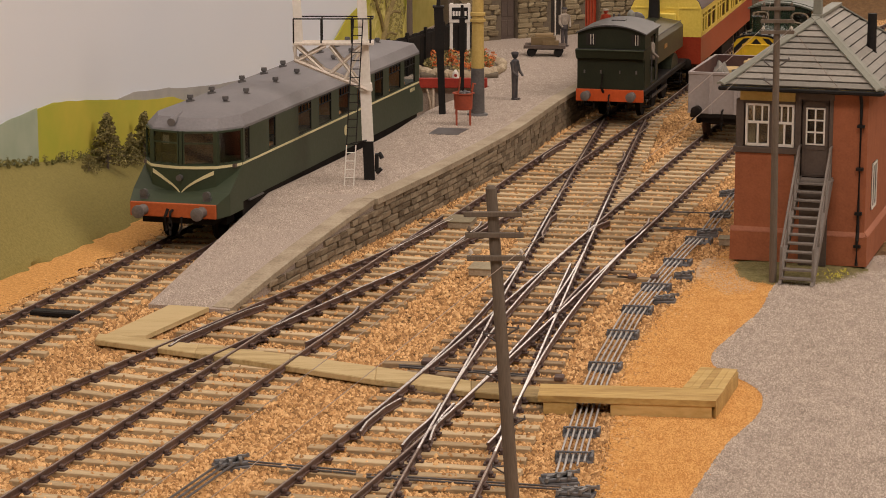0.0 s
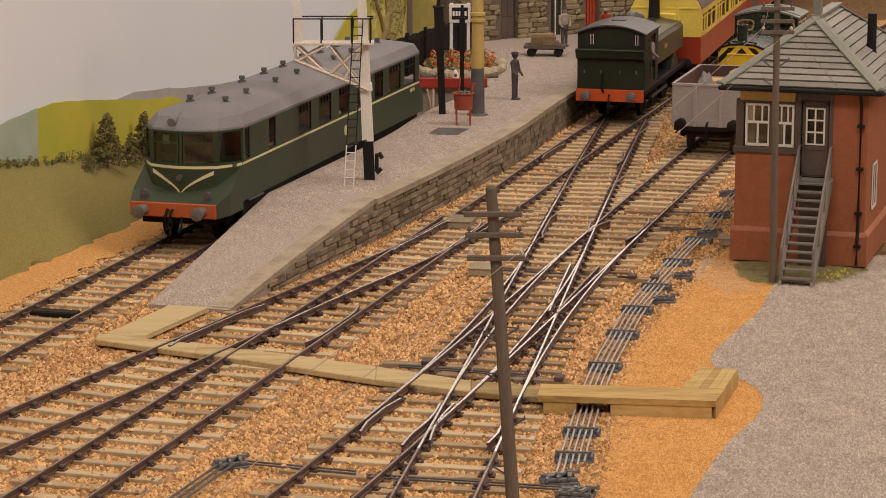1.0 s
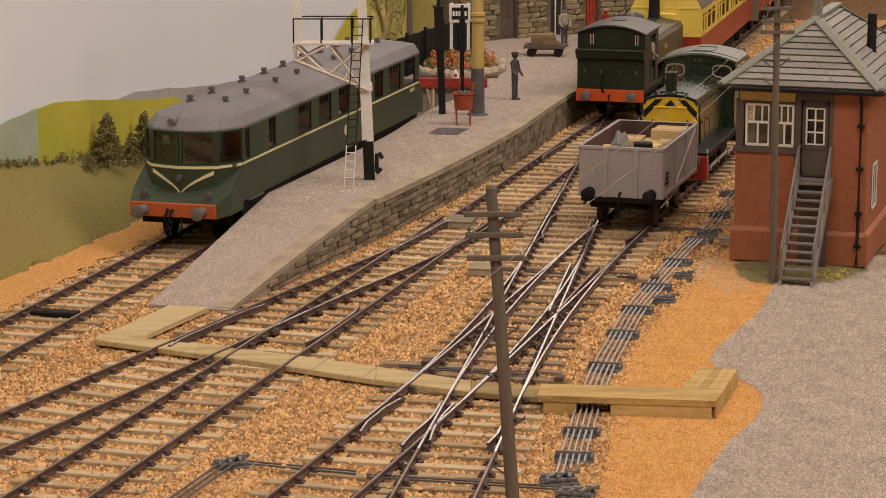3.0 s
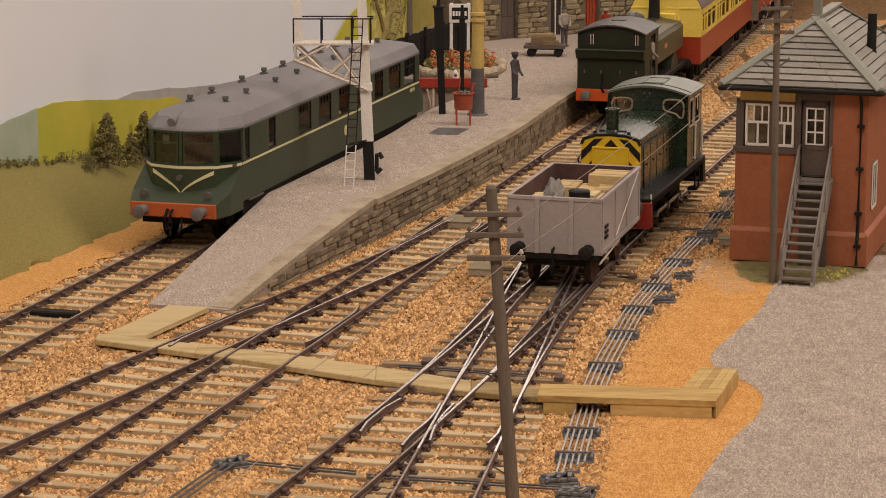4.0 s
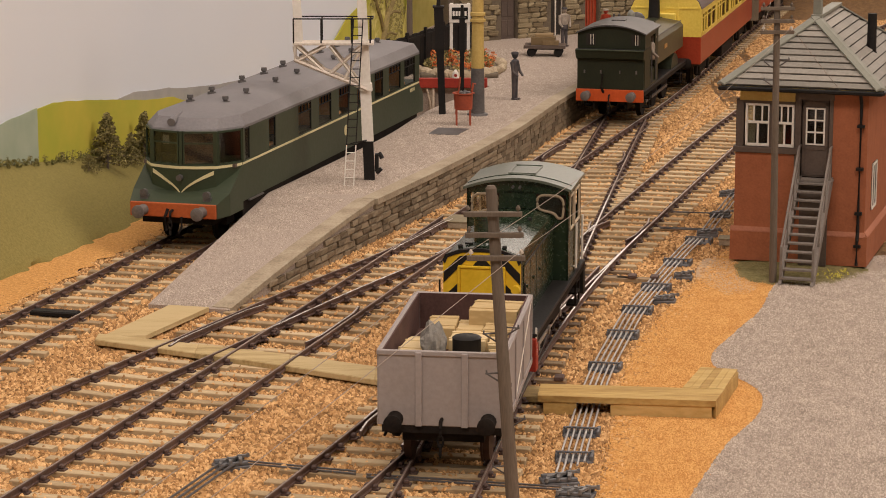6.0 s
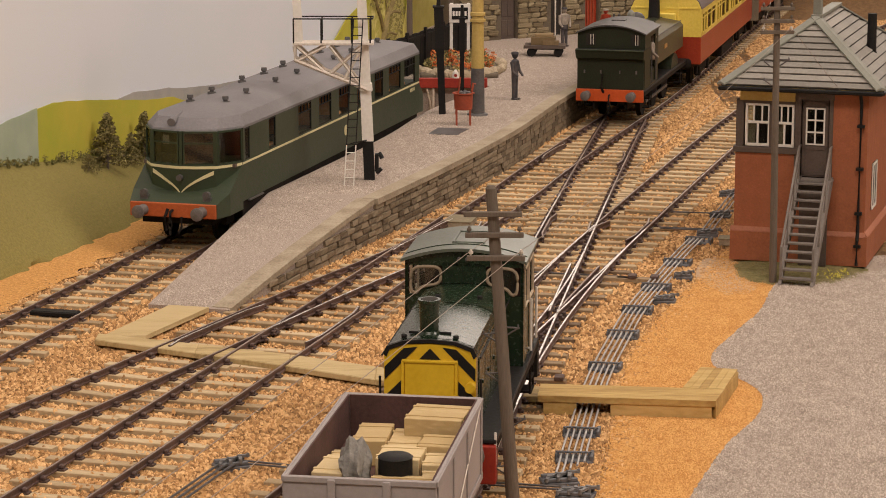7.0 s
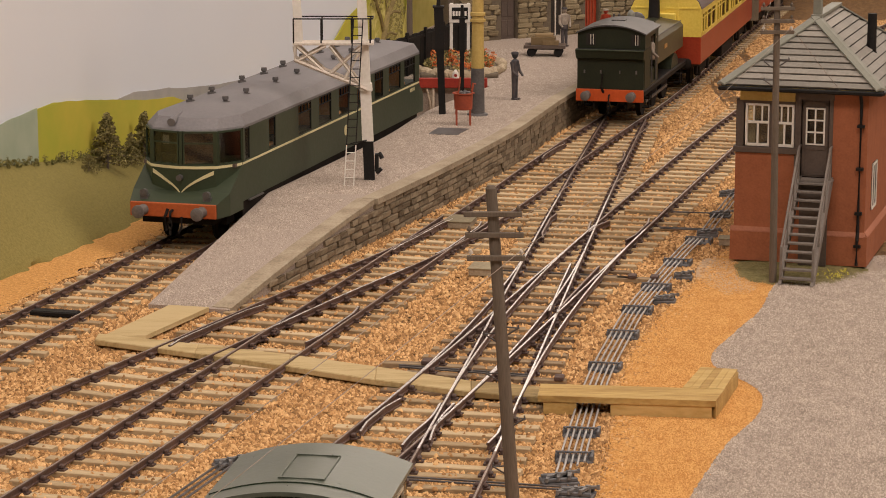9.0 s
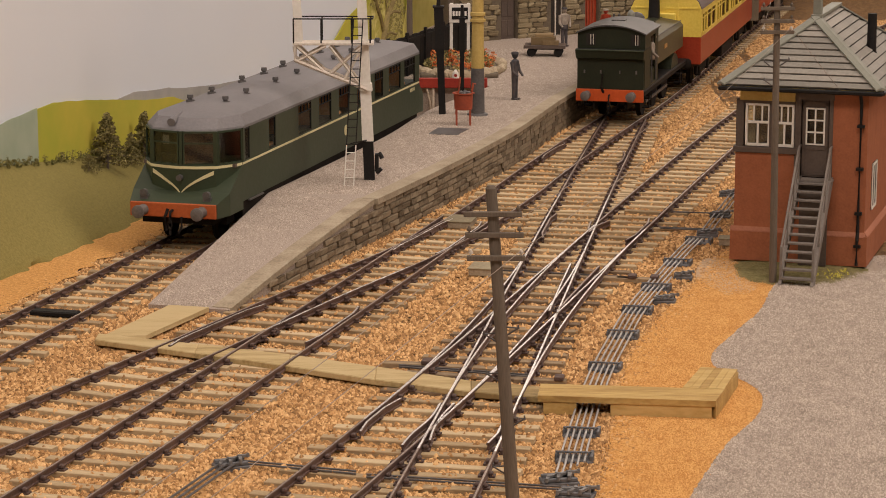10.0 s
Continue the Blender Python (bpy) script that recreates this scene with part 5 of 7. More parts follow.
    for y, f in ((hf - 0.5, -1), (cr + 0.4, 1)):
        part("buffer_beam", box(bmesh.new(), -1.22, 1.22, *sorted((y - f * 0.28, y + f * 0.05)), 0.42, 1.1, 0.012), RED if f < 0 else BLACK, c, "red buffer beam" if f < 0 else "black rear beam")
        buffers(c, y + f * 0.05, f, 1.02, 0.86, 0.38, 0.21)
        coupling(c, y + f * 0.05, f)
    bm = bmesh.new()
    for s in (-1, 1):
        box(bm, s * 0.62 - 0.04, s * 0.62 + 0.04, hf - 0.4, cr + 0.3, 0.55, 1.13)
        box(bm, *sorted((s * 1.12, s * 1.22)), hf - 0.4, cr + 0.35, 1.0, 1.13)
        box(bm, *sorted((s * 0.9, s * 1.15)), -1.0, 0.2, 0.75, 1.1, 0.03)
    part("frame", bm, SOOT, c)
    for k, y in enumerate((-1.55, 0.0, 1.75)):
        wheelset(c, y, 0.54, name="driving_wheelset")
    for s in (-1, 1):
        bm = bmesh.new()
        box(bm, *sorted((s * 0.86, s * 0.92)), -1.6, 1.8, 0.34, 0.44, 0.012)
        for y in (-1.55, 0.0, 1.75):
            cyl(bm, (s * 0.84, y, 0.39), (s * 0.96, y, 0.39), 0.09, 0.09, 12)
        part("coupling_rod", bm, STEEL, c, "bright steel coupling rod")
    return c


def build_pannier():
    m = pose(route_main(90.2) - 0.22, 90.2, 0, 0, 0, 1.6 - math.degrees(heading(route_main, 90.2))) @ Matrix.Diagonal((0.96, 1, 1, 1))
    c = thing("tank_engine", m, "dusty green pannier tank engine with a red buffer beam", "locomotive")
    y0 = -4.35
    hw = 1.22
    # bunker with a flared top, cab back and roof
    rings = []
    for z, w, y in ((1.18, hw, y0), (2.2, hw, y0), (2.30, hw + 0.02, y0 - 0.20), (2.58, hw + 0.04, y0 - 0.26)):
        rings.append([(-w, y, z), (w, y, z), (w, y0 + 1.2, z), (-w, y0 + 1.2, z)])
    part("bunker", loft(bmesh.new(), rings), PANGREEN, c, "flared green coal bunker")
    part("bunker_lip", box(bmesh.new(), -hw - 0.03, hw + 0.03, y0 - 0.30, y0 - 0.25, 2.565, 2.61, 0.012), GREENLO, c)
    part("bunker_plate", box(bmesh.new(), -hw - 0.035, hw + 0.035, y0 - 0.15, y0 + 1.2, 2.56, 2.60), BLACK, c)
    eave, crown, cw = 3.14, 3.42, 1.24
    arch = lambda x: eave + (crown - eave) * (1 - (x / (cw + 0.03)) ** 2)
    yb, yf = y0 + 1.15, y0 + 2.75
    xs = [cw * k / 8 for k in range(-8, 9)]
    for y in (yb - 1.05, yf):
        part("cab_sheet", prism(bmesh.new(), [(-cw, 1.2), *[(x, arch(x) - 0.03) for x in xs], (cw, 1.2)], "y", y, y + 0.05), PANGREEN, c)
    for s in (-1, 1):
        bm = bmesh.new()
        xx = sorted((s * cw, s * (cw - 0.05)))
        for ya, yc, za, zb in ((yb - 1.0, yb + 0.1, 1.2, 3.14), (yf - 0.55, yf + 0.05, 1.2, 3.14), (yb, yf, 2.95, 3.14), (yb, yf, 1.2, 1.3)):
            box(bm, *xx, ya, yc, za, zb)
        part("cab_side", bm, PANGREEN, c)
        # rear window with bars
        bm = bmesh.new()
        for k in range(2):
            box(bm, s * 0.82 + 0.07 + 0.09 * k - 0.012, s * 0.82 + 0.07 + 0.09 * k + 0.012, yb - 1.09, yb - 1.06, 2.74, 3.1)
        part("window_bar", bm, OFFWHITE, c, "pale window bars")
        part("cab_window", box(bmesh.new(), s * 0.82 - 0.1, s * 0.82 + 0.24, yb - 1.065, yb - 1.052, 2.72, 3.12), DARK, c)
        bm = bmesh.new()
        for y in (yb + 0.13, yf - 0.58):
            tube(bm, [(s * (cw + 0.04), y, 1.3), (s * (cw + 0.04), y, 2.3)], 0.02)
        part("handrail", bm, IRON, c)
    rings = []
    for y in (yb - 1.2, yf + 0.2):
        xr = [(cw + 0.06) * k / 10 for k in range(-10, 11)]
        rings.append([(x, y, arch(x) + 0.03) for x in xr] + [(x, y, arch(x) - 0.02) for x in xr[::-1]])
    part("cab_roof", loft(bmesh.new(), rings), PANROOF, c, "dark grey arched cab roof", smooth=True)
    part("roof_vent", box(bmesh.new(), -0.25, 0.25, yb + 0.2, yb + 0.6, crown, crown + 0.06, 0.01), PANROOF, c)
    # pannier tanks, boiler, chimney, dome
    ft = 4.25
    for s in (-1, 1):
        prof = [(s * 0.62, 1.75), (s * 1.2, 1.75), (s * 1.2, 2.55), (s * 1.08, 2.70), (s * 0.35, 2.82), (s * 0.3, 2.6)]
        part("side_tank", prism(bmesh.new(), prof, "y", yf + 0.05, ft), TANKGREEN, c, "dull olive-green side tank")
        bm = bmesh.new()
        tube(bm, [(s * 1.13, yf + 0.2, 2.74), (s * 1.13, ft - 0.2, 2.74)], 0.018)
        part("handrail", bm, IRON, c)
        bm = bmesh.new()
        box(bm, *sorted((s * 1.2, s * 1.215)), yf + 1.6, yf + 2.2, 2.15, 2.3)
        part("number_plate", bm, BRASS, c)
    bm = bmesh.new()
    cyl(bm, (0, yf, 2.15), (0, ft + 0.6, 2.15), 0.66, 0.66, 24)
    part("boiler", bm, PANGREEN, c, smooth=True)
    bm = bmesh.new()
    cyl(bm, (0, ft + 0.2, 2.75), (0, ft + 0.2, 3.75), 0.24, 0.2, 18)
    cyl(bm, (0, ft + 0.2, 3.68), (0, ft + 0.2, 3.8), 0.26, 0.26, 18)
    part("chimney", bm, BLACK, c, smooth=True)
    bm = bmesh.new()
    fluted(bm, 0, yf + 2.2, [(2.7, 0.40), (2.8, 0.35), (3.1, 0.34), (3.24, 0.30), (3.34, 0.2), (3.38, 0.08)])
    part("dome", bm, PANROOF, c, "dusty grey dome cover", smooth=True)
    bm = bmesh.new()
    fluted(bm, 0, yf + 1.1, [(2.7, 0.17), (3.3, 0.13), (3.42, 0.15), (3.52, 0.1), (3.58, 0.04)])
    part("safety_valve", bm, LEAD, c, "dull grey safety valve cover", smooth=True)
    bm = bmesh.new()
    for x in (-0.5, -0.3):
        cyl(bm, (x, yf + 0.35, 2.7), (x, yf + 0.35, 3.5), 0.03, 0.045, 8)
    part("whistle", bm, IRON, c)
    bm = bmesh.new()
    for y in (yf + 0.7, yf + 3.2):
        tube(bm, [(0.5, y - 0.25, 2.78), (0.5, y - 0.25, 2.95), (0.5, y + 0.25, 2.95), (0.5, y + 0.25, 2.78)], 0.02)
        cyl(bm, (-0.5, y, 2.72), (-0.5, y, 2.92), 0.16, 0.16, 12)
    part("tank_filler", bm, PANGREEN, c)
    part("running_plate", box(bmesh.new(), -1.26, 1.26, y0 - 0.05, 4.9, 1.12, 1.2, 0.01), BLACK, c)
    part("buffer_beam", box(bmesh.new(), -1.24, 1.24, y0 - 0.12, y0 - 0.02, 0.78, 1.2, 0.012), ORANGE, c, "orange-red buffer beam")
    buffers(c, y0 - 0.1, -1, 1.0, 0.83, 0.42, 0.17, BUFFER)
    coupling(c, y0 - 0.1, -1)
    bm = bmesh.new()
    tube(bm, [(-0.22, y0 - 0.14, 1.1), (-0.28, y0 - 0.25, 1.3), (-0.25, y0 - 0.2, 1.75)], 0.045)
    part("brake_pipe", bm, SOOT, c)
    bm = bmesh.new()
    for x in (-0.95, -0.35, 0.35, 0.95):
        box(bm, x - 0.025, x + 0.025, y0 - 0.05, y0, 1.75, 1.86)
    part("lamp_iron", bm, BUFFER, c)
    bm = bmesh.new()
    for s in (-1, 1):
        box(bm, s * 0.6 - 0.03, s * 0.6 + 0.03, y0, 4.7, 0.5, 1.13)
        box(bm, *sorted((s * 1.2, s * 1.26)), y0, 4.9, 1.0, 1.14)
        for y in (yb + 0.35, 3.9):
            for z in (0.4, 0.72):
                box(bm, *sorted((s * 0.95, s * 1.22)), y - 0.22, y + 0.22, z, z + 0.04)
            for dy in (-0.22, 0.22):
                box(bm, *sorted((s * 1.18, s * 1.22)), y + dy - 0.02, y + dy + 0.02, 0.4, 1.12)
    part("frame", bm, SOOT, c)
    for y in (-2.1, 0.1, 2.4):
        wheelset(c, y, 0.7, name="driving_wheelset")
    for s in (-1, 1):
        part("coupling_rod", box(bmesh.new(), *sorted((s * 0.86, s * 0.92)), -2.15, 2.45, 0.45, 0.55), IRON, c)
        part("splasher", prism(bmesh.new(), [(2.4 + 0.8 * math.cos(a), 1.2 + 0.5 * math.sin(a)) for a in [i * math.pi / 10 for i in range(11)]], "x", *sorted((s * 0.7, s * 1.2))), PANGREEN, c)
        bm = bmesh.new()
        prism(bm, [(-2.1 + 0.85 * math.cos(a), 1.2 + 0.55 * math.sin(a)) for a in [i * math.pi / 10 for i in range(11)]], "x", *sorted((s * 0.7, s * 1.2)))
        part("splasher", bm, PANGREEN, c)
    figure(m @ pose(1.12, yf - 0.75, 1.35, 0, 14, 90), 1.55, FIGURE2, "small painted driver figure leaning from the cab", seat=True)
    return c


def build_coach(yc, label):
    m = pose(route_main(yc), yc, 0, 0, 0, -math.degrees(heading(route_main, yc)))
    c = thing("passenger_coach", m, label, "railway coach", "coaches of the train")
    L, w = 9.1, 1.36
    part("lower_body", box(bmesh.new(), -w, w, -L, L, 0.95, 2.02, 0.03), CRIMSON, c, "crimson lower panels")
    roof = [(-w - 0.02, 3.06), (-w * 0.93, 3.34), (-w * 0.66, 3.68), (-w * 0.28, 3.88), (0, 3.92), (w * 0.28, 3.88), (w * 0.66, 3.68), (w * 0.93, 3.34), (w + 0.02, 3.06)]
    part("roof", prism(bmesh.new(), roof, "y", -L + 0.06, L - 0.06), mk_coachroof, c, "dark grey coach roof", smooth=True)
    for s in (-1, 1):
        part("end_panel", prism(bmesh.new(), [(-w, 2.0), (w, 2.0), *[(x * 0.985, z - 0.02) for x, z in roof[::-1]]], "y", *sorted((s * L, s * (L - 0.058)))), COACHCREAM, c, "cream-yellow coach end")
        bm = bmesh.new()
        for x in (-0.45, 0.45):
            box(bm, x - 0.04, x + 0.04, *sorted((s * L, s * (L + 0.03))), 2.03, 3.6)
        box(bm, -w + 0.02, w - 0.02, *sorted((s * L, s * (L + 0.025))), 3.06, 3.12)
        box(bm, -0.4, 0.4, *sorted((s * L, s * (L + 0.22))), 2.03, 2.9, 0.03)
        part("end_strip", bm, COACHCREAM, c)
        part("gangway", box(bmesh.new(), -0.4, 0.4, *sorted((s * L, s * (L + 0.22))), 1.05, 2.02, 0.03), CRIMSON, c)
    spans = []
    y = -L + 0.35
    k = 0
    while y < L - 0.5:
        wd = 0.5 if k % 4 in (0, 1) else 1.05
        spans.append((y, min(y + wd, L - 0.2)))
        y += wd + (0.22 if k % 4 != 3 else 0.55)
        k += 1
    for s in (-1, 1):
        bm = bmesh.new()
        xx = sorted((s * w, s * (w - 0.05)))
        edges = [-L + 0.02] + [v for a in spans for v in a] + [L - 0.02]
        for a, b in zip(edges[::2], edges[1::2]):
            box(bm, *xx, a, b, 2.0, 3.06)
        box(bm, *xx, -L + 0.02, L - 0.02, 2.0, 2.14)
        box(bm, *xx, -L + 0.02, L - 0.02, 2.88, 3.08)
        part("upper_panel", bm, COACHCREAM, c, "cream-yellow window panels")
        for a, b in spans:
            g = part("window", box(bmesh.new(), *sorted((s * (w - 0.03), s * (w - 0.035))), a, b, 2.14, 2.88), GLASS, c)
            bm = bmesh.new()
            x2 = sorted((s * (w - 0.01), s * (w + 0.012)))
            for q in (a, b):
                box(bm, *x2, q - 0.025, q + 0.025, 2.12, 2.88)
            for z in (2.13, 2.87, 2.7):
                box(bm, *x2, a, b, z - 0.02, z + 0.02)
            part("window_frame", bm, COACHCREAM, g)
    part("interior", box(bmesh.new(), -0.6, 0.6, -L + 0.2, L - 0.2, 2.0, 2.7), SEAT, c)
    for yb in (-6.2, 6.2):
        bm = bmesh.new()
        for s in (-1, 1):
            box(bm, s * 1.0 - 0.06, s * 1.0 + 0.06, yb - 1.7, yb + 1.7, 0.4, 0.75, 0.02)
            for dy in (-1.2, 1.2):
                box(bm, s * 1.05 - 0.08, s * 1.05 + 0.08, yb + dy - 0.16, yb + dy + 0.16, 0.32, 0.68, 0.03)
        b = part("bogie", bm, SOOT, c)
        for dy in (-1.2, 1.2):
            wheelset(b, yb + dy, 0.46)
    bm = bmesh.new()
    box(bm, -1.0, 1.0, -L + 0.1, L - 0.1, 0.75, 0.96)
    box(bm, -1.2, -0.4, -2, 1.5, 0.35, 0.8, 0.04)
    box(bm, 0.4, 1.2, -1.5, 2, 0.35, 0.8, 0.04)
    part("underframe", bm, SOOT, c)
    buffers(c, -L, -1, 1.02, 0.86, 0.4, 0.2, SOOT)
    return c


mk_coachroof = mk("coach_roof_grey", (0.085, 0.06, 0.06), (0.12, 0.09, 0.085), 0.5, scale=0.5, fine=12, bump=0.05)


def figure(m, height, material, label, seat=False, lower=None):
    """A painted model figure as one plain shape."""
    bm = bmesh.new()
    h = height
    for s in (-1, 1):
        if not seat:
            cyl(bm, (s * 0.085 * h / 1.7, 0, 0.02), (s * 0.075 * h / 1.7, 0, 0.48 * h), 0.062 * h / 1.7, 0.085 * h / 1.7, 8)
            box(bm, s * 0.085 - 0.05, s * 0.085 + 0.05, -0.16, 0.08, 0, 0.07, 0.01)
        cyl(bm, (s * 0.21 * h / 1.7, 0.02, 0.80 * h), (s * 0.24 * h / 1.7, -0.05, 0.60 * h), 0.055, 0.05, 8)
        cyl(bm, (s * 0.24 * h / 1.7, -0.05, 0.60 * h), (s * 0.17 * h / 1.7, -0.22, 0.50 * h), 0.05, 0.04, 8)
    loft(bm, [[(r * math.cos(a), r * 0.62 * math.sin(a), z) for a in [i * 6.283 / 12 for i in range(12)]] for z, r in ((0.44 * h, 0.17), (0.56 * h, 0.165), (0.72 * h, 0.20), (0.81 * h, 0.19), (0.85 * h, 0.07), (0.87 * h, 0.06))])
    loft(bm, [[(r * math.cos(a), r * 1.1 * math.sin(a), z) for a in [i * 6.283 / 12 for i in range(12)]] for z, r in ((0.86 * h, 0.05), (0.89 * h, 0.09), (0.94 * h, 0.105), (0.95 * h, 0.125), (0.99 * h, 0.11), (1.0 * h, 0.05))])
    f = part("model_figure", bm, material, smooth=True)
    if lower:
        f.data.materials.append(lower)
        for p in f.data.polygons:
            if p.center.z < 0.5 * h * S or p.center.z > 0.955 * h * S:
                p.material_index = 1
    put(f, m)
    return tagged(f, label, "model figure", "painted model figures")


railcar = build_railcar()
wagon = build_wagon()
shunter = build_shunter()
build_pannier()
build_coach(103.9, "crimson and cream coach behind the tank engine")
build_coach(122.3, "crimson and cream coach further along the train")


# ---- signal box ----
def build_signal_box():
    m = pose(7.55, 63.42, -0.14, 0, 0, -17.6)
    b = thing("signal_box", m, "red brick signal box with a hipped slate roof and grey stairs", "building")
    L = 7.2
    # brick walls with openings: lower storey, then the upper storey round windows and door
    for a in ((0, 3.38, 0, 0.22, 0, 2.2), (0, 1.66, 0, 0.22, 2.2, 2.86), (2.46, 3.38, 0, 0.22, 2.2, 4.56), (3.16, 3.38, 0.22, L - 0.22, 0, 4.56), (0, 3.38, L - 0.22, L, 0, 4.56), (0, 0.22, 0.22, L - 0.22, 0, 2.86)):
        part("wall", box(bmesh.new(), *a), BRICK, b, "smooth red brickwork")
    bm = bmesh.new()
    box(bm, -0.08, 3.46, -0.08, 0, 0, 0.78)
    box(bm, 3.38, 3.46, 0, L, 0, 0.78)
    part("plinth", bm, BRICK, b)
    bm = bmesh.new()
    prism(bm, [(-0.09, 0.76), (0.0, 0.88), (0.0, 0.76)], "x", -0.08, 3.40)
    prism(bm, [(3.47, 0.76), (3.38, 0.88), (3.38, 0.76)], "y", 0, L)
    part("plinth_band", bm, BANDBRICK, b, "paler sloped plinth course")
    bm = bmesh.new()
    for x0, x1, z0, z1 in ((0, 0.2, 2.86, 4.2), (1.52, 1.68, 2.2, 4.56), (2.40, 2.50, 2.2, 4.56), (0.2, 1.52, 4.10, 4.2), (0.86, 1.02, 2.86, 4.1)):
        box(bm, x0, x1, -0.02, 0.2, z0, z1, 0.01)
    box(bm, -0.06, 1.66, -0.07, 0.2, 2.82, 2.98, 0.015)
    box(bm, -0.03, 0.0, 0, L, 2.82, 2.95)
    part("timber_frame", bm, BROWN, b, "dark brown timber framing")
    bm = bmesh.new()
    box(bm, 0.1, 1.52, -0.05, 0.2, 4.18, 4.56)
    part("fascia", bm, BUFF, b, "buff-yellow board below the eaves")
    for x0, x1 in ((0.24, 0.88), (1.0, 1.50)):
        w = part("window", box(bmesh.new(), x0, x1, 0.06, 0.07, 3.0, 4.1), GLASS, b)
        bm = bmesh.new()
        t = 0.06
        for a in ((x0, x1, 2.99, 3.06), (x0, x1, 4.04, 4.1), (x0, x0 + t, 3, 4.1), (x1 - t, x1, 3, 4.1), (x0, x1, 3.58, 3.64)):
            box(bm, a[0], a[1], 0.0, 0.08, a[2], a[3], 0.006)
        box(bm, (x0 + x1) / 2 - 0.025, (x0 + x1) / 2 + 0.025, 0.01, 0.075, 3.0, 3.6)
        for k in (1, 2):
            x = x0 + (x1 - x0) * k / 3
            box(bm, x - 0.018, x + 0.018, 0.01, 0.075, 3.6, 4.1)
        part("window_frame", bm, WHITE, w, "white sash bars")
        part("blind", box(bmesh.new(), x0 + 0.05, x0 + 0.24, 0.14, 0.16, 3.02, 3.6), CURTAIN, w, "pale curtain")
    part("interior", box(bmesh.new(), 0.25, 3.1, 1.1, 6.9, 2.3, 4.3), BROWN, b)
    part("interior_floor", box(bmesh.new(), 0.22, 3.16, 0.2, 7.0, 2.15, 2.25), DARK, b)
    d = part("door", box(bmesh.new(), 1.70, 2.38, 0.05, 0.11, 2.25, 4.25, 0.01), BROWN, b, "dark brown half-glazed door")
    bm = bmesh.new()
    for a in ((1.72, 1.80, 2.3, 4.2), (2.28, 2.36, 2.3, 4.2), (1.72, 2.36, 2.3, 2.4), (1.72, 2.36, 2.95, 3.05), (1.72, 2.36, 4.08, 4.2)):
        box(bm, a[0], a[1], 0.03, 0.05, a[2], a[3], 0.006)
    part("door_rail", bm, BROWN, d)
    part("door_glass", box(bmesh.new(), 1.82, 2.27, 0.035, 0.046, 3.1, 4.02), GLASS2, d, "dark door glass")
    bm = bmesh.new()
    for z in (3.1, 3.41, 3.72, 4.02):
        box(bm, 1.80, 2.29, 0.015, 0.04, z - 0.02, z + 0.02)
    for x in (1.82, 2.04, 2.27):
        box(bm, x - 0.02, x + 0.02, 0.015, 0.04, 3.08, 4.04)
    part("glazing_bar", bm, WHITE, d, "white glazing bars")
    part("lintel", box(bmesh.new(), 1.5, 2.52, -0.03, 0.2, 4.25, 4.56), BROWN, b)
    # window in the side wall
    bm = bmesh.new()
    for a in ((1.0, 1.06, 1.3, 2.5), (1.74, 1.8, 1.3, 2.5), (1.0, 1.8, 1.3, 1.36), (1.0, 1.8, 2.44, 2.5), (1.38, 1.42, 1.3, 2.5)):
        box(bm, 3.37, 3.42, a[0], a[1], a[2], a[3])
    part("side_window_frame", bm, WHITE, b)
    part("side_window", box(bmesh.new(), 3.37, 3.395, 1.0, 1.8, 1.3, 2.5), DARK, b)
    # yellow weeds in the flock by the stairs
    rng = random.Random(21)
    bm = bmesh.new()
    for _ in range(26):
        leaf_cloud(bm, rng, (2.95 + rng.gauss(0, 0.16), -1.35 + rng.gauss(0, 0.3), 0.04), 0.05, 7, 0.022)
    bmesh.ops.transform(bm, matrix=m, verts=bm.verts)
    tagged(part("weeds", bm, WEED), "tiny yellow flowering weeds in the flock", "weeds", kind="stuff")
    # roof: near-black underlay painting shade into the gaps between slate courses, hips in lead
    e, ez, rz, hx, hy = 0.36, 4.58, 6.12, 1.69, 1.9
    x0, x1, y0, y1 = -e, 3.38 + e, -e, L + e
    P0, P1, P2, P3, A, B = (x0, y0), (x1, y0), (x1, y1), (x0, y1), (hx, hy), (hx, L - hy)
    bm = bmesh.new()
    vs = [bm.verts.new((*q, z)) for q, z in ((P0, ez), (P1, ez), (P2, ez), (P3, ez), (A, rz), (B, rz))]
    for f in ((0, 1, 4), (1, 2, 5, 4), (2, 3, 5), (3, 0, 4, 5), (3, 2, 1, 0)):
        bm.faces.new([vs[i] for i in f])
    roof = part("roof", bm, ROOFSHADE, b, "hipped grey slate roof")

    def course(pa, pb, ta, tb, f0, f1, up, gap=0.006):
        """One lapped course between two hip lines, tail lifted off the roof."""
        q = lambda p, t, f, lift: Vector((p[0] + (t[0] - p[0]) * f, p[1] + (t[1] - p[1]) * f, ez + (rz - ez) * f)) + up * lift
        a, c, d2, e2 = q(pa, ta, f0 + gap, 0.055), q(pb, tb, f0 + gap, 0.055), q(pb, tb, f1, 0.018), q(pa, ta, f1, 0.018)
        bmc = bmesh.new()
        loft(bmc, [[a, c, d2, e2], [a - up * 0.035, c - up * 0.035, d2 - up * 0.012, e2 - up * 0.012]])
        part("slate_course", bmc, SLATE, roof)
    for k in range(11):
        course(P0, P1, A, A, k / 11 * 0.985, (k + 1) / 11 * 0.985, Vector((0, -0.6, 0.8)))
        course(P1, P2, A, B, k / 11, (k + 1) / 11, Vector((0.63, 0, 0.77)), 0.009)
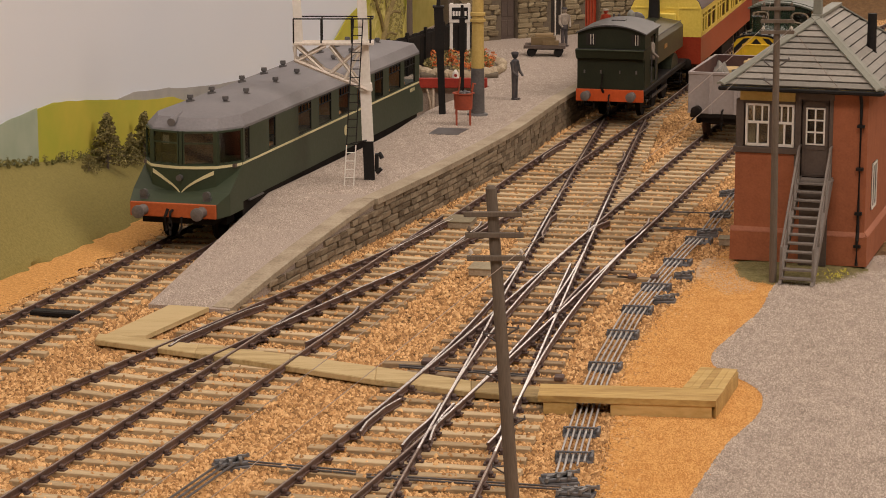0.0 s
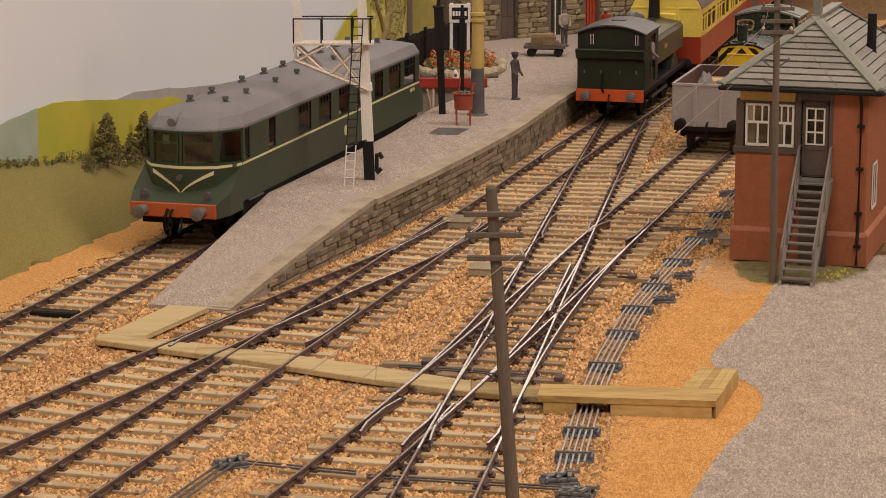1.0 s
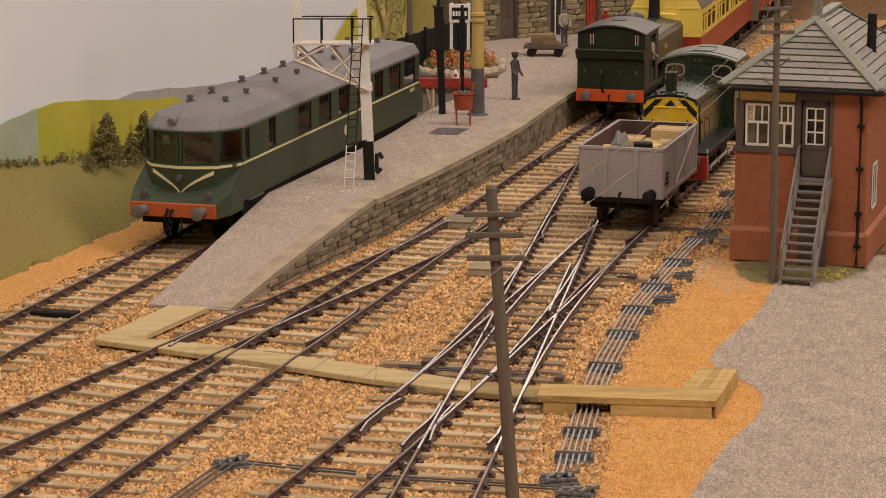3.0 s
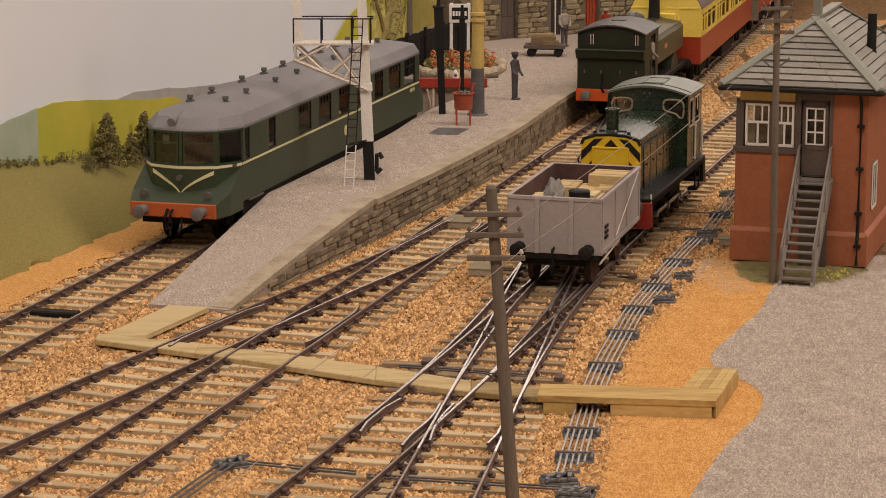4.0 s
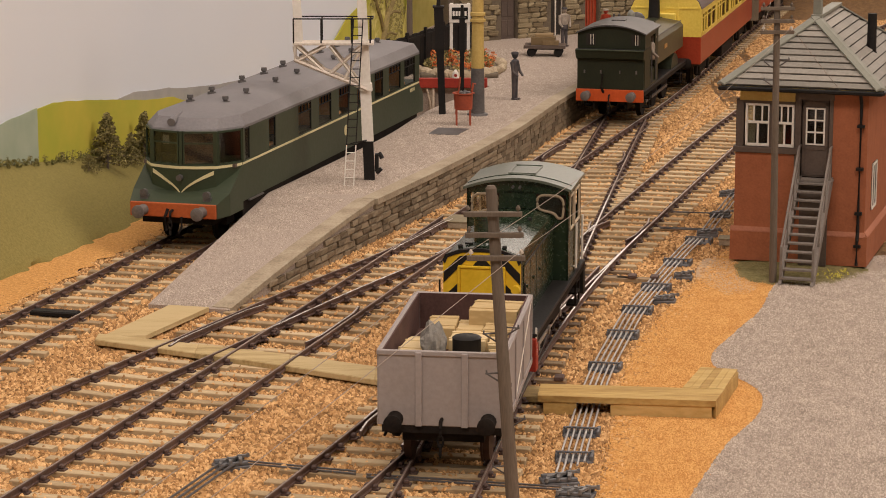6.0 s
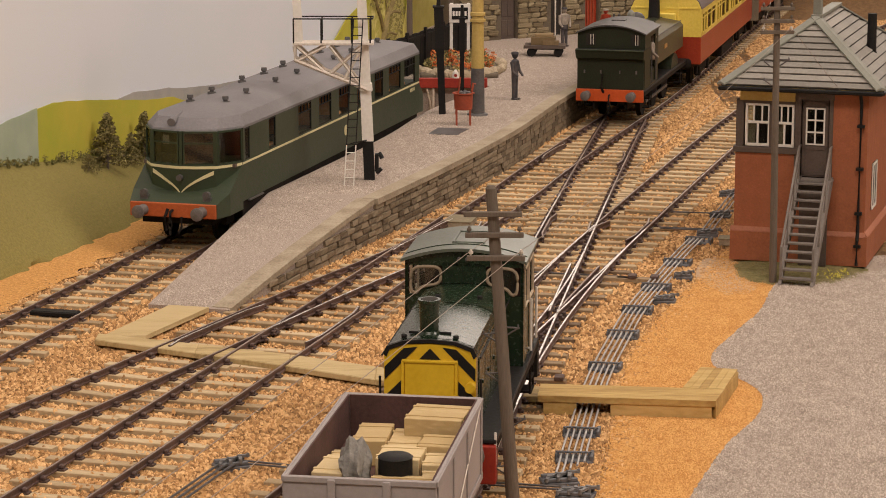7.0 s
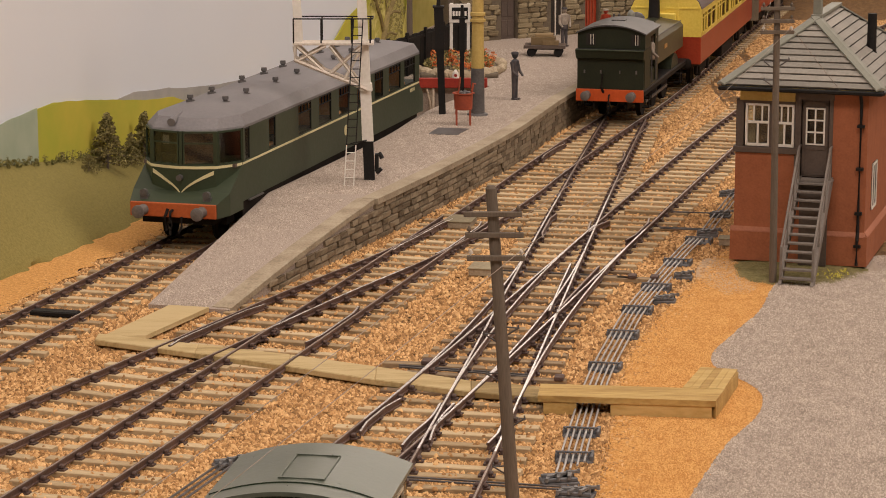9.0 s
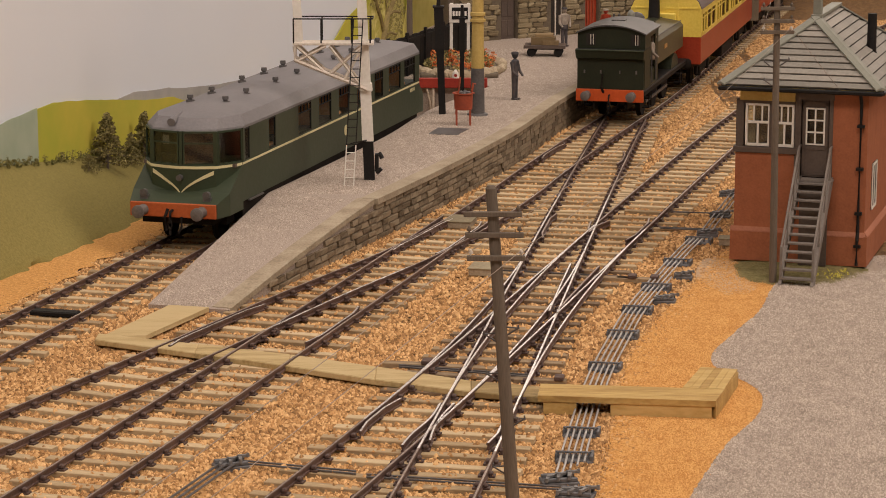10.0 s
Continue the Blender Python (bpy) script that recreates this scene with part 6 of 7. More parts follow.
        course(P3, P0, B, A, k / 11, (k + 1) / 11, Vector((-0.63, 0, 0.77)))
    bm = bmesh.new()
    for p, q in ((P0, A), (P1, A), (P2, B), (P3, B)):
        p3, q3 = Vector((*p, ez + 0.08)), Vector((*q, rz + 0.08))
        d = (q3 - p3).normalized()
        n = d.cross(Vector((0, 0, 1))).normalized() * 0.16
        u = Vector((0, 0, 0.03))
        loft(bm, [[p3 - n - u, p3 + u * 0.5, p3 + n - u, p3 + n - u * 2.5, p3 - u * 1.5, p3 - n - u * 2.5], [q3 - n - u, q3 + u * 0.5, q3 + n - u, q3 + n - u * 2.5, q3 - u * 1.5, q3 - n - u * 2.5]])
    box(bm, hx - 0.14, hx + 0.14, hy - 0.05, L - hy + 0.05, rz + 0.02, rz + 0.09)
    part("hip_flashing", bm, LEAD, roof, "grey-green lead hip flashing")
    bm = bmesh.new()
    box(bm, hx - 0.11, hx + 0.11, hy + 0.1, hy + 0.32, rz, rz + 0.75, 0.02)
    part("ridge_vent", bm, LEAD, roof)
    bm = bmesh.new()
    cyl(bm, (2.95, 3.3, 5.0), (2.95, 3.3, 6.15), 0.13, 0.12, 14)
    cyl(bm, (2.95, 3.3, 5.0), (2.95, 3.3, 5.14), 0.17, 0.15, 14)
    part("stove_pipe", bm, BLACK, b, "black stove pipe", smooth=True)
    bm = bmesh.new()
    box(bm, x0 - 0.05, x1 + 0.05, y0 - 0.09, y0 + 0.02, ez - 0.12, ez - 0.01, 0.03)
    box(bm, x1 - 0.02, x1 + 0.09, y0, y1, ez - 0.12, ez - 0.01, 0.03)
    part("gutter", bm, BLACK, b, "black gutter")
    bm = bmesh.new()
    box(bm, x0, x1, y0, y1, ez - 0.06, ez - 0.01)
    part("soffit", bm, BUFF, b)
    bm = bmesh.new()
    tube(bm, [(3.22, -0.36, 4.48), (3.22, -0.12, 4.22), (3.22, -0.1, 0.9), (3.22, -0.17, 0.7), (3.22, -0.17, 0.05)], 0.045, 8)
    for z in (0.5, 1.35, 2.5, 3.6):
        box(bm, 3.13, 3.31, -0.17, -0.02, z, z + 0.07)
    part("downpipe", bm, BLACK, b, "black iron downpipe")
    # stairs
    n, top, yb, yt = 12, 2.22, -2.66, -0.35
    for s in (1.70, 2.50):
        bm = bmesh.new()
        d = Vector((0, yt - yb, top)).normalized()
        prism(bm, [(yb - 0.05, -0.02), (yb + 0.2, -0.02), (yt + 0.33, top - 0.12), (yt + 0.33, top + 0.06), (yt, top + 0.06)], "x", s - 0.04, s + 0.04)
        part("stringer", bm, STAIRGREY, b)
        bm = bmesh.new()
        for f in (0.03, 0.36, 0.69, 1.0):
            y, z = yb + (yt - yb) * f, top * f
            box(bm, s - 0.03, s + 0.03, y - 0.03, y + 0.03, z, z + 0.85)
        tube(bm, [(s, yb + 0.05, 0.88), (s, yt, top + 0.85), (s, yt + 0.32, top + 0.85)], 0.03, 6)
        tube(bm, [(s, yb + 0.05, 0.48), (s, yt, top + 0.45)], 0.022, 6)
        part("handrail", bm, STAIRGREY, b, "grey stair handrail")
    for k in range(n):
        f = (k + 0.6) / n
        y, z = yb + (yt - yb) * f, top * f
        part("tread", box(bmesh.new(), 1.72, 2.48, y - 0.08, y + 0.12, z - 0.02, z + 0.03, 0.006), STAIRGREY, b)
    part("landing", box(bmesh.new(), 1.62, 2.56, yt, 0.02, top - 0.05, top + 0.02, 0.01), STAIRGREY, b)
    part("stair_back", box(bmesh.new(), 1.74, 2.46, -0.3, -0.26, 0, top - 0.06), BROWN, b)
    # flock round the foot
    bm = bmesh.new()
    rings = []
    for f in [i / 14 for i in range(1, 15)]:
        ring = []
        for k in range(97):
            a = math.pi * k / 96
            r = f * (1 + 0.05 * noise.noise((math.cos(a) * 4, math.sin(a) * 4, 2)) + 0.03 * noise.noise((math.cos(a) * 17, math.sin(a) * 17, 5)))
            x, y = 1.85 - 1.72 * r * math.cos(a), -2.65 * r * math.sin(a) ** 0.8
            ring.append(bm.verts.new((x, y, -0.058 + 0.05 * (1 - f ** 4) + 0.02 * noise.noise((x * 4, y * 4, 0)) * (1 - f))))
        rings.append(ring)
    for p, q in zip(rings, rings[1:]):
        for k in range(96):
            bm.faces.new((p[k], q[k], q[k + 1], p[k + 1]))
    bmesh.ops.transform(bm, matrix=m, verts=bm.verts)
    tagged(part("grass_patch", bm, GRASS2), kind="structure")
    bm = bmesh.new()
    rings = []
    for f in (0.05, 0.35, 0.6, 0.8, 0.92, 1.0):
        ring = []
        for k in range(48):
            a = math.tau * k / 48
            r = f * (1 + 0.14 * noise.noise((math.cos(a) * 2, math.sin(a) * 2, 8)))
            ring.append(bm.verts.new((7.25 + 0.85 * r * math.cos(a) + 0.12 * r * math.sin(a), 61.6 + 2.4 * r * math.sin(a), -0.2015 - 0.008 * f ** 6)))
        rings.append(ring)
    for p, q in zip(rings, rings[1:]):
        for k in range(48):
            bm.faces.new((p[k], q[k], q[(k + 1) % 48], p[(k + 1) % 48]))
    tagged(part("dust_patch", bm, DUST), kind="structure")
    return b


GLASS2 = glass("door_glass", (0.34, 0.32, 0.30))
build_signal_box()


# ---- boardwalk crossing ----
def build_boardwalk():
    nx, ny = [-7.77, -4.68, -2.92, -1.10, 0.53, 1.90, 5.52], [53.73, 52.12, 51.13, 49.99, 49.21, 48.76, 48.36]
    fx, fy = [-7.61, -4.77, -2.99, -1.13, 0.54, 1.94, 5.26], [54.44, 53.15, 52.33, 51.23, 50.22, 49.71, 49.39]
    N, F = (lambda x: float(np.interp(x, nx, ny)) + 0.25), (lambda x: float(np.interp(x, fx, fy)) + 0.14)
    w = thing("boardwalk", pose(0, 0, 0), "weathered wooden plank crossing laid over the tracks", "boardwalk")
    for a, b in ((-7.75, -5.45), (-5.40, -3.35), (-3.30, -1.45), (-1.40, 0.55), (0.60, 1.98)):
        bm = bmesh.new()
        a, b = a - 0.025, b + 0.025
        z1, z0 = -0.032, -0.17
        loft(bm, [[(a, N(a), z0), (b, N(b), z0), (b, F(b), z0), (a, F(a), z0)], [(a, N(a), z1), (b, N(b), z1), (b, F(b), z1), (a, F(a), z1)]])
        bmesh.ops.bevel(bm, geom=list(bm.edges), offset=0.02, segments=1, affect="EDGES", profile=0.5)
        for v in bm.verts:
            v.co.z += 0.012 * noise.noise((v.co.x * 2, v.co.y * 2, 1))
        part("plank", bm, WOODOLD, w)
    # raised deck over the rodding, on deep risers
    front = lambda x: 48.37 - (x - 1.83) * 0.122
    bm = bmesh.new()
    loft(bm, [[(1.9, front(1.9), z), (5.43, front(5.43), z), (5.71, 48.87, z), (2.0, 49.31, z)] for z in (0.045, 0.17)])
    part("deck_plank", bm, WOOD, w)
    for a, b, z0 in ((2.02, 2.68, -0.22), (3.36, 5.36, -0.40)):
        bm = bmesh.new()
        loft(bm, [[(a, front(a) + 0.03, z), (b, front(b) + 0.03, z), (b, front(b) + 0.15, z), (a, front(a) + 0.15, z)] for z in (z0, 0.043)])
        part("riser_board", bm, WOOD, w, "deep timber riser")
    bm = bmesh.new()
    loft(bm, [[(5.44, 47.94, z), (6.19, 50.55, z), (6.09, 50.58, z), (5.38, 48.08, z)] for z in (-0.40, 0.10)])
    part("riser_board", bm, WOOD, w)
    for k in range(5):
        f0, f1 = k / 5, (k + 0.95) / 5
        A, C, D = Vector((4.87, 48.985)), Vector((6.17, 50.50)), Vector((5.42, 50.70))
        q = lambda s, f: (A.lerp(Vector((5.715, 48.89)), f)).lerp(D.lerp(C, f), s)
        bm = bmesh.new()
        loft(bm, [[(*q(0, f0), z), (*q(0, f1), z), (*q(1, f1), z), (*q(1, f0), z)] for z in (0.05, 0.172)])
        part("deck_plank", bm, WOOD, w)
    bm = bmesh.new()
    loft(bm, [[(-7.66, 54.45, -0.06), (-6.69, 54.50, -0.06), (-5.53, 57.32, -0.05), (-6.49, 57.56, -0.05)], [(-7.66, 54.40, -0.16), (-6.69, 54.46, -0.16), (-5.53, 57.32, -0.16), (-6.49, 57.56, -0.16)]])
    part("ramp_plank", bm, WOODOLD, w)


build_boardwalk()


# ---- telegraph poles and wires ----
def telegraph(base, top, r, arms, half, pegs, label):
    p = thing("telegraph_pole", pose(*base), label, "telegraph pole", "telegraph poles")
    b, t = Vector((0, 0, 0)), Vector(top) - Vector(base)
    bm = bmesh.new()
    cyl(bm, b, t, r, r * 0.78, 14)
    cyl(bm, t, t + Vector((0, 0, 0.05)), r * 0.78, r * 0.5, 14)
    part("pole", bm, POLE, p, smooth=True)
    ends = []
    for z in arms:
        f = (z - base[2]) / t.z
        c = b.lerp(t, f) + Vector((0, -r, 0))
        a = part("crossarm", box(bmesh.new(), c.x - half, c.x + half, c.y - 0.05, c.y + 0.04, c.z - 0.045, c.z + 0.045, 0.01), POLE, p)
        for s in (-1, 1):
            e = c + Vector((s * (half - 0.07), 0, 0.05))
            bm = bmesh.new()
            cyl(bm, e - Vector((0, 0, 0.01)), e + Vector((0, 0, 0.03)), 0.014, 0.014, 6)
            cyl(bm, e + Vector((0, 0, 0.025)), e + Vector((0, 0, 0.06)), 0.038, 0.042, 10)
            cyl(bm, e + Vector((0, 0, 0.06)), e + Vector((0, 0, 0.10)), 0.034, 0.018, 10)
            part("insulator", bm, OFFWHITE if z == arms[-1] else POLE, a, "small white insulator", smooth=True)
            ends.append(Vector(base) + e + Vector((0, 0, 0.08)))
    bm = bmesh.new()
    for z, s in pegs:
        c = b.lerp(t, (z - base[2]) / t.z)
        tube(bm, [c, c + Vector((s * 0.32, -0.08, 0.0))], 0.016, 5)
        tube(bm, [c + Vector((s * 0.3, -0.08, 0.0)), c + Vector((s * 0.08, 0, -0.16))], 0.016, 5)
        tube(bm, [c + Vector((s * 0.3, -0.08, 0.0)), c + Vector((s * 0.3, -0.08, 0.06))], 0.016, 5)
    part("climbing_iron", bm, IRON, p)
    return ends


near_ends = telegraph((1.24, 41.6, -0.24), (0.82, 41.8, 5.56), 0.125, (5.14, 4.78, 4.38), 0.50, ((3.05, -1), (3.15, 1), (2.35, -1), (1.55, 1), (0.7, -1)), "dark creosoted telegraph pole standing in the ballast")
far_ends = telegraph((8.24, 60.76, -0.2), (8.16, 60.76, 7.9), 0.095, (6.66, 6.35, 6.08), 0.41, ((5.35, -1), (5.4, 1), (4.9, -1)), "slim telegraph pole beside the signal box stairs")


WIREMAT = mk("dull_wire", (0.26, 0.21, 0.17), (0.34, 0.28, 0.23), 0.6, scale=1, fine=9, bump=0.0)


def wire(a, b, sag, name="telegraph_wire"):
    bm = bmesh.new()
    pts = [a.lerp(b, i / 14) - Vector((0, 0, sag * 4 * (i / 14) * (1 - i / 14))) for i in range(15)]
    tube(bm, pts, 0.006, 5)
    tagged(part(name, bm, WIREMAT), "thin sagging telegraph wire between poles", "wire", "telegraph wires")


for i in (4, 5):
    wire(near_ends[i], far_ends[i], 0.25)
off_ends = telegraph((-9.2, 9.2, -0.24), (-9.2, 9.2, 5.2), 0.13, (4.7, 4.3, 3.9), 0.5, ((3.05, -1), (2.35, 1)), "dark creosoted telegraph pole near the layout's edge")
for i in (4, 5):
    wire(near_ends[i], off_ends[i], 0.12)
wire(far_ends[5], Vector((10.05, 62.3, 4.4)), 0.03)
wire(far_ends[4], far_ends[4] + Vector((7, 44, 1.5)), 0.4)


# ---- starting signal on a bracket ----
def build_signal():
    s = thing("bracket_signal", pose(-2.08, 69.52, 0.88), "white wooden bracket signal post with a railed platform and ladder", "railway signal")
    lean = lambda z: -0.038 * z
    def post(z0, z1, w0, w1, mat, name, x=0.0, label=""):
        bm = bmesh.new()
        loft(bm, [[(x + lean(z) + sx * w / 2, sy * w / 2, z) for sx, sy in ((-1, -1), (1, -1), (1, 1), (-1, 1))] for z, w in ((z0, w0), (z1, w1))])
        part(name, bm, mat, s, label)
    post(0, 1.12, 0.30, 0.30, BLACK, "post_base", 0, "black lower length of post")
    post(1.12, 8.5, 0.32, 0.20, WHITE, "post", 0, "white painted post")
    post(2.55, 2.75, 0.38, 0.36, WHITE, "post_collar")
    zp = 3.86
    x1 = -2.12
    part("platform_deck", box(bmesh.new(), x1, 0.14, -0.35, 0.35, zp, zp + 0.07, 0.01), OFFWHITE, s)
    post(zp + 0.07, 8.3, 0.24, 0.19, WHITE, "doll_post", -1.82, "white secondary post")
    bm = bmesh.new()
    for y in (-0.3, 0.3):
        tube(bm, [(x1 + 0.05, y, zp - 0.03), (x1 + 0.05, y, zp - 0.42), (-0.05, y, zp - 1.25)], 0.055, 4)
        for a, c in ((0.05, 0.45), (0.5, 0.95), (0.95, 0.5), (0.45, 0.05), (0.95, 0.7)):
            za = zp - 0.42 - 0.83 * c
            part("brace", tube(bmesh.new(), [(x1 + 2.05 * a, y, zp - 0.03), (x1 + 2.05 * c, y, za)], 0.04, 4), OFFWHITE, s)
    part("bracket", bm, OFFWHITE, s, "weathered white lattice bracket")
    bm = bmesh.new()
    for x in (x1 + 0.03, x1 + 0.8, x1 + 1.65, 0.05):
        for y in (-0.33, 0.33):
            tube(bm, [(x, y, zp + 0.05), (x, y, zp + 0.74)], 0.024, 5)
    for y in (-0.33, 0.33):
        tube(bm, [(x1 + 0.03, y, zp + 0.74), (0.12, y, zp + 0.74)], 0.02, 5)
    for x in (x1 + 0.03, 0.12):
        tube(bm, [(x, -0.33, zp + 0.74), (x, 0.33, zp + 0.74)], 0.02, 5)
    part("railing", bm, BLACK, s, "black platform handrail")
    # ladder
    foot, head = Vector((-0.55, -1.05, 0)), Vector((-0.28, -0.36, zp + 0.75))
    for mat, f0, f1, name in ((WHITE, 0.0, 0.245, "ladder_foot"), (BLACK, 0.245, 1.0, "ladder")):
        bm = bmesh.new()
        for dx in (-0.13, 0.13):
            tube(bm, [foot.lerp(head, f0) + Vector((dx, 0, 0)), foot.lerp(head, f1) + Vector((dx, 0, 0))], 0.018, 5)
        for k in range(20):
            f = k / 20
            if f0 <= f < f1:
                tube(bm, [foot.lerp(head, f) + Vector((-0.13, 0, 0)), foot.lerp(head, f) + Vector((0.13, 0, 0))], 0.013, 4)
        part(name, bm, mat, s)
    bm = bmesh.new()
    tube(bm, [(-0.5, -0.7, 1.15), (0, -0.05, 1.15)], 0.02)
    box(bm, 0.15, 0.26, -0.1, 0.1, 0.25, 0.75, 0.02)
    cyl(bm, (0.28, 0, 0.78), (0.36, -0.05, 0.62), 0.05, 0.07, 8)
    cyl(bm, (0.2, -0.1, 0.2), (0.34, -0.1, 0.34), 0.06, 0.06, 8)
    part("counterweight", bm, BLACK, s)


build_signal()


# ---- platform furniture ----
wc = thing("water_column", pose(1.15, 82.02, 0.88), "buff and grey cast iron water column on the platform", "water crane")
_b = bmesh.new()
fluted(_b, 0, 0, [(0, 0.36), (0.06, 0.34), (0.08, 0.24), (1.58, 0.215)])
part("column_base", _b, IRON, wc, "dark grey lower column", smooth=True)
_b = bmesh.new()
fluted(_b, 0, 0, [(1.58, 0.215), (3.1, 0.195), (3.12, 0.26), (3.2, 0.26), (3.22, 0.2), (3.3, 0.2), (3.32, 0.25), (3.42, 0.25), (3.44, 0.19), (5.6, 0.18)])
part("column_shaft", _b, BUFF, wc, "buff upper column with moulded collars", smooth=True)
for x, y, dx, w, h, lab in ((-0.02, 82.28, -0.13, 0.24, 3.55, "dark timber post leaning on the platform"), (0.66, 85.6, 0.0, 0.15, 2.8, "slim dark iron post on the platform")):
    p = thing("post", pose(x, y, 0.88), lab, "post", "dark posts")
    _b = bmesh.new()
    loft(_b, [[(dx * z / h + sx * w * k / 2, sy * w * k / 2, z) for sx, sy in ((-1, -1), (1, -1), (1, 1), (-1, 1))] for z, k in ((0, 0.95), (h * 0.55, 1.0), (h * 0.62, 1.25), (h, 1.3))])
    part("shaft", _b, BLACK, p)
    _b = bmesh.new()
    box(_b, dx - w * 0.8, dx + w * 0.8, -w * 0.8, w * 0.8, h, h + 0.07, 0.01)
    cyl(_b, (dx, 0, h + 0.07), (dx, 0, h + 0.5), 0.07, 0.05, 10)
    part("cap", _b, BLACK, p)
br = thing("brazier", pose(0.66, 79.89, 0.88), "rusty red fire devil brazier on four legs", "brazier")
_b = bmesh.new()
fluted(_b, 0, 0, [(0.5, 0.26), (0.52, 0.29), (1.0, 0.31), (1.02, 0.36), (1.05, 0.36), (1.05, 0.28), (0.9, 0.26)])
part("drum", _b, RUSTRED, br, smooth=True)
for x, y in ((-0.22, -0.2), (0.22, -0.2), (0.22, 0.2), (-0.22, 0.2)):
    part("leg", box(bmesh.new(), x - 0.03, x + 0.03, y - 0.03, y + 0.03, 0, 0.56), RUSTRED, br)
_b = bmesh.new()
for k in range(14):
    a = k * 2.4
    bmesh.ops.create_icosphere(_b, subdivisions=1, radius=0.07, matrix=Matrix.Translation((0.2 * math.cos(a) * (k % 3) / 2, 0.2 * math.sin(a) * (k % 3) / 2, 1.02 + 0.03 * (k % 2))))
part("coal", _b, IRON, br)
_b = bmesh.new()
tube(_b, [(-0.25, -0.1, 0.35), (-0.1, 0, 1.55)], 0.03)
tube(_b, [(0.25, 0.1, 0.9), (0.32, 0.1, 1.35), (0.4, 0.1, 1.3)], 0.04)
part("poker", _b, RUSTRED, br)
DRAIN = [(-0.45, 77.86), (0.45, 77.63), (0.82, 78.92), (-0.16, 79.16)]
tagged(part("drain_cover", prism(bmesh.new(), DRAIN, "z", 0.872, 0.905), IRON), "flat dark iron cover let into the platform", "drain cover")
figure(pose(2.49, 85.65, 0.88, 0, 0, 60), 1.68, FIGURE, "dark-suited painted model figure standing on the platform")
figure(pose(4.95, 101.2, 0.88, 0, 0, 20), 1.6, FIGURE2, "model figure in pale top and dark skirt by the station wall", lower=FIGURE)
figure(pose(6.75, 103.0, 0.88, 0, 0, -30), 1.35, CRIMSON, "red-coated painted model figure by the red door", lower=FIGURE2)
figure(pose(8.3, 106.0, 0.88, 0, 0, 40), 1.6, FIGURE, "dark painted model figure waiting by the train")


def build_barrow():
    b = thing("platform_trolley", pose(4.05, 98.1, 0.88, 0, 0, -6) @ Matrix.Scale(0.88, 4), "four-wheeled wooden platform trolley stacked with boxes", "trolley")
    part("deck", box(bmesh.new(), -0.92, 0.92, -0.55, 0.55, 0.42, 0.52, 0.01), BROWN, b)
    for x in (-0.6, 0.6):
        for y in (-0.42, 0.42):
            bm = bmesh.new()
            cyl(bm, (x, y - 0.04, 0.2), (x, y + 0.04, 0.2), 0.2, 0.2, 16)
            part("wheel", bm, BLACK, b)
    bm = bmesh.new()
    box(bm, -0.65, 0.65, -0.3, 0.3, 0.3, 0.42)
    part("axle_block", bm, BROWN, b)
    part("rail", box(bmesh.new(), -0.94, 0.94, -0.58, -0.55, 0.38, 0.5), BROWN, b)
    for k, (x0, x1, y0, y1, z0, z1) in enumerate(((-0.62, 0.45, -0.4, 0.4, 0.524, 0.86), (-0.1, 0.62, -0.5, -0.1, 0.524, 0.72), (-0.45, 0.35, -0.3, 0.35, 0.864, 1.0))):
        t = tagged(part("luggage_box", box(bmesh.new(), x0, x1, y0, y1, z0, z1, 0.012), TANBOX), "tan luggage box on the trolley", "box", "trolley boxes")
        put(t, pose(4.05, 98.1, 0.88, 0, 0, -6) @ Matrix.Scale(0.88, 4))


TANBOX = mk("tan_box", (0.17, 0.115, 0.055), (0.26, 0.18, 0.09), 0.7, scale=2, fine=12, vary=0.4)
build_barrow()

# buffer stop, flower bed and name board
bs = thing("buffer_stop", pose(0.45, 89.1, 0.0, 0, 0, 0), "red-painted buffer stop beam against the platform end", "buffer stop")
part("beam", box(bmesh.new(), -1.35, 1.15, -0.22, 0.0, 0.85, 1.2, 0.015), RED, bs)
for x in (-0.9, 0.9):
    _b = bmesh.new()
    box(_b, x - 0.07, x + 0.07, -0.1, 0.1, -0.2, 0.85, 0.01)
    tube(_b, [(x + 0.1, -1.1, -0.15), (x + 0.1, -0.1, 0.82)], 0.05, 6)
    tube(_b, [(x + 0.1, -0.9, -0.15), (x - 0.12, -0.2, 0.8)], 0.04, 6)
    for f in (0.25, 0.5, 0.75):
        tube(_b, [(x - 0.02, -1.1 + f, -0.15 + 0.95 * f), (x + 0.14, -1.1 + f, -0.15 + 0.95 * f)], 0.025, 5)
    part("strut", _b, STRUT, bs, "dirty pale timber strut")
_b = bmesh.new()
cyl(_b, (0, -0.11, 1.2), (0, -0.11, 1.42), 0.13, 0.10, 12)
cyl(_b, (0, -0.11, 1.42), (0, -0.11, 1.5), 0.07, 0.03, 12)
part("stop_lamp", _b, WHITE, bs, "small white lamp with a red lens")
_b = bmesh.new()
cyl(_b, (0, -0.235, 1.3), (0, -0.20, 1.3), 0.06, 0.06, 10)
part("lens", _b, RED, bs)


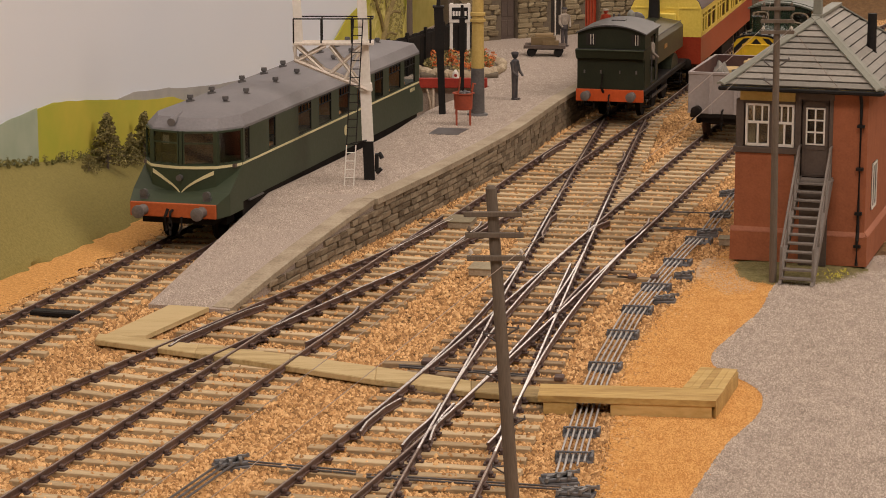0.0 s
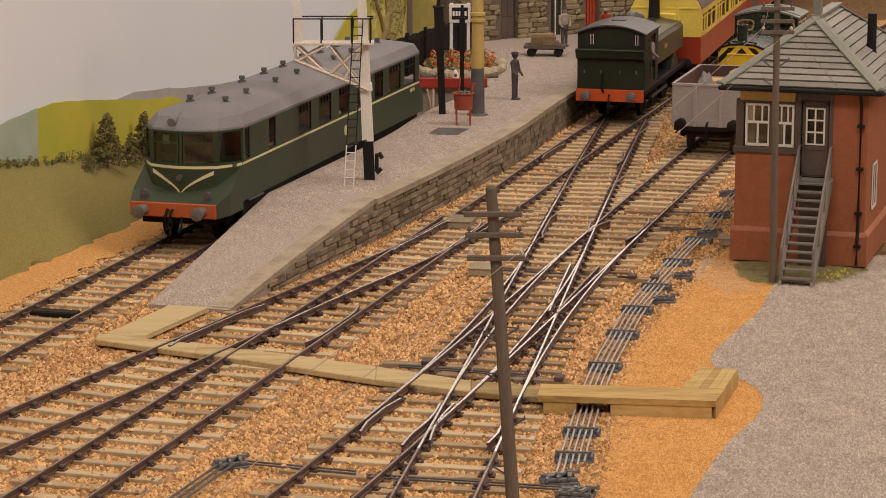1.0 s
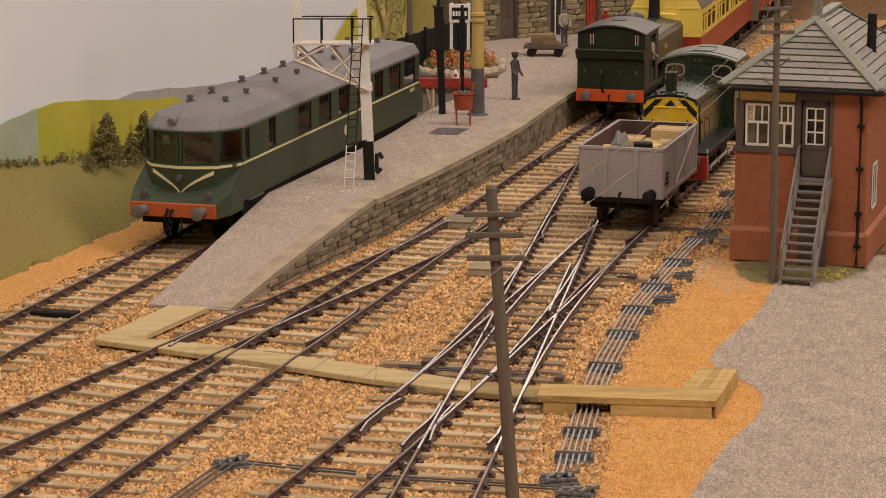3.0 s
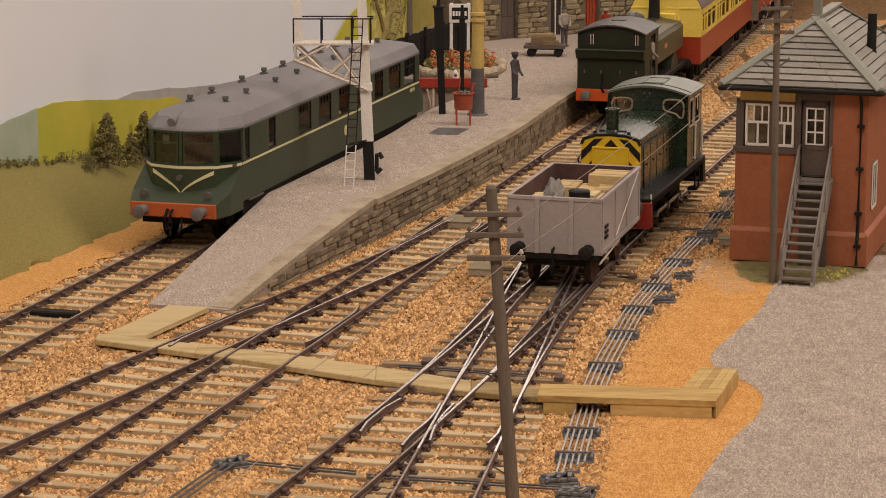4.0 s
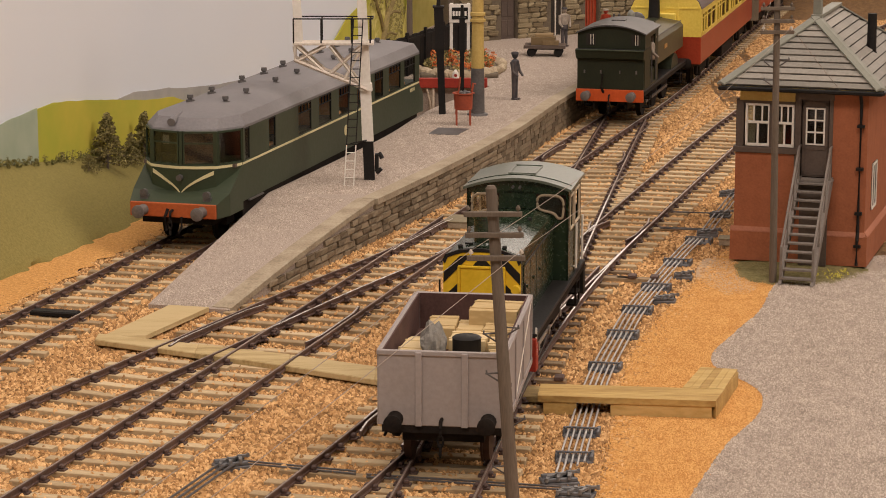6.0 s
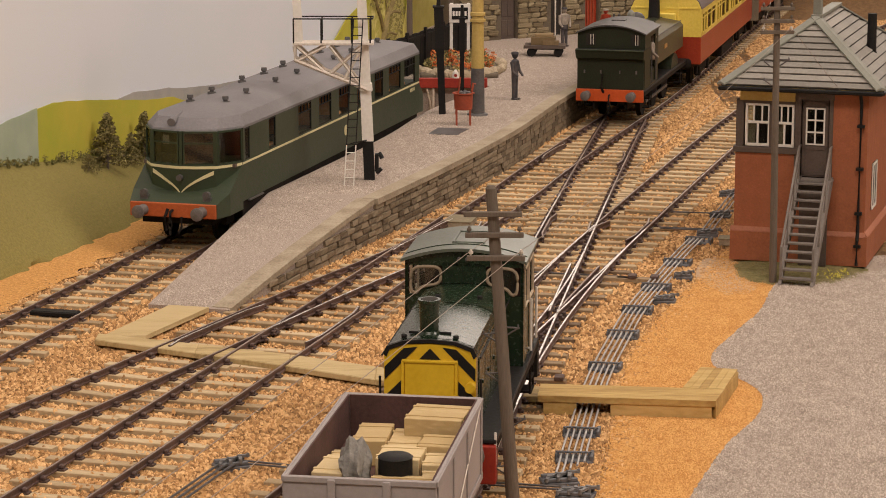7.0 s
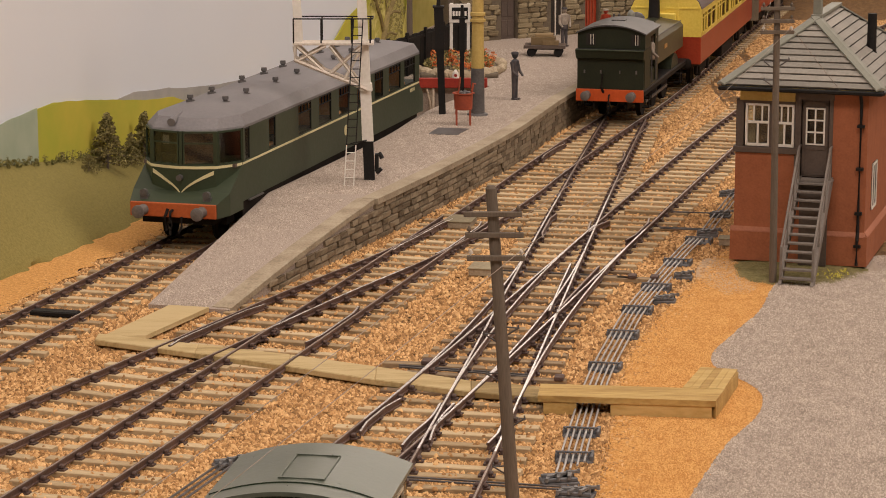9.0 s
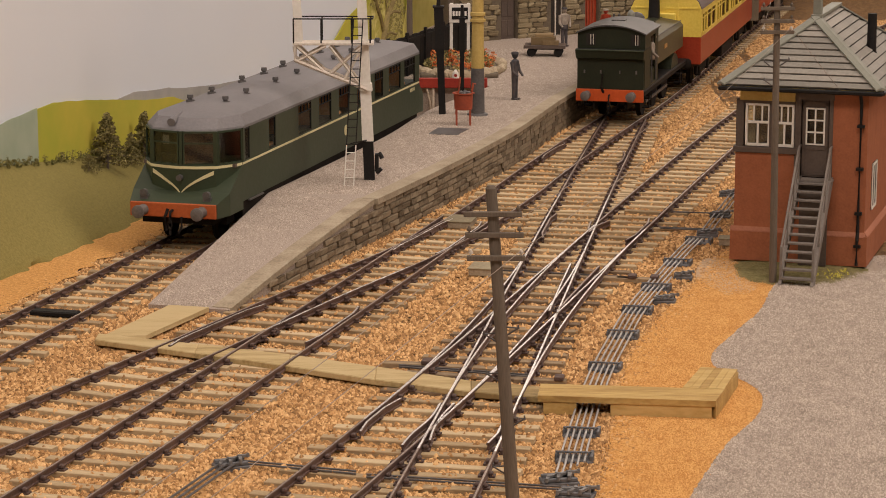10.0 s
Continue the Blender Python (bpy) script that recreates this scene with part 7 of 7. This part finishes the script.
def flower_bed():
    rng = random.Random(11)
    t = thing("flower_bed", pose(0.7, 93.6, 0.86), "raised rockery flower bed with orange flowers", "flower bed")
    bm = bmesh.new()
    box(bm, -1.55, 1.35, -2.3, 3.0, 0, 0.18, 0.05)
    part("soil", bm, MORTAR, t)
    for k in range(44):
        a = k / 44 * 6.283
        x, y = -0.1 + 1.65 * math.cos(a), 0.4 + 2.9 * math.sin(a)
        b = bmesh.new()
        bmesh.ops.create_icosphere(b, subdivisions=2, radius=rng.uniform(0.14, 0.26))
        for v in b.verts:
            v.co = v.co * (1 + 0.35 * noise.noise(v.co * 6 + Vector((k, 0, 0)))) + Vector((x, y, 0.14))
        part("rock", b, ROCKERY, t)
    for mat, n, name in ((FOLIAGE, 60, "foliage"), (FLOWER, 30, "blossom")):
        b = bmesh.new()
        for _ in range(n):
            a, r = rng.uniform(0, 6.283), math.sqrt(rng.random())
            leaf_cloud(b, rng, (-0.1 + 1.4 * r * math.cos(a), 0.4 + 2.6 * r * math.sin(a), rng.uniform(0.2, 0.4) + (0.15 if mat == FLOWER else 0.05) * rng.random() + 0.2 * (1 - r)), rng.uniform(0.12, 0.22), 34, 0.05)
        part(name, b, mat, t)


flower_bed()
nb = thing("name_board", pose(0.62, 96.0, 0.88, 0, 0, 0), "white-framed station name board on two posts", "sign")
for x in (-0.30, 0.36):
    part("post", box(bmesh.new(), x - 0.06, x + 0.06, -0.06, 0.06, 0, 2.3, 0.01), WHITE, nb)
part("board", box(bmesh.new(), -0.38, 0.44, -0.1, -0.06, 1.55, 2.28, 0.01), WHITE, nb)
part("panel", box(bmesh.new(), -0.28, 0.34, -0.12, -0.102, 1.68, 2.14), BLACK, nb, "black sign panel")
_b = bmesh.new()
for k in range(5):
    box(_b, -0.25 + 0.115 * k, -0.17 + 0.115 * k, -0.135, -0.122, 1.82, 2.0)
part("lettering_bars", _b, WHITE, nb, "white bars of lettering")

fence = thing("fence", pose(-3.4, 86.2, 0, 0, 0, 70.5), "black boarded fence behind the platform", "fence")
for k in range(36):
    part("board", box(bmesh.new(), k * 0.4, k * 0.4 + 0.385, -0.02, 0.02, 0.2, 2.36 + 0.02 * math.sin(k * 3.1)), BLACK, fence)
for k in range(8):
    part("post", box(bmesh.new(), k * 2.0, k * 2.0 + 0.14, -0.1, 0.0, 0.2, 2.5), BLACK, fence)
part("fence_rail", box(bmesh.new(), 0, 14.4, -0.06, -0.021, 2.15, 2.26), BLACK, fence)
for x, y, h in ((-1.25, 93.0, 4.6), (0.3, 97.0, 4.5)):
    p = thing("fence_mast", pose(x, y, 0.2), "tall dark post by the fence", "post", "masts by the fence")
    _b = bmesh.new()
    cyl(_b, (0, 0, 0), (0, 0, h), 0.13, 0.1, 10)
    part("shaft", _b, POLE, p)


# ---- station building ----
def build_station():
    m = pose(0.7, 102.4, 0.86, 0, 0, 33)
    s = thing("station_building", m, "rough stone station building with dark doors", "building")
    for a, b, z0, z1 in ((0, 2.05, 0, 6), (2.85, 4.6, 0, 6), (2.05, 2.85, 2.2, 6), (4.6, 5.3, 2.4, 6), (5.3, 6.4, 0, 6), (6.4, 7.1, 2.4, 6), (7.1, 16, 0, 6)):
        part("wall", box(bmesh.new(), a, b, 0, 0.4, z0, z1), MORTAR, s)
    part("wall", box(bmesh.new(), 0, 0.4, 0.4, 1.3, 0, 6), MORTAR, s)
    part("wall", box(bmesh.new(), 0, 16, 1.3, 1.6, 0, 6), MORTAR, s)
    rng = random.Random(3)
    shapes = []
    for k in range(5):
        w = 0.34 + 0.1 * k
        b = box(bmesh.new(), 0, w, -0.09, 0.0, 0.0, 0.2, 0.05)
        for v in b.verts:
            v.co += Vector((rng.uniform(-0.03, 0.03), rng.uniform(-0.05, 0.02), rng.uniform(-0.03, 0.03)))
        shapes.append((w, part("stone", b, STATIONSTONE)))
    for row in range(11):
        x = 0.02 + rng.uniform(-0.1, 0.1)
        while x < 9.5:
            w, proto = rng.choice(shapes)
            inside = any(a - w < x < b for a, b in ((2.0, 2.85), (4.6, 5.3), (6.4, 7.1)))
            if not inside:
                again(proto, s, pose(x, 0, row * 0.215 + 0.01))
            x += 0.06 if inside else w + 0.025
    for _, proto in shapes:
        bpy.data.objects.remove(proto)
    d = part("door", box(bmesh.new(), 2.07, 2.83, 0.15, 0.22, 0, 2.2), BROWN, s, "dark brown panelled door")
    bm = bmesh.new()
    for a in ((2.15, 2.42, 0.15, 0.8), (2.48, 2.75, 0.15, 0.8), (2.15, 2.42, 0.95, 2.0), (2.48, 2.75, 0.95, 2.0)):
        box(bm, a[0], a[1], 0.13, 0.15, a[2], a[3], 0.01)
    part("door_panel", bm, BROWN, d)
    part("door_red", box(bmesh.new(), 6.42, 7.08, 0.15, 0.22, 0, 2.4), CRIMSON, s, "red door")
    bm = bmesh.new()
    for x in (6.6, 6.75, 6.9):
        box(bm, x - 0.03, x + 0.03, 0.12, 0.15, 0, 2.4)
    part("door_batten", bm, RUSTRED, s)
    part("window", box(bmesh.new(), 4.6, 5.3, 0.2, 0.24, 0.0, 2.4), DARK, s)
    bm = bmesh.new()
    for x in (4.62, 4.95, 5.28):
        box(bm, x - 0.03, x + 0.03, 0.16, 0.2, 0, 2.4)
    part("window_frame", bm, OFFWHITE, s)


STATIONSTONE = mk("station_stone", (0.19, 0.145, 0.085), (0.30, 0.24, 0.145), 0.9, scale=1.5, fine=10, vary=0.5, bump=0.6, depth=0.05)
build_station()


# ---- point rodding, cranks and motors ----
def build_rodding():
    path = knots((2.05, 42.4), (2.34, 44.1), (2.47, 45.2), (2.74, 47.2), (3.01, 49.15), (3.42, 51.7), (3.93, 54.3), (4.50, 57.1), (5.32, 60.3), (6.28, 63.8), (7.07, 66.5), (7.6, 68.3))
    r = thing("point_rodding", pose(0, 0, 0), "five parallel steel point rods on grey rollers", "point rodding")
    for k in range(5):
        bm = bmesh.new()
        off = (k - 2) * 0.115
        pts = []
        y1 = 66.0 if k != 4 else 61.0
        y0 = 43.6 + 0.25 * k
        for y in yrange(y0, y1, 0.6):
            h = heading(path, y)
            pts.append((path(y) + off * math.cos(h), y - off * math.sin(h), -0.10))
        tube(bm, pts, 0.024, 5)
        part("rod", bm, STEELROD, r, "dull steel point rod")
    for y in (45.1, 46.8, 52.0, 55.0, 57.5, 60.0, 63.0, 65.9):
        h = heading(path, y)
        bm = box(bmesh.new(), -0.33, 0.36, -0.24, 0.24, -0.27, -0.17, 0.02)
        box(bm, 0.31, 0.38, -0.22, 0.22, -0.26, -0.07, 0.015)
        box(bm, -0.35, -0.31, -0.1, 0.1, -0.26, -0.08, 0.015)
        for k in range(6):
            x = (k - 2.5) * 0.115
            box(bm, x - 0.015, x + 0.015, -0.06, 0.06, -0.17, -0.06)
        box(bm, -0.34, 0.34, -0.03, 0.03, -0.075, -0.05)
        bmesh.ops.transform(bm, matrix=pose(path(y), y, 0, 0, 0, -math.degrees(h)), verts=bm.verts)
        part("roller_stool", bm, STOOL, r, "dark grey roller stool")


STEELROD = mk("dull_steel", (0.34, 0.33, 0.33), (0.46, 0.44, 0.43), 0.45, metal=0.3, scale=1, fine=12, bump=0.05)
CRANKGREY = mk("worn_grey_iron", (0.13, 0.128, 0.13), (0.24, 0.23, 0.225), 0.55, metal=0.2, scale=3, fine=16)
STOOL = mk("slate_grey_paint", (0.075, 0.078, 0.088), (0.16, 0.158, 0.165), 0.6, scale=3, fine=14)
build_rodding()


def crank(x, y, turn, label, size=1.0):
    """A cast base with three bell cranks on pivots, each with its eye bolts."""
    c = thing("point_crank", pose(x, y, -0.2, 0, 0, turn), label, "point crank", "cranks beside the track")
    bm = box(bmesh.new(), -0.42 * size, 0.42 * size, -0.3 * size, 0.3 * size, -0.06, 0.05, 0.015)
    box(bm, -0.38 * size, 0.38 * size, -0.26 * size, -0.14 * size, 0.05, 0.12, 0.012)
    box(bm, -0.38 * size, 0.38 * size, 0.14 * size, 0.26 * size, 0.05, 0.12, 0.012)
    part("base", bm, STOOL, c)
    for k in (-1, 0, 1):
        bm = bmesh.new()
        x, z = k * 0.26 * size, 0.10 + 0.02 * (k + 1)
        cyl(bm, (x, 0.05 * k, 0.05), (x, 0.05 * k, z + 0.06), 0.075 * size, 0.06 * size, 10)
        for ex, ey in ((-0.10, -0.32), (0.22, 0.14)):
            p, q = Vector((x, 0.05 * k, z)), Vector((x + ex * size, ey * size, z))
            n = (q - p).cross(Vector((0, 0, 1))).normalized() * 0.05 * size
            loft(bm, [[p - n, p + n, q + n * 0.7, q - n * 0.7], [v + Vector((0, 0, 0.045)) for v in (p - n, p + n, q + n * 0.7, q - n * 0.7)]])
            cyl(bm, q - Vector((0, 0, 0.02)), q + Vector((0, 0, 0.06)), 0.04 * size, 0.035 * size, 8)
        part("crank_arm", bm, CRANKGREY, c)
    return c


for row in ((2.12, 43.6, 10, "grey iron cranks at the end of the rodding", 0.8), (2.38, 42.75, -15, "grey iron cranks at the end of the rodding", 0.8), (-3.95, 44.6, 20, "grey crank beside the branch line", 0.75),
            (5.35, 58.6, -10, "grey crank beside the rodding run", 0.65), (6.05, 61.3, -10, "small grey crank beside the rodding", 0.55), (7.25, 66.9, -10, "grey cranks below the signal box", 0.7), (7.9, 69.6, -15, "grey cranks below the signal box", 0.7), (8.5, 73.0, -15, "grey cranks below the signal box", 0.6)):
    crank(*row)


def cross_rods(name, a, b, n, label):
    t = thing(name, pose(0, 0, 0), label, "point rodding", "rods across the track")
    for k in range(n):
        bm = bmesh.new()
        tube(bm, [(a[0], a[1] + 0.16 * k, -0.13), (b[0], b[1] + 0.16 * k, -0.13)], 0.022, 5)
        part("rod", bm, IRON, t)


cross_rods("stretcher_rods", (-3.8, 44.6), (-1.6, 43.9), 2, "iron rods from the crank under the rails")
cross_rods("stretcher_rods", (-1.4, 43.7), (2.2, 42.9), 2, "iron stretcher rods under the slip blades")
cross_rods("stretcher_rods", (-0.95, 51.9), (1.95, 51.0), 2, "iron stretcher rods under the slip blades")
cross_rods("stretcher_rods", (1.5, 61.9), (4.6, 61.1), 1, "iron stretcher rods under the slip blades")
cross_rods("stretcher_rods", (6.0, 67.5), (7.7, 67.1), 2, "iron rods from the signal box to the track")
cross_rods("stretcher_rods", (6.4, 70.0), (8.0, 69.7), 1, "iron rods from the signal box to the track")
t = thing("signal_rods", pose(0, 0, 0), "three steel rods leading away from the crank", "point rodding", "rods across the track")
for k in range(3):
    part("rod", tube(bmesh.new(), [(-3.75 - 0.13 * k, 44.75 - 0.05 * k, -0.1), (-3.95 - 0.14 * k, 44.2, -0.1), (-5.6 - 0.15 * k, 39.0, -0.1)], 0.024, 5), IRON, t)
t = thing("signal_rods", pose(0, 0, 0), "steel rods running on past the signal box", "point rodding", "rods across the track")
for k in range(3):
    part("rod", tube(bmesh.new(), [(7.05 + 0.14 * k, 66.8, -0.1), (7.75 + 0.14 * k, 69.6, -0.1), (9.0 + 0.14 * k, 74.5, -0.1)], 0.024, 5), IRON, t)
for x, y, l, w in ((0.50, 68.3, 1.0, 0.72), (1.05, 61.9, 0.8, 0.66), (11.2, 79.6, 1.6, 1.1), (7.62, 65.6, 0.45, 0.36)):
    t = thing("ground_box", pose(x, y, -0.2, 0, 0, -12), "small grey-tan wooden box beside the track", "box", "boxes beside the track")
    part("case", box(bmesh.new(), -w / 2, w / 2, -l / 2, l / 2, 0, 0.16, 0.01), COPING, t)
    part("lid", box(bmesh.new(), -w / 2 - 0.03, w / 2 + 0.03, -l / 2 - 0.03, l / 2 + 0.03, 0.163, 0.20, 0.01), BOXLID, t)
for x, y, tn in ((-0.75, 52.2, 8), (2.05, 50.8, 8), (4.35, 61.0, 12), (4.9, 60.9, 12)):
    t = thing("switch_timber_end", pose(x, y, -0.16, 0, 0, -tn), "dark timber end carrying a point stretcher", "timber", "dark timber ends")
    part("timber", box(bmesh.new(), -0.55, 0.55, -0.12, 0.12, -0.08, 0.05, 0.012), TIMBER, t)
    part("clamp", box(bmesh.new(), 0.3, 0.5, -0.16, 0.16, 0.05, 0.13, 0.01), CHAIR, t)
tt = thing("treadle_bar", pose(-9.05, 56.95, 0, 0, 0, -15), "black bar lying across the siding rails", "treadle")
part("bar", box(bmesh.new(), -0.62, 0.52, -0.16, 0.16, -0.15, -0.045, 0.02), BLACK, tt)
part("bar_face", box(bmesh.new(), -0.62, 0.52, -0.22, -0.17, -0.15, -0.06, 0.01), SOOT, tt)


# ---- what moves: the shunter pushes the wagon down the yard line, over the slip ----
path_y = [130 - 0.25 * i for i in range(760)]
# sideways offsets from the track, fitted to the camera's view
view_offset = lambda y: float(np.interp(y, [35, 45, 50, 55, 65, 75, 88], [-0.08, -0.07, -0.18, -0.19, 0.05, 0.20, 0.07]))
path = np.array([(slip(y) + view_offset(y), y) for y in path_y])
path_s = np.concatenate([[0], np.cumsum(np.hypot(*np.diff(path, axis=0).T))])
START = float(np.interp(-72.65, -path[:, 1], path_s)) + 0.51
times = [0, 0.5, 1.0, 1.5, 2.0, 2.5, 3.0, 3.5, 4.0, 4.5, 5.0, 5.5, 6.0, 6.5, 7.0, 7.5, 8.0, 8.5, 9.0, 9.5, 10.0]
run = [-12.87, -11.78, -9.95, -7.35, -4.1, -0.5, 3.3, 7.25, 11.17, 15.05, 19.05, 23.0, 27.0, 31.0, 35.0, 38.92, 42.9, 46.85, 51.0, 55.1, 59.2]


def on_path(s, base):
    """The pose of a vehicle of that wheelbase with its middle at s."""
    a, b = (np.array([np.interp(s + d, path_s, path[:, k]) for k in (0, 1)]) for d in (-base / 2, base / 2))
    c, d = (a + b) / 2, a - b
    return pose(c[0] * S, c[1] * S, 0, 0, 0, -math.degrees(math.atan2(d[0], d[1])))


def motions():
    walk(wagon, [(t, on_path(START + s, 2.9)) for t, s in zip(times, run)])
    walk(shunter, [(t, on_path(START + s - 7.44, 3.3)) for t, s in zip(times, run)])


motions()
